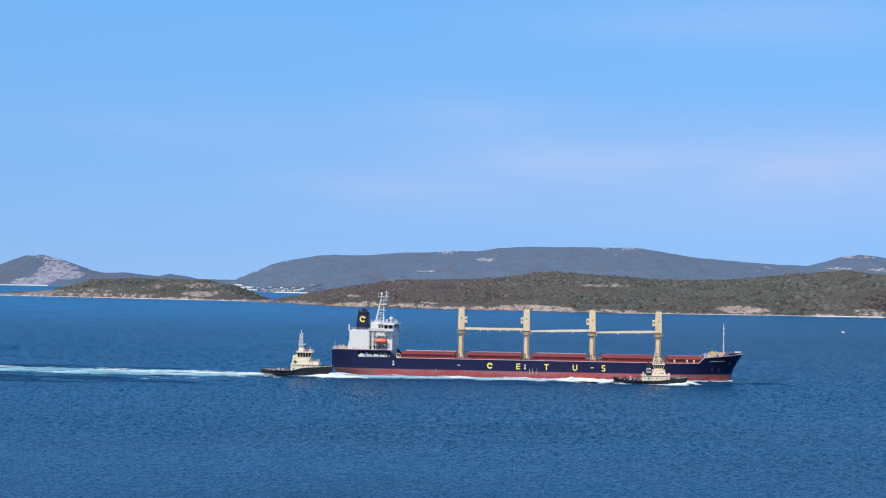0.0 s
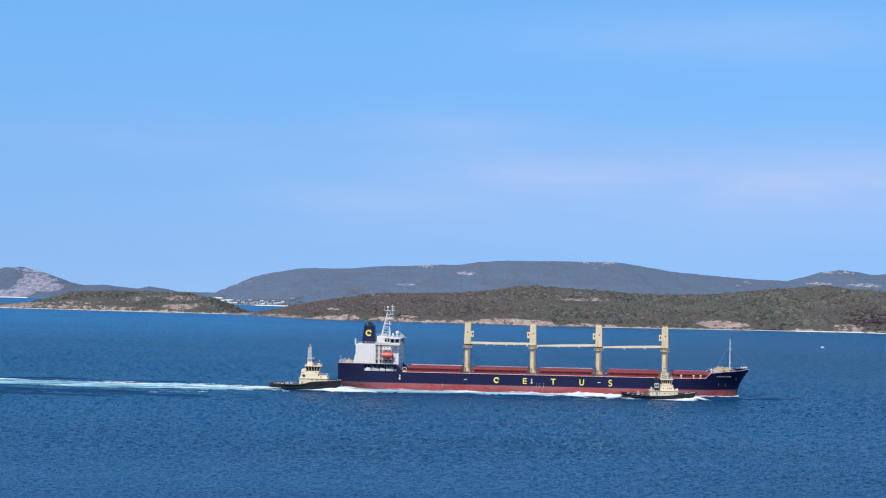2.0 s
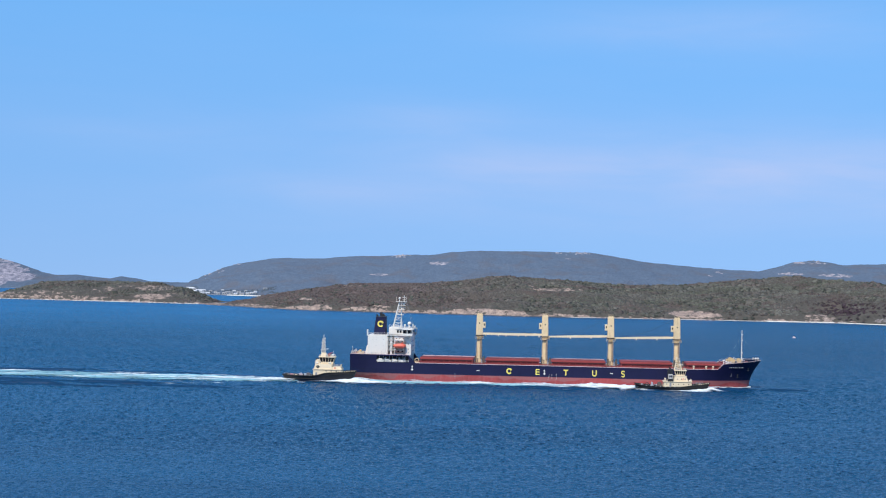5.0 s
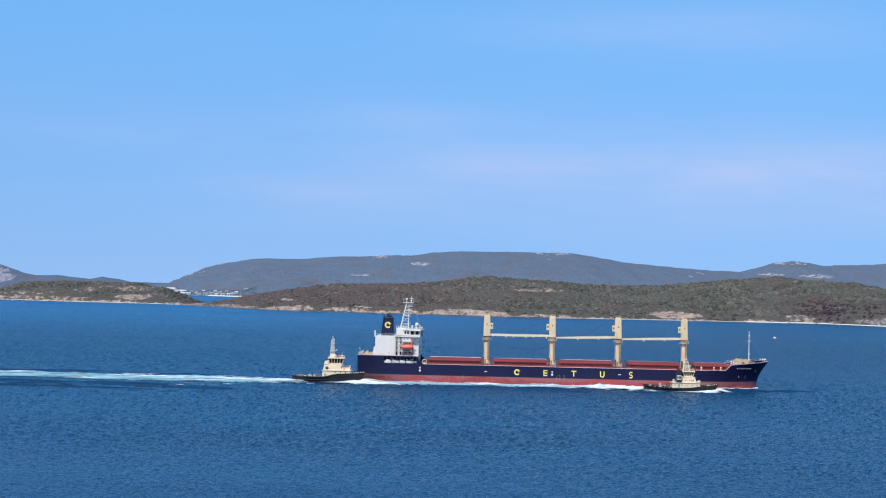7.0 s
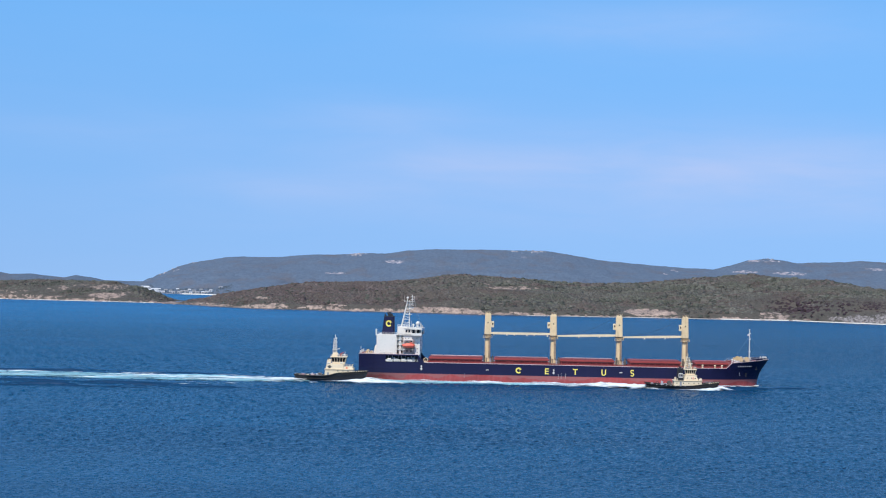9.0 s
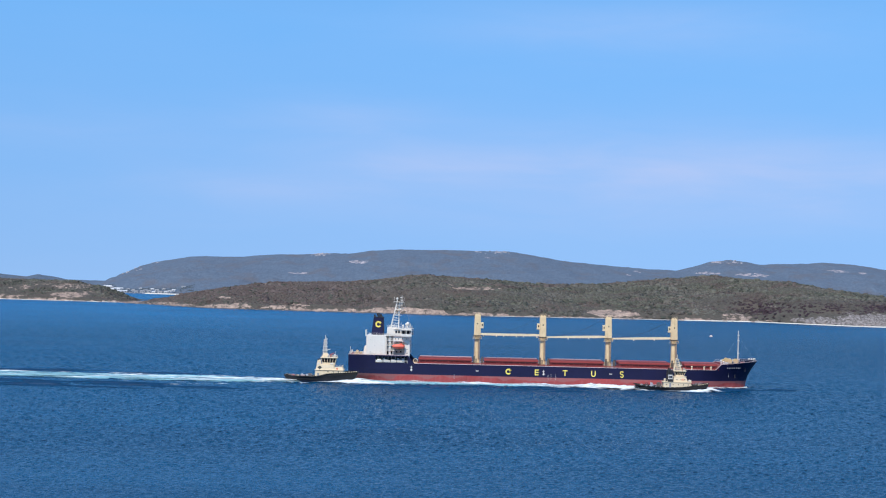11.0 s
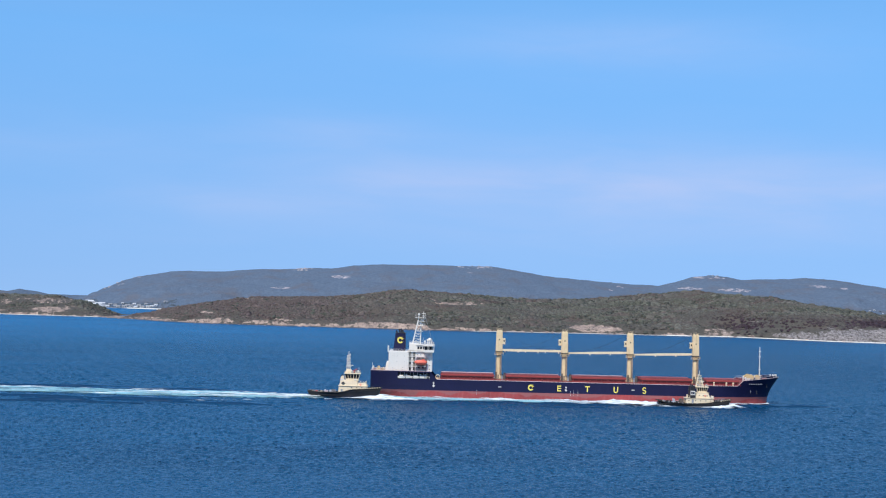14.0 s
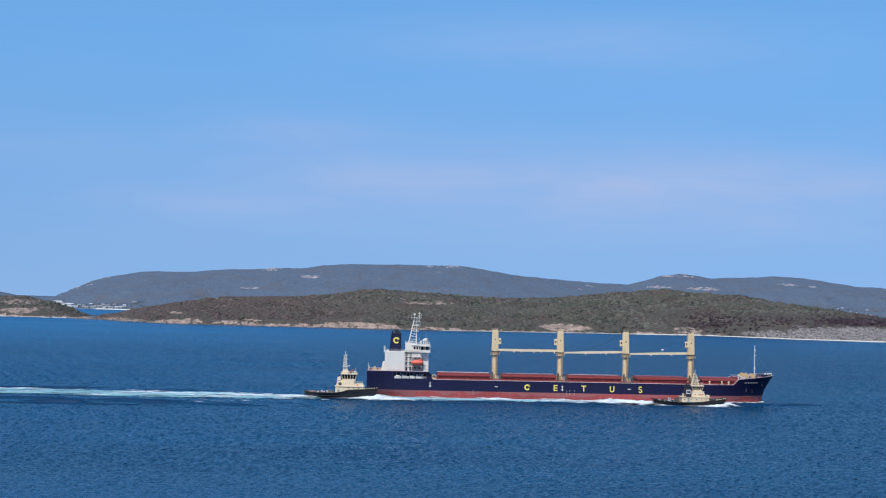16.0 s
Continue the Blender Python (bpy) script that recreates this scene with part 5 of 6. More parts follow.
    for k, (w, zb, zt) in zip((-70.9, -70.2, -68.9, -67.4, -66.1, -65.4), ((0.3, 15.2, 15.8), (1.0, 14.5, 16.1), (1.3, 14.3, 16.35), (1.3, 14.3, 16.35), (1.05, 14.45, 16.2), (0.3, 15.2, 15.9))):
        zm = (zb + zt) / 2
        ring.append([bm.verts.new((k, -13.7 + w * a, z)) for a, z in ((-0.45, zb), (-1, zm - 0.15), (-0.95, zm + 0.25), (-0.5, zt), (0.5, zt), (0.95, zm + 0.25), (1, zm - 0.15), (0.45, zb))])
    for p, q in zip(ring, ring[1:]):
        for i in range(8):
            bm.faces.new((p[i], p[(i + 1) % 8], q[(i + 1) % 8], q[i]))
    bm.faces.new(ring[0][::-1])
    bm.faces.new(ring[-1])
    boat = part("lifeboat", bm, ORANGE, parent, "orange enclosed lifeboat")
    part("hatch_top", box(B(), -67.6, -66.4, -14.3, -13.1, 16.3, 16.75, 0.15), ORANGE, boat)
    for x in (-70.0, -66.3):
        bm = tube(B(), (x, -11.5, 13.5), (x, -14.6, 17.4), 0.16, n=6)
        tube(bm, (x, -14.6, 17.4), (x, -13.7, 17.5), 0.14, n=6)
        box(bm, x - 0.25, x + 0.25, -14.2, -11.2, 13.5, 13.8)
        part("davit", bm, WHITE, boat)
    # poop deck gear and stern rail
    rail(parent, [(-73.6, -14.2, 11.5), (-80, -13.7, 11.5), (-89.5, -12.2, 11.5), (-89.5, 12.2, 11.5)], WHITE, 1.1, 1.8, 0.06, "stern_railing")
    for x, y, r in ((-86.6, -8.6, 0.55), (-84.6, -9.0, 0.5), (-87.0, 3, 0.6)):
        bm = tube(B(), (x, y - 0.9, 12.2), (x, y + 0.9, 12.2), r, n=12)
        box(bm, x - 1.0, x + 1.0, y - 1.1, y + 1.1, 11.25, 11.6)
        part("mooring_winch", bm, YELLOW_W, parent, "buff mooring winch")
    part("ensign_staff", tube(B(), (-89.3, -6, 11.3), (-89.6, -6, 14.6), 0.07, n=5), WHITE, parent)
    for x, y in ((-80.4, -13.0), (-78.8, -13.1), (-76.0, -13.2)):
        bm = tube(B(), (x, y, 11.25), (x, y, 12.1), 0.22, n=6)
        ball(bm, (x, y, 12.3), 0.4, 0.7)
        part("mushroom_vent", bm, WHITE, parent)


def forecastle(parent):
    y1 = lambda x: hull_half(x, 11, 90) - 0.4
    for sgn in (-1, 1):
        pts = [(x, sgn * y1(x), hull_top(x)) for x in (73.6, 76, 78.5, 81, 83.5, 86, 88.3)]
        rail(parent, pts, GREY_PALE, 1.0, 1.5, 0.05, "bow_railing")
    for sgn in (-1, 1):                          # bulwark at the very bow
        bm = B()
        xs = (84.0, 86.0, 88.0, 89.6)
        for a, c in zip(xs, xs[1:]):
            v = [bm.verts.new((x + dz * 0.12, sgn * (hull_half(x, 12, 90.1) + dz * 0.05), hull_top(x) + dz)) for x, dz in ((a, -0.05), (c, -0.05), (c, 0.85), (a, 0.85))]
            bm.faces.new(v)
        bmesh.ops.remove_doubles(bm, verts=bm.verts, dist=0.01)
        bmesh.ops.solidify(bm, geom=bm.faces[:], thickness=0.1)
        part("bow_bulwark", bm, NAVY, parent)
    for sgn in (-1, 1):                          # white fairlead frame at the stem head
        for x in (87.6, 88.5, 89.3):
            y0 = sgn * max(0.25, hull_half(x, 12, 90.1) - 0.25)
            bm = box(B(), x - 0.28, x + 0.28, y0 - 0.12, y0 + 0.12, hull_top(x) + 0.1, hull_top(x) + 1.25, 0.04)
            part("stem_fairlead", bm, WHITE, parent, "white fairlead at the stem head")
    for x, y, h in ((73.4, -9.5, 1.7), (74.6, -8.2, 1.2), (75.6, -9.0, 0.8)):
        bm = tube(B(), (x, y, 10.2), (x, y, 10.2 + h), 0.3, 0.3, 8)
        ball(bm, (x, y, 10.3 + h), 0.5, 0.8)
        part("cowl_vent", bm, WHITE, parent, "white ventilator cowl")
    part("breakwater", box(B(), 73.4, 73.6, -10.5, 10.5, 10.3, 11.0), RED, parent)
    bm = B()
    for end in ((89.4, 0, 12.6), (75.0, 0, 11.2)):
        tube(bm, (82.1, 0, 22.5), end, 0.018, n=4, cap=False)
    part("mast_stay", bm, GREY, parent)
    for x, y in ((77.6, -4.4), (80.6, -3.4), (77.6, 4.4)):
        bm = tube(B(), (x, y - 1.5, 11.9), (x, y + 1.5, 11.9), 0.75, n=14)
        for dy in (-1.55, 0.2, 1.55):
            tube(bm, (x, y + dy - 0.08, 11.9), (x, y + dy + 0.08, 11.9), 1.05, n=14)
        wl_ = part("windlass", bm, YELLOW_W, parent, "buff-painted anchor windlass")
        part("windlass_bed", box(B(), x - 1.3, x + 1.3, y - 1.7, y + 1.7, 10.4, 11.0, 0.1), GRIME, wl_)
        part("gear_case", box(B(), x - 2.0, x - 1.25, y - 0.8, y + 0.6, 10.8, 12.3, 0.1), YELLOW_W, wl_)
        # dark block added to stand in for the shaded gaps in the gear
        part("gap_block", box(B(), x + 1.2, x + 1.9, y - 0.9, y + 0.2, 10.6, 11.7, 0.08), DARK, wl_)
        bm = tube(B(), (x + 1.5, y - 0.5, 10.6), (x + 1.5, y - 0.5, 12.9), 0.12, n=6)
        tube(bm, (x + 1.1, y - 0.5, 12.8), (x + 1.9, y - 0.5, 12.8), 0.1, n=5)
        part("brake_stand", bm, WHITE, wl_)
    bm = tube(B(), (82.1, 0, 10.8), (82.1, 0, 25.2), 0.26, 0.14, 8)
    fm = part("foremast", bm, WHITE, parent, "white pole foremast")
    for z in (15.0, 20.6, 23.0):
        part("mast_light", box(B(), 81.8, 82.6, -0.35, 0.35, z, z + 0.4), WHITE, fm)
    for k in range(3):
        part("bollard", tube(B(), (75.0 + k * 0.9, -8 + k, 10.5), (75.0 + k * 0.9, -8 + k, 11.4), 0.26, 0.34, 8), WHITE, parent)
    for x in (60.2, 65.6, 68.6):                 # pale vent heads along the fifth hatch
        bm = tube(B(), (x, -12.4, 7.9), (x, -12.4, 9.2), 0.35, n=8)
        ball(bm, (x, -12.4, 9.3), 0.46, 0.8)
        part("vent_head", bm, BEIGE_LIGHT, parent)
    bm = open_ring(B(), -60.6, 9.2, 0.72, 1.0, 0, 360, -11.0, 16)
    box(bm, -61.5, -59.4, -11.2, -10.2, 7.9, 8.5, 0.06)
    tube(bm, (-60.6, -10.9, 8.4), (-60.6, -10.9, 9.2), 0.12, n=6)
    part("hose_reel", bm, BEIGE_LIGHT, parent, "pale round hose reel")
    # main deck rail and pipes
    for a, c in ((-60.5, -36), (-31, -7), (-2, 22), (27, 51), (56, 71.5)):
        rail(parent, [(a, -14.75, 8.1), (c, -14.75, 8.1)], RED, 1.0, 3.0, 0.04, "deck_railing")
    part("deck_pipe", tube(B(), (-60, -12.2, 8.5), (71, -12.2, 8.5), 0.16, n=6), RED, parent)
    for x in (-52, -46, -24, -15, 6, 14, 33, 44):
        bm = tube(B(), (x, -12.9, 7.9), (x, -12.9, 8.9), 0.2, n=6)
        ball(bm, (x, -12.9, 9.05), 0.34, 0.8)
        part("air_vent", bm, RED, parent)


def bulk_carrier():
    ship = thing("bulk_carrier", "navy and red bulk carrier with four buff deck cranes", "ship")
    hull = carrier_hull(ship)
    hull_marks(hull)
    for x0, x1, top_mat in ((-59.4, -35.8, PALE_RED), (-30.6, -6.7, PALE_RED), (-1.7, 22.1, PALE_RED), (28.6, 51.2, COVER_RED), (57.2, 71.6, COVER_RED)):
        hatch(ship, x0, x1, top_mat)
    for x, aim, side, reach, droop in ((-33.67, 1, -0.75, 27.2, 0.15), (-4.59, -1, 0.75, 27.2, 0.15), (24.48, -1, -0.2, 28.0, 0.75), (53.56, -1, -0.2, 28.0, 0.75)):
        deck_crane(ship, x, aim, side, reach, droop)
    accommodation(ship)
    forecastle(ship)
    return ship


# ---- harbour tugs ----
def lattice_mast(bm, x, z0, z1, w0, w1, r=0.13, step=0.85):
    """Four raking legs with rings and diagonals between them."""
    n = max(2, int((z1 - z0) / step))
    ring = []
    for k in range(n + 1):
        w, z = w0 + (w1 - w0) * k / n, z0 + (z1 - z0) * k / n
        ring.append([Vector((x + a * w, c * w, z)) for a, c in ((-1, -1), (1, -1), (1, 1), (-1, 1))])
    for i in range(4):
        tube(bm, ring[0][i], ring[-1][i], r * 1.25, r, 5)
    for k in range(1, n + 1):
        for i in range(4):
            tube(bm, ring[k][i], ring[k][(i + 1) % 4], r * 0.75, n=4, cap=False)
        for i in (0, 2):
            a, c = (i, i + 1) if k % 2 else (i + 1, i)
            tube(bm, ring[k - 1][a], ring[k][c % 4], r * 0.6, n=4, cap=False)
    return bm


def tug_hull(tug, sheer, rake, L=15.8):
    top = lambda x: float(np.interp(x, *sheer))

    def half(x, z):
        e = 0.82 + 0.18 * min(1, max(0, z / 3))
        if x > 3:
            return 5.4 * e * max(0.0, 1 - ((x - 3) / (L - 3)) ** 2.4) ** 0.7
        if x < -9:
            return e * (5.4 - 1.6 * ((-9 - x) / (L - 9)) ** 2)
        return 5.4 * e

    xs = [-L, -14, -11.5, -9, -5, -3, -1.5, 0, 1.5, 3, 4.5, 6, 8.5, 10.5, 12.3, 13.8, 14.9, 15.5, L]
    bm = B()
    rows = {1: [], -1: []}
    for x in xs:
        for sgn in (1, -1):
            r = []
            for k in (-0.5, 0.0, 0.3, 0.7, 1.0):
                z = top(x) * k if k > 0 else k * 1.6
                px = x - (0.5 * max(0, top(x) - z) * max(0, (x - 9) / 6.8)) * 0.75
                if x < -9:
                    px += max(0, top(x) - z) * rake * (-9 - x) / 6.8
                r.append(bm.verts.new((px, sgn * half(min(x, L), z), z)))
            rows[sgn].append(r)
    for sgn in (1, -1):
        for i in range(len(xs) - 1):
            for j in range(4):
                q = (rows[sgn][i][j], rows[sgn][i + 1][j], rows[sgn][i + 1][j + 1], rows[sgn][i][j + 1])
                f = bm.faces.new(q if sgn < 0 else q[::-1])
                f.material_index = 1 if j < 2 else 0
    for j in range(4):
        bm.faces.new((rows[1][0][j], rows[-1][0][j], rows[-1][0][j + 1], rows[1][0][j + 1]))
    bmesh.ops.remove_doubles(bm, verts=bm.verts, dist=0.01)
    hull = part("hull", bm, [TUG_BLACK, TUG_BLUE], tug, "black tug hull with a blue-black lower side")
    bm = B()
    for a, c in zip(xs, xs[1:]):
        za, zc = top(a) - 0.75, top(c) - 0.75
        ha, hc = half(a, za) - 0.1, half(c, zc) - 0.1
        bm.faces.new([bm.verts.new(p) for p in ((a, -ha, za), (c, -hc, zc), (c, hc, zc), (a, ha, za))])
    bmesh.ops.remove_doubles(bm, verts=bm.verts, dist=0.005)
    part("deck", bm, TUG_DECK, tug)
    for sgn in (1, -1):
        bm = B()
        for a, c in zip(xs, xs[1:]):
            tube(bm, (a, sgn * half(a, top(a)), top(a) - 0.1), (c, sgn * (half(c, top(c)) + 0.001), top(c) - 0.1), 0.26, n=6, cap=False)
        for a, c in zip(xs[:6], xs[1:7]):
            tube(bm, (a, sgn * half(a, 1.2), 1.2), (c, sgn * (half(c, 1.2) + 0.001), 1.2), 0.2, n=5, cap=False)
        part("rubber_fender", bm, RUBBER, hull)
    return hull, top, half


def tug_bow_gear(hull, top, half, straps, tyres):
    for i in range(tyres):                        # tyres along the bow
        x = 15.0 - 0.92 * i
        y = -half(x, top(x)) - 0.25
        part("tyre_fender", tube(B(), (x, y + 0.18, top(x) - 0.75), (x, y - 0.18, top(x) - 0.8), 0.45, n=8), RUBBER, hull)
    for i in range(straps):                       # pale straps that hold the bow fender
        x = 14.9 - 0.98 * i
        y = -half(x, top(x)) - 0.22
        part("fender_strap", box(B(), x - 0.3, x + 0.3, y - 0.1, y + 0.1, top(x) - 0.06, top(x) + 0.2), BEIGE_LIGHT, hull)


def tug_wheelhouse(tug, w0, w1, z0, z1, wide, flare):
    """A sill, a raked band of single panes between cream posts, and an overhanging roof."""
    zs, zt = z0 + (z1 - z0) * 0.25, z1 - 0.42
    wh = part("wheelhouse", box(B(), w0 + flare, w1 - flare, -wide, wide, z0, zs, 0.06), TUG_CREAM, tug, "cream wheelhouse glazed all round")
    part("roof", box(B(), w0 - 0.35, w1 + 0.4, -wide - 0.75, wide + 0.75, zt, z1, 0.1), TUG_CREAM, wh)
    part("console_core", box(B(), w0 + flare + 0.3, w1 - flare - 0.3, -wide + 0.25, wide - 0.25, zs, zt, 0, (-flare, -flare, -0.2)), DARK, wh)
    n = 5
    for sgn in (-1, 1):
        for k in range(n):
            f0, f1 = k / n, (k + 1) / n
            lo = lambda f: w0 + flare + (w1 - w0 - 2 * flare) * f
            hi = lambda f: w0 + (w1 - w0) * f
            ys, yt = sgn * (wide - 0.05), sgn * (wide + 0.3)
            bm = B()
            q = [(lo(f0) + 0.12, ys, zs), (lo(f1) - 0.12, ys, zs), (hi(f1) - 0.12, yt, zt), (hi(f0) + 0.12, yt, zt)]
            f = bm.faces.new([bm.verts.new(p) for p in q])
            bmesh.ops.solidify(bm, geom=[f], thickness=0.06)
            part("window_pane", bm, GLASS, wh)
            part("window_post", tube(B(), (lo(f0), ys, zs - 0.05), (hi(f0), yt, zt + 0.05), 0.14, n=4), TUG_CREAM, wh)
        part("window_post", tube(B(), (lo(1), ys, zs - 0.05), (hi(1), yt, zt + 0.05), 0.14, n=4), TUG_CREAM, wh)
    for x, xx in ((w0 + flare, w0), (w1 - flare, w1)):
        for y in (-1.4, 0, 1.4):
            part("window_post", tube(B(), (x, y, zs - 0.05), (xx, y * 1.1, zt + 0.05), 0.12, n=4), TUG_CREAM, wh)
    for sgn in (-1, 1):
        rail(wh, [(w0, sgn * (wide + 0.55), z1), (w1, sgn * (wide + 0.55), z1)], TUG_CREAM, 0.8, 0.9, 0.05, "roof_rail")
    return wh


def tug_deck_gear(tug, hull, top, half):
    bm = tube(B(), (-5.4, -1.6, 2.6), (-5.4, 1.6, 2.6), 0.9, n=12)
    box(bm, -6.6, -4.2, -2.0, 2.0, 1.45, 2.0, 0.08)
    part("towing_winch", bm, GRIME, tug)
    bm = box(B(), -9.2, -7.8, -2.6, 2.6, 1.45, 2.0, 0.08)
    for dy in (-2.2, 2.2):
        tube(bm, (-8.5, dy, 1.5), (-8.5, dy, 3.3), 0.28, n=8)
    part("towing_bitts", bm, GREY_PALE, tug)
    for x, y in ((-12.6, -2.6), (-12.6, 2.6), (11.8, 0)):
        bm = tube(B(), (x, y, top(x) - 0.8), (x, y, top(x) + 0.3), 0.35, n=8)
        part("bollard", bm, GREY, tug)
    bm = open_ring(B(), -10.6, 2.6, 0.35, 0.6, 0, 180, -0.6, 10)
    tube(bm, (-11.2, -0.6, 1.6), (-11.2, -0.6, 2.7), 0.14, n=6)
    tube(bm, (-10.0, -0.6, 1.6), (-10.0, -0.6, 2.7), 0.14, n=6)
    part("towing_arch", bm, DARK, tug)
    for x, y in ((-13.6, -2.9), (-10.9, -4.2), (-6.9, -4.6), (-4.0, -4.5)):
        bm = open_ring(B(), x, top(x) - 0.2, 0.18, 0.42, 0, 360, y, 10)
        box(bm, x - 0.45, x + 0.45, y - 0.1, y + 0.3, top(x) - 0.8, top(x) - 0.5)
        part("rope_coil", bm, BEIGE_LIGHT, tug, "pale coiled mooring rope")


def aft_tug():
    tug = thing("tugboat", "black and cream harbour tug following close by the ship's stern", "tugboat", group="harbour tugs")
    hull, top, half = tug_hull(tug, ([-15.8, -12, -3, -0.5, 3.5, 15.8], [2.9, 2.6, 2.5, 2.8, 4.0, 4.7]), 0.5)
    tug_bow_gear(hull, top, half, 13, 12)
    # long deckhouse, a higher block aft and a lower one forward
    house = part("deckhouse", box(B(), -2.7, 10.4, -3.9, 3.9, 1.7, 5.2, 0.12, (0.25, 0.9, 0.15)), TUG_CREAM, tug, "cream painted deckhouse")
    up = part("upper_deckhouse", box(B(), -2.3, 5.6, -3.5, 3.5, 5.2, 7.5, 0.12, (0.45, 0.2, 0.2)), TUG_CREAM, tug)
    part("fore_deckhouse", box(B(), 5.5, 9.9, -3.2, 3.2, 5.2, 6.5, 0.12, (0.1, 0.9, 0.2)), TUG_CREAM, tug)
    bm = open_ring(B(), -0.6, 6.35, 0.32, 0.62, 0, 360, -3.56, 14)
    box(bm, -1.5, 0.3, -3.6, -3.5, 6.28, 6.42)
    part("house_emblem", bm, DARK, up, "dark round emblem on the deckhouse side")
    for x in (3.0, 5.2, 7.4):
        part("porthole", tube(B(), (x, -3.75, 4.6), (x, -3.9, 4.6), 0.24, n=8), GLASS, house)
    part("deckhouse_door", box(B(), -1.6, -0.8, -3.98, -3.78, 2.0, 3.9), GREY, house)
    part("house_ledge", box(B(), -2.8, 9.6, -4.05, 4.05, 5.15, 5.3), TUG_CREAM, house)
    rail(up, [(5.6, -3.1, 6.5), (9.0, -2.9, 6.5), (9.0, 2.9, 6.5)], TUG_CREAM, 0.9, 0.9, 0.05)
    rail(up, [(-1.8, -3.2, 7.5), (5.3, -3.2, 7.5)], TUG_CREAM, 0.9, 1.1, 0.05)
    part("wheelhouse_ledge", box(B(), -0.7, 6.0, -3.1, 3.1, 7.5, 7.62), TUG_CREAM, up)
    wh = tug_wheelhouse(tug, -0.1, 6.3, 7.6, 10.7, 2.35, 0.5)
    # dark twin funnels behind the wheelhouse
    for sgn in (-1, 1):
        bm = box(B(), -1.9, -0.5, *sorted((sgn * 2.2, sgn * 3.1)), 7.4, 9.3, 0.1, (0.25, 0.1, 0.08))
        fn = part("funnel", bm, TUG_CREAM, tug)
        part("exhaust_pipe", tube(B(), (-1.2, sgn * 2.65, 9.2), (-1.45, sgn * 2.65, 9.9), 0.22, n=8), DARK, fn)
    part("mast_casing", box(B(), 0.1, 3.2, -1.2, 1.2, 10.7, 12.3, 0.12, (0.5, 0.7, 0.2)), TUG_CREAM, tug)
    bm = lattice_mast(B(), 1.35, 12.2, 18.2, 0.75, 0.42, 0.15, 0.75)
    box(bm, 1.05, 1.65, -0.3, 0.3, 12.2, 17.6, 0, (0.12, 0.12, 0.12))
    tube(bm, (1.35, 0, 18.2), (1.35, 0, 20.0), 0.16, 0.1, 6)
    mast = part("mast", bm, WHITE, tug, "white lattice mast with lights and platforms")
    for z, w in ((13.4, 1.2), (15.0, 1.0), (16.6, 0.95), (18.1, 0.8)):
        part("mast_platform", box(B(), 1.35 - w, 1.35 + w, -w, w, z, z + 0.14), WHITE, mast)
    for z in (15.15, 16.75, 18.25):
        part("mast_light", tube(B(), (1.95, -0.4, z), (1.95, -0.4, z + 0.55), 0.2, n=8), WHITE, mast)
    part("radar_scanner", box(B(), 1.4, 3.4, -0.2, 0.2, 13.75, 14.05, 0.04), WHITE, mast)
    for x, y, r in ((2.8, -1.8, 0.38), (5.6, -1.4, 0.42)):
        part("searchlight", ball(B(), (x, y, 11.5), r), WHITE, wh)
    for sgn in (-1, 1):
        bm = tube(B(), (3.9, sgn * 1.3, 10.7), (3.9, sgn * 1.3, 11.5), 0.3, n=8)
        tube(bm, (3.5, sgn * 1.3, 11.6), (5.0, sgn * 1.3, 12.3), 0.24, 0.18, 8)
        part("fire_monitor", bm, RED, wh, "red fire monitor")
    part("roof_locker", box(B(), 2.6, 3.4, -2.2, -1.0, 10.7, 11.6, 0.05), GREY, wh)
    part("whip_aerial", tube(B(), (5.9, -2.4, 10.7), (5.9, -2.4, 13.2), 0.05, n=4), WHITE, wh)
    for x in (-1.6, 3.9):
        part("life_raft", tube(B(), (x, -3.0, 7.95), (x + 1.1, -3.0, 7.95), 0.36, n=10), WHITE, up, "white life-raft canister")
    part("lifebuoy", open_ring(B(), 6.8, 5.9, 0.2, 0.4, 0, 360, -3.2, 12), ORANGE, house, "orange lifebuoy")
    bm = tube(B(), (11.6, -0.9, 4.3), (11.6, 0.9, 4.3), 0.7, n=12)
    box(bm, 10.7, 12.5, -1.3, 1.3, 3.2, 3.8, 0.06)
    part("bow_winch", bm, DARK, tug, "dark bow towing winch")
    tug_deck_gear(tug, hull, top, half)
    for x, y, w, h, m_ in ((-11.9, -3.2, 0.6, 1.2, COVER_RED), (-9.9, -3.6, 0.5, 1.0, BEIGE_LIGHT), (-7.7, -3.8, 0.7, 1.3, PALE_RED), (-6.0, -3.4, 0.45, 1.5, GREY_PALE), (-4.3, -3.0, 0.5, 1.7, GRIME)):
        part("deck_crate", box(B(), x - w, x + w, y - 0.6, y + 0.6, 1.7, 1.9 + h, 0.1), m_, tug, "faded crate on the working deck")
    rail(tug, [(-3, -5.2, 2.2), (-9, -5.2, 2.2), (-15, -3.7, 2.3)], GREY_PALE, 1.0, 1.8, 0.05)
    return tug


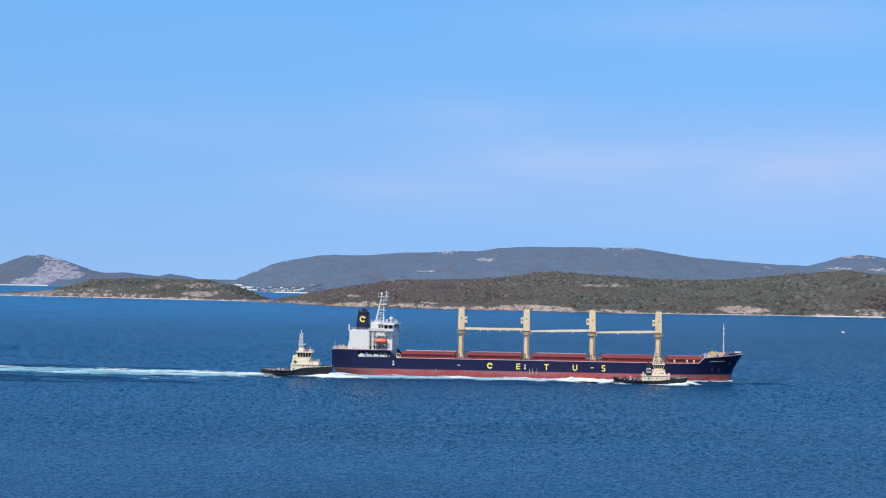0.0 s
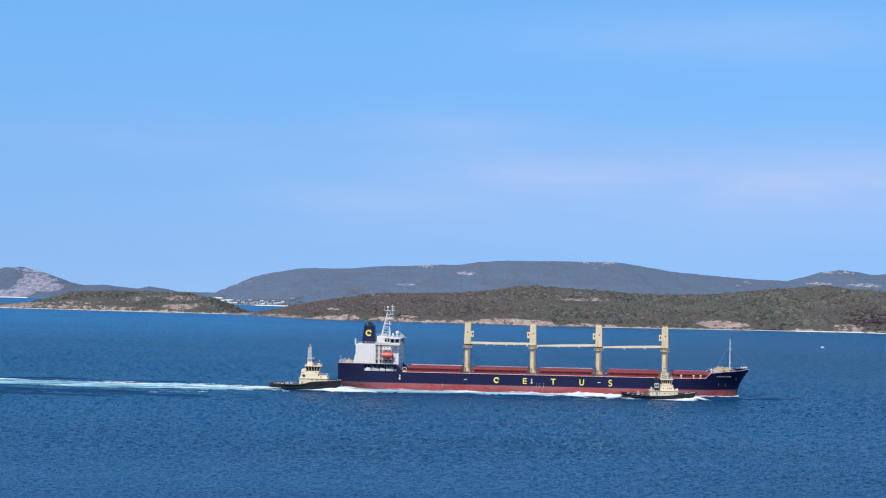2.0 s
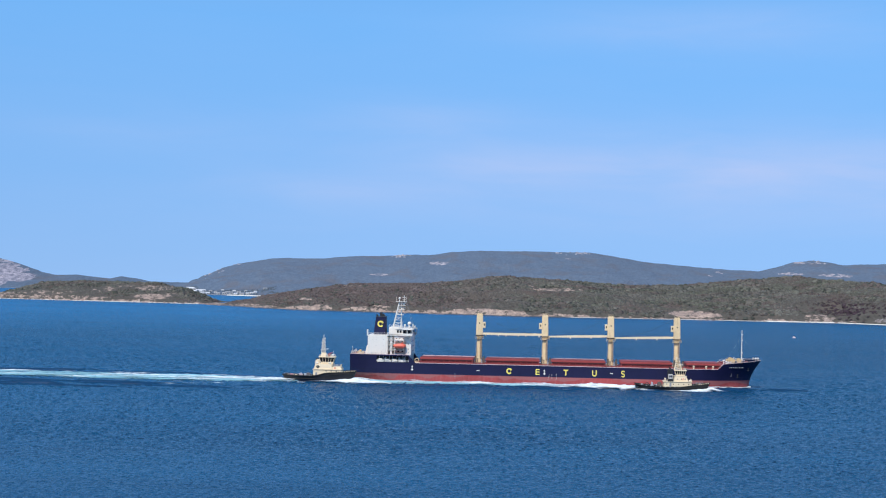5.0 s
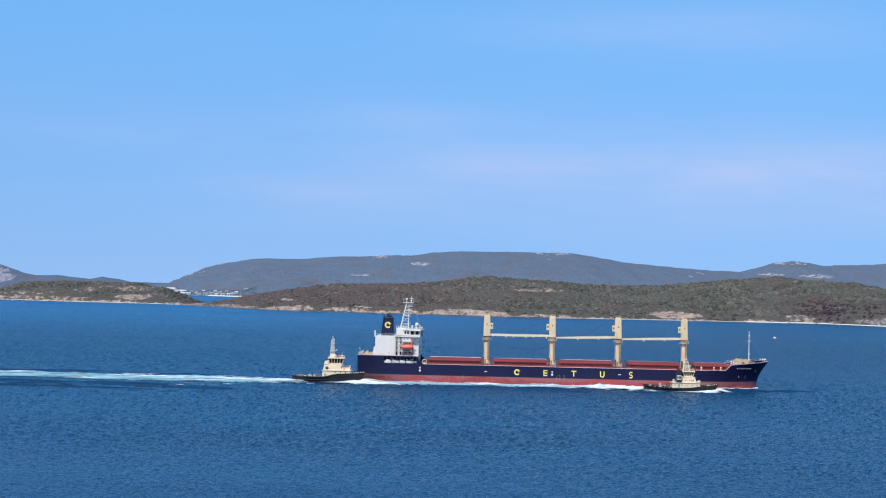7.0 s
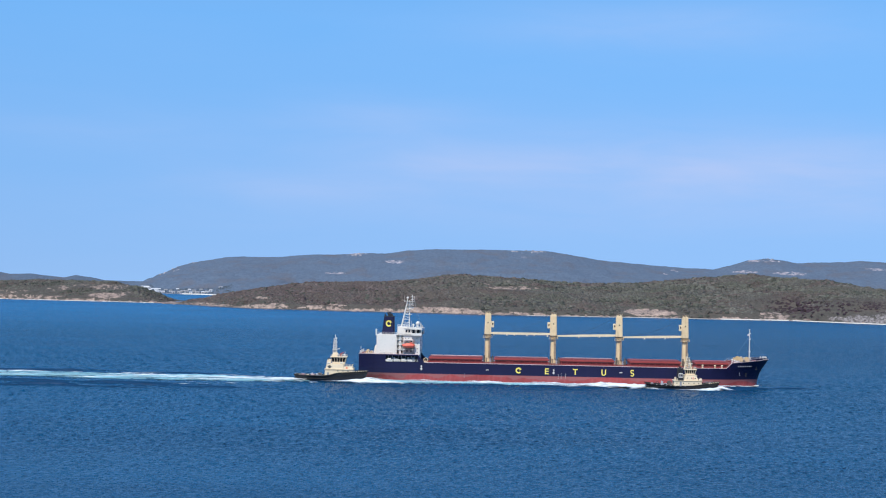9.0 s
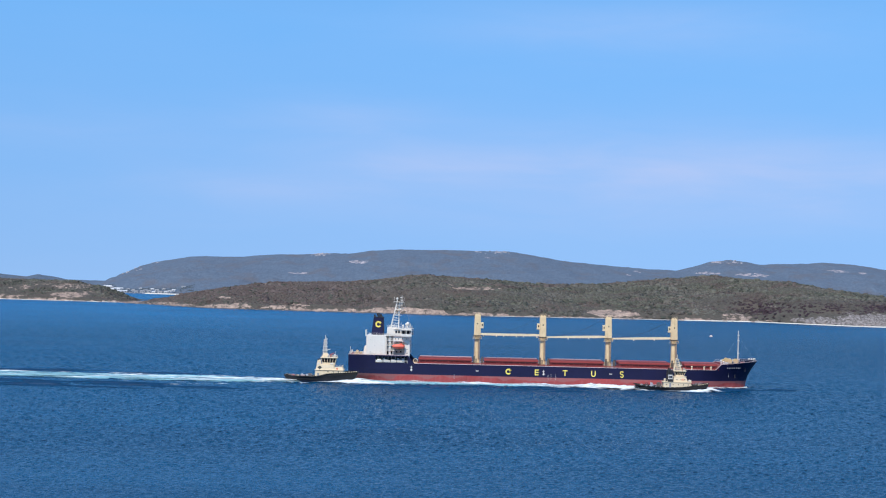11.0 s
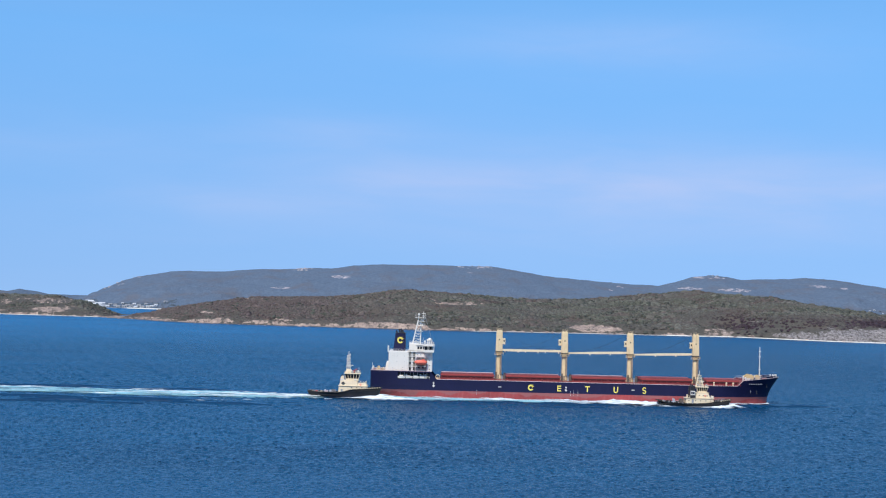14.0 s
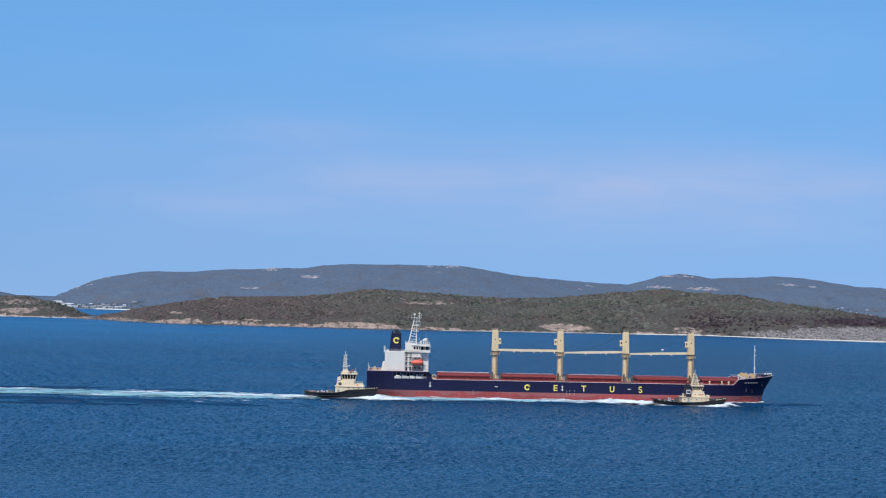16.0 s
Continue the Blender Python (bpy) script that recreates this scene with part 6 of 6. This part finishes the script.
def bow_tug():
    tug = thing("tugboat", "black and cream harbour tug running beside the ship's bow", "tugboat", group="harbour tugs")
    hull, top, half = tug_hull(tug, ([-15.8, -12, -3, 4, 10, 15.8], [2.6, 2.15, 1.6, 1.75, 2.65, 3.4]), 1.4)
    tug_bow_gear(hull, top, half, 5, 12)
    for i in range(8):                            # worn chocks along the bulwark
        x = -13.4 + 2.0 * i
        part("fairlead", box(B(), x, x + 0.4, -half(x, top(x)) - 0.28, -half(x, top(x)) + 0.1, top(x) - 0.15, top(x) + 0.16), GREY, hull)
    house = part("deckhouse", box(B(), -3.9, 8.4, -3.9, 3.9, 0.8, 3.75, 0.12, (0.15, 0.7, 0.12)), TUG_CREAM, tug, "cream painted deckhouse")
    up = part("upper_deckhouse", box(B(), 0.4, 6.6, -3.1, 3.1, 3.75, 6.1, 0.1, (0.35, 0.9, 0.3)), TUG_CREAM, tug)
    for x in (-2.6, 0.2, 2.4, 4.6, 6.6):
        part("porthole", tube(B(), (x, -3.8, 2.8), (x, -3.92, 2.8), 0.22, n=8), GLASS, house)
    for x in (1.9, 3.6, 5.2):
        part("porthole", tube(B(), (x, -2.9, 4.9), (x, -3.06, 4.9), 0.22, n=8), GLASS, up)
    part("deckhouse_door", box(B(), -1.4, -0.6, -3.98, -3.8, 1.5, 3.4), GREY, house)
    part("house_ledge", box(B(), -4.1, 8.2, -4.05, 4.05, 3.7, 3.84), TUG_CREAM, house)
    rail(house, [(-3.8, -3.9, 3.84), (-2.2, -3.9, 3.84)], TUG_CREAM, 0.9, 0.8, 0.05)
    rail(house, [(0.5, -3.9, 3.84), (7.9, -3.9, 3.84), (7.9, 3.9, 3.84)], TUG_CREAM, 0.9, 1.0, 0.05)
    part("wheelhouse_ledge", box(B(), 0.5, 6.0, -2.9, 2.9, 6.05, 6.18), TUG_CREAM, up)
    wh = tug_wheelhouse(tug, 1.0, 5.5, 6.15, 8.7, 1.9, 0.42)
    for sgn in (-1, 1):
        bm = box(B(), -2.1, 0.2, *sorted((sgn * 2.1, sgn * 3.4)), 3.75, 8.9, 0.12, (0.3, 0.25, 0.1))
        fn = part("funnel", bm, TUG_BLACK, tug, "black funnel with a white panel")
        pn = part("funnel_panel", box(B(), -1.9, -0.05, *sorted((sgn * 3.34, sgn * 3.45)), 5.1, 6.9), WHITE, fn, "white panel with dark marks on the funnel")
        for x, w in ((-1.5, 0.22), (-1.0, 0.16), (-0.5, 0.3)):
            part("panel_mark", box(B(), x - w, x + w, *sorted((sgn * 3.44, sgn * 3.49)), 5.5, 6.5), TUG_BLUE, pn)
        part("exhaust_pipe", tube(B(), (-0.9, sgn * 2.75, 8.8), (-1.2, sgn * 2.75, 9.6), 0.26, n=8), DARK, fn)
    bm = B()                                     # A-shaped mast of raking legs
    for dx, dy in ((-1.5, -1.0), (1.5, -1.0), (-1.5, 1.0), (1.5, 1.0)):
        tube(bm, (2.3 + dx, dy, 8.6), (2.2 + dx * 0.3, dy * 0.35, 13.4), 0.2, 0.16, 6)
    for k in range(5):
        z, f = 9.5 + 0.85 * k, (0.9 + 0.85 * k) / 4.8
        w, y = 1.5 - 1.05 * f, 1.0 - 0.65 * f
        for sgn in (-1, 1):
            tube(bm, (2.3 - w, sgn * y, z), (2.3 + w, sgn * y, z), 0.11, n=4)
            if k < 4:
                tube(bm, (2.3 - w, sgn * y, z), (2.3 + w - 0.2, sgn * (y - 0.1), z + 0.85), 0.08, n=4)
    tube(bm, (2.2, 0, 12.8), (2.2, 0, 15.4), 0.15, 0.1, 6)
    mast = part("mast", bm, TUG_CREAM, tug, "cream braced mast with lights")
    for z, w in ((10.3, 1.35), (12.0, 1.0), (13.3, 0.7)):
        part("mast_platform", box(B(), 2.3 - w, 2.3 + w, -0.9, 0.9, z, z + 0.15), TUG_CREAM, mast)
    for x, z in ((3.2, 10.45), (2.9, 12.15), (1.7, 13.45)):
        part("mast_light", tube(B(), (x, -0.5, z), (x, -0.5, z + 0.5), 0.2, n=8), WHITE, mast)
    part("radar_scanner", box(B(), 2.4, 4.3, -0.2, 0.2, 10.7, 11.0, 0.04), WHITE, mast)
    for x in (1.3, 5.0):
        part("searchlight", ball(B(), (x, -1.7, 9.4), 0.36), GREY, wh)
    bm = tube(B(), (4.3, -1.1, 8.7), (4.3, -1.1, 9.4), 0.26, n=8)
    tube(bm, (4.0, -1.1, 9.5), (5.3, -1.1, 10.1), 0.2, 0.15, 8)
    part("fire_monitor", bm, RED, wh, "red fire monitor")
    for x in (6.8,):
        part("life_raft", tube(B(), (x, -2.6, 4.3), (x + 1.1, -2.6, 4.3), 0.36, n=10), WHITE, house, "white life-raft canister")
    part("lifebuoy", open_ring(B(), 4.4, 4.9, 0.2, 0.38, 0, 360, -3.1, 12), ORANGE, up, "orange lifebuoy")
    part("vent_cowl", tube(B(), (-3.2, -2.8, 3.75), (-3.2, -2.8, 5.3), 0.28, 0.4, 8), TUG_CREAM, house)
    bm = tube(B(), (10.6, -0.9, 2.7), (10.6, 0.9, 2.7), 0.7, n=12)
    box(bm, 9.7, 11.5, -1.3, 1.3, 1.6, 2.2, 0.06)
    part("bow_winch", bm, GRIME, tug, "dark bow towing winch")
    tug_deck_gear(tug, hull, top, half)
    rail(tug, [(8.6, -4.3, 2.6), (12.5, -2.9, 3.0)], GREY, 1.0, 1.2, 0.05)
    return tug


# ---- foam ----
def foam_sheet(name, label, mat, x0, x1, centre, width, crest, froth, step=1.0, across=12, seed=1):
    """Foam lying on the water along x: its middle line, width, crest height and density vary along it."""
    n = int((x1 - x0) / step)
    verts, faces, dens = [], [], []
    for i in range(n + 1):
        x = x0 + (x1 - x0) * i / n
        c, w, h, d = centre(x), width(x), crest(x), froth(x)
        for j in range(across + 1):
            s = j / across * 2 - 1
            wob = float(fbm(x / 6 + seed, s * 2 + seed, 4)) * 0.5 + float(fbm(x / 26 + seed * 2, s + seed, 3)) * 0.7
            lump = float(fbm(x / 2.2 + seed * 3, (c + s * w) / 2.2, 3))
            verts.append((x, c + (s + wob * 0.5) * w, 0.05 + max(0.0, h * (1 - s * s) ** 1.0 * (1 + 0.9 * lump))))
            dens.append(d - 0.75 * abs(s + wob * 0.4) ** 2.2 - 0.3 * (i == 0 or i == n))
    for i in range(n):
        for j in range(across):
            k = i * (across + 1) + j
            faces.append((k, k + 1, k + across + 2, k + across + 1))
    ob = from_lists(name, verts, faces, mat)
    at = ob.data.attributes.new("froth", "FLOAT", "POINT")
    at.data.foreach_set("value", np.array(dens, np.float32))
    ob.data.polygons.foreach_set("use_smooth", np.ones(len(faces), bool))
    return tagged(ob, label, "foam", kind="stuff")


def mix(x, xs, vs):
    return float(np.interp(x, xs, vs))


def swell(x):
    return 0.5 + 0.5 * math.cos(2 * math.pi * (x - 17) / 26.0)


CARRIER = bulk_carrier()
TUG_AFT = aft_tug()
TUG_BOW = bow_tug()

SHIP_WAVE = foam_sheet(
    "bow_wave", "white bow wave foaming along the ship's side", FOAM, -90, 86.0,
    lambda x: -(hull_half(min(x, 85), 0, 85.2) + mix(x, [-90, 0, 60, 80, 86, 90], [5.6, 5.4, 3.2, 1.6, 1.2, 0.2])),
    lambda x: mix(x, [-90, -40, 10, 50, 70, 86], [8, 6.5, 5.5, 4.5, 4.0, 3.0]),
    lambda x: mix(x, [-90, -50, 0, 30, 45, 70, 86, 90], [0.9, 0.8, 0.9, 1.4, 1.2, 0.8, 0.9, 0.5]) * (0.5 + 0.7 * swell(x)),
    lambda x: mix(x, [-90, -50, 0, 30, 45, 70, 86], [0.45, 0.55, 0.84, 1.0, 1.1, 0.7, 0.75]) + 0.16 * swell(x), 0.8, 12, 2)
FAR_WAVE = foam_sheet(
    "bow_wave", "white foam along the ship's far side", FOAM, -88, 84,
    lambda x: hull_half(min(x, 85), 0, 85.2) + 2.6, lambda x: 3.0, lambda x: 0.4, lambda x: 0.65, 1.5, 6, 5)
AFT_CHURN = foam_sheet(
    "wake", "pale turquoise churned wake behind the aft tug", CHURN, -340, -8, lambda x: mix(x, [-340, -8], [3, 0]),
    lambda x: mix(x, [-340, -150, -40, -8], [29, 26, 19, 10]), lambda x: 0.5, lambda x: mix(x, [-340, -160, -40, -8], [0.42, 0.6, 1.0, 1.2]), 1.5, 18, 3)
AFT_FOAM = foam_sheet(
    "wake_foam", "white foam trail of the aft tug", WAKE_FOAM, -200, -10, lambda x: mix(x, [-200, -10], [-2, 0]) + 2 * math.sin(x / 37),
    lambda x: mix(x, [-200, -60, -10], [18, 15, 11]), lambda x: mix(x, [-200, -60, -10], [0.4, 0.7, 1.1]),
    lambda x: mix(x, [-200, -60, -10], [-0.1, 0.4, 1.2]), 1.2, 18, 4)


def wake_strand(k, off, half, x0, x1, dense, mat):
    """One drawn-out streak of froth in the wake, thick and thin along its length."""
    return foam_sheet(
        "foam_streak", "drawn-out pale streak of foam in the wake", mat, x0, x1,
        lambda x: off * mix(x, [-340, -60, -8], [1.1, 0.9, 0.35]) + 5 * float(fbm(x / 45 + k * 7.3, k, 3)),
        lambda x: half * (0.5 + float(vnoise(x / 23 + k * 5.1, k))), lambda x: 0.55,
        lambda x: dense + 1.5 * (float(vnoise(x / 17 + k * 3.7, k + 0.5)) - 0.5) + mix(x, [-340, -150, -30], [-0.12, 0.0, 0.15]), 1.2, 6, k + 20)


AFT_STREAKS = [wake_strand(k, *one) for k, one in enumerate((
    (25, 2.0, -340, -30, 0.45, FOAM), (18, 2.4, -340, -20, 0.6, CHURN), (12, 2.6, -340, -14, 0.55, WAKE_FOAM), (5, 3.4, -340, -14, 0.85, CHURN), (-1, 3.0, -340, -12, 0.65, WAKE_FOAM),
    (-8, 3.4, -340, -12, 0.85, CHURN), (-13, 2.2, -340, -14, 0.4, WAKE_FOAM), (-19, 2.4, -340, -20, 0.6, CHURN), (-33, 1.5, -300, -24, 0.0, FOAM), (-56, 1.4, -340, -30, -0.08, FOAM)))]
AFT_SPRAY = [foam_sheet("foam_patch", "small white patch of foam on the wake's edge", FOAM, a, c, lambda x, q=q: q, lambda x: 1.8, lambda x: 0.4, lambda x: 0.55, 0.6, 6, k)
             for k, (a, c, q) in enumerate(((-29, -24, -15.0), (-8, -4, -15.5), (-104, -100, -57), (-58, -53, -30), (-160, -155, -58), (-232, -227, -40)))]
SIDE_CHURN = foam_sheet(
    "wake", "pale turquoise foam-streaked water along the ship's quarter", CHURN, -110, 45, lambda x: mix(x, [-110, -60, 10, 45], [-16, -21, -20, -18]),
    lambda x: mix(x, [-110, -60, 10, 45], [12, 11, 9, 6]), lambda x: 0.35, lambda x: mix(x, [-110, -60, 10, 45], [1.3, 1.3, 1.05, 0.85]), 1.2, 10, 11)


def ridge_wave(name, label, x0, x1, off, half, high, seed):
    """A long low wave beside tug or ship, its dark face put into the colour."""
    n, m = int((x1 - x0) / 3.0), 10
    verts, faces = [], []
    for i in range(n + 1):
        x = x0 + (x1 - x0) * i / n
        e = max(0.0, math.sin(math.pi * i / n)) ** 0.5
        c = off + 2.0 * float(fbm(x / 20 + seed, seed, 3)) * 2
        h = high * e * max(0.0, 2.6 * float(vnoise(x / 13 + seed, seed)) - 0.65)
        for j in range(m + 1):
            s = j / m * 2 - 1
            verts.append((x, c + s * half, -0.5 + (h + 0.35) * (0.5 + 0.5 * math.cos(math.pi * s))))
        if i:
            k = i * (m + 1)
            faces += [(k - m - 1 + j, k + j, k + j + 1, k - m + j) for j in range(m)]
    ob = from_lists(name, verts, faces, DARKENED_SEA)
    ob.data.polygons.foreach_set("use_smooth", np.ones(len(faces), bool))
    return tagged(ob, label, "wave", kind="stuff")


AFT_RIDGES = [ridge_wave("wake_wave", "low wave beside the wake, its shaded face coloured dark", x0, x1, off, half, high, seed) for x0, x1, off, half, high, seed in (
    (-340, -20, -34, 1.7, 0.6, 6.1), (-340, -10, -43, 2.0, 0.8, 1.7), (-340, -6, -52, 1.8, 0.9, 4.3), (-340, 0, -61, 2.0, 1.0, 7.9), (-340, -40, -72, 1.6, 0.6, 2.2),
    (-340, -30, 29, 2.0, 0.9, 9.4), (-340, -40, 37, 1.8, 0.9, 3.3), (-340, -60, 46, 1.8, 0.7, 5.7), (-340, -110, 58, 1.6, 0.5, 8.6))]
AFT_BOW = foam_sheet(
    "bow_wave", "white bow wave of the aft tug", FOAM, -14, 32, lambda x: -mix(x, [-14, 6, 12, 18, 32], [6.2, 6.0, 4.6, 3.4, 7.0]),
    lambda x: mix(x, [-14, 4, 11, 18, 32], [1.3, 1.9, 4.2, 5.2, 4.0]), lambda x: mix(x, [-14, 3, 9, 15, 20, 32], [0.25, 0.5, 1.1, 1.7, 1.1, 0.3]),
    lambda x: mix(x, [-14, 0, 8, 14, 20, 32], [0.5, 0.6, 0.9, 1.25, 1.15, 0.75]), 0.7, 10, 6)
# ridges added to darken the water where the hull would be mirrored
HULL_DARK_RIDGES = [ridge_wave("wake_wave", "low wave beside the ship, coloured dark for the hull's reflection", x0, x1, off, half, high, seed) for x0, x1, off, half, high, seed in (
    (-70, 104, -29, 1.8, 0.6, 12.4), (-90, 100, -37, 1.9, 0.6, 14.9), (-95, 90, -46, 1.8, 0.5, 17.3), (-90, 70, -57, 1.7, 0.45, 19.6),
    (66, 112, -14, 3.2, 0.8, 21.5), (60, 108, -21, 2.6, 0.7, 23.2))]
BOW_FOAM = foam_sheet(
    "wake_foam", "white foam trail of the bow tug", FOAM, -62, -10, lambda x: mix(x, [-62, -10], [8, 0]),
    lambda x: mix(x, [-62, -30, -10], [7.5, 7, 5.5]), lambda x: mix(x, [-62, -40, -26, -10], [0.4, 1.2, 1.8, 1.2]),
    lambda x: mix(x, [-62, -40, -26, -10], [0.55, 0.95, 1.2, 1.1]), 0.8, 12, 8)
BOW_BOW = foam_sheet(
    "bow_wave", "white bow wave of the bow tug", FOAM, -16, 23, lambda x: -mix(x, [-16, 8, 15, 19, 23], [6.4, 5.6, 3.6, 2.8, 3.6]),
    lambda x: mix(x, [-16, 6, 13, 18, 23], [1.2, 1.6, 3.2, 3.4, 1.6]), lambda x: mix(x, [-16, 5, 12, 16, 19, 23], [0.2, 0.35, 1.0, 1.4, 0.8, 0.1]),
    lambda x: mix(x, [-16, 2, 10, 17, 23], [0.7, 0.8, 1.2, 1.0, 0.4]), 0.7, 10, 9)


def channel_buoy(x, y):
    b = thing("buoy", "small red and white buoy floating on the bay", "buoy", pose(x, y, 0))
    part("float", tube(B(), (0, 0, -0.4), (0, 0, 0.45), 1.5, 1.35, 14), PALE_RED, b, "faded red float")
    part("deck", tube(B(), (0, 0, 0.46), (0, 0, 1.0), 1.25, 0.7, 14), WHITE, b)
    part("topmark", tube(B(), (0, 0, 1.0), (0, 0, 1.5), 0.25, 0.15, 8), ORANGE, b)


channel_buoy(344, 1559)


# ---- what moves ----
YAW = -4.617
HEAD = (math.cos(radians(YAW)), math.sin(radians(YAW)))
LEFTWARD = (-HEAD[1], HEAD[0])


def berth(t, ahead, abeam, z=0.0, turn=0.0, rx=0.0):
    """A pose on the ship's track at t, so far ahead of its middle and abeam to port."""
    s = 5.809 * (t - 8) + ahead
    return pose(88.606 + s * HEAD[0] + abeam * LEFTWARD[0], 803.551 + s * HEAD[1] + abeam * LEFTWARD[1], z, rx, 0, YAW + turn)


def motions():
    times = [0, 2, 4, 6, 8, 10, 12, 14, 16]
    for ob in (CARRIER, SHIP_WAVE, FAR_WAVE, SIDE_CHURN, *HULL_DARK_RIDGES):
        walk(ob, [(t, berth(t, 0, 0)) for t in times])
    # the wind waves drift towards the lookout
    walk(WATER, [(t, pose(-0.35 * t, -1.5 * t, 0)) for t in (0, 8, 16)])
    aft = [-102.5, -101.6, -101.3, -100.9, -100.5, -100.3, -100.4, -100.2, -100.3]
    bow = [49.3, 49.5, 49.5, 49.5, 49.4, 49.2, 48.9, 48.6, 48.2]
    for ob in (TUG_AFT, AFT_CHURN, AFT_FOAM, AFT_BOW, *AFT_SPRAY, *AFT_STREAKS, *AFT_RIDGES):
        walk(ob, [(t, berth(t, a, -28.0)) for t, a in zip(times, aft)])
    for ob in (TUG_BOW, BOW_FOAM, BOW_BOW):
        walk(ob, [(t, berth(t, a, -33.5)) for t, a in zip(times, bow)])


motions()
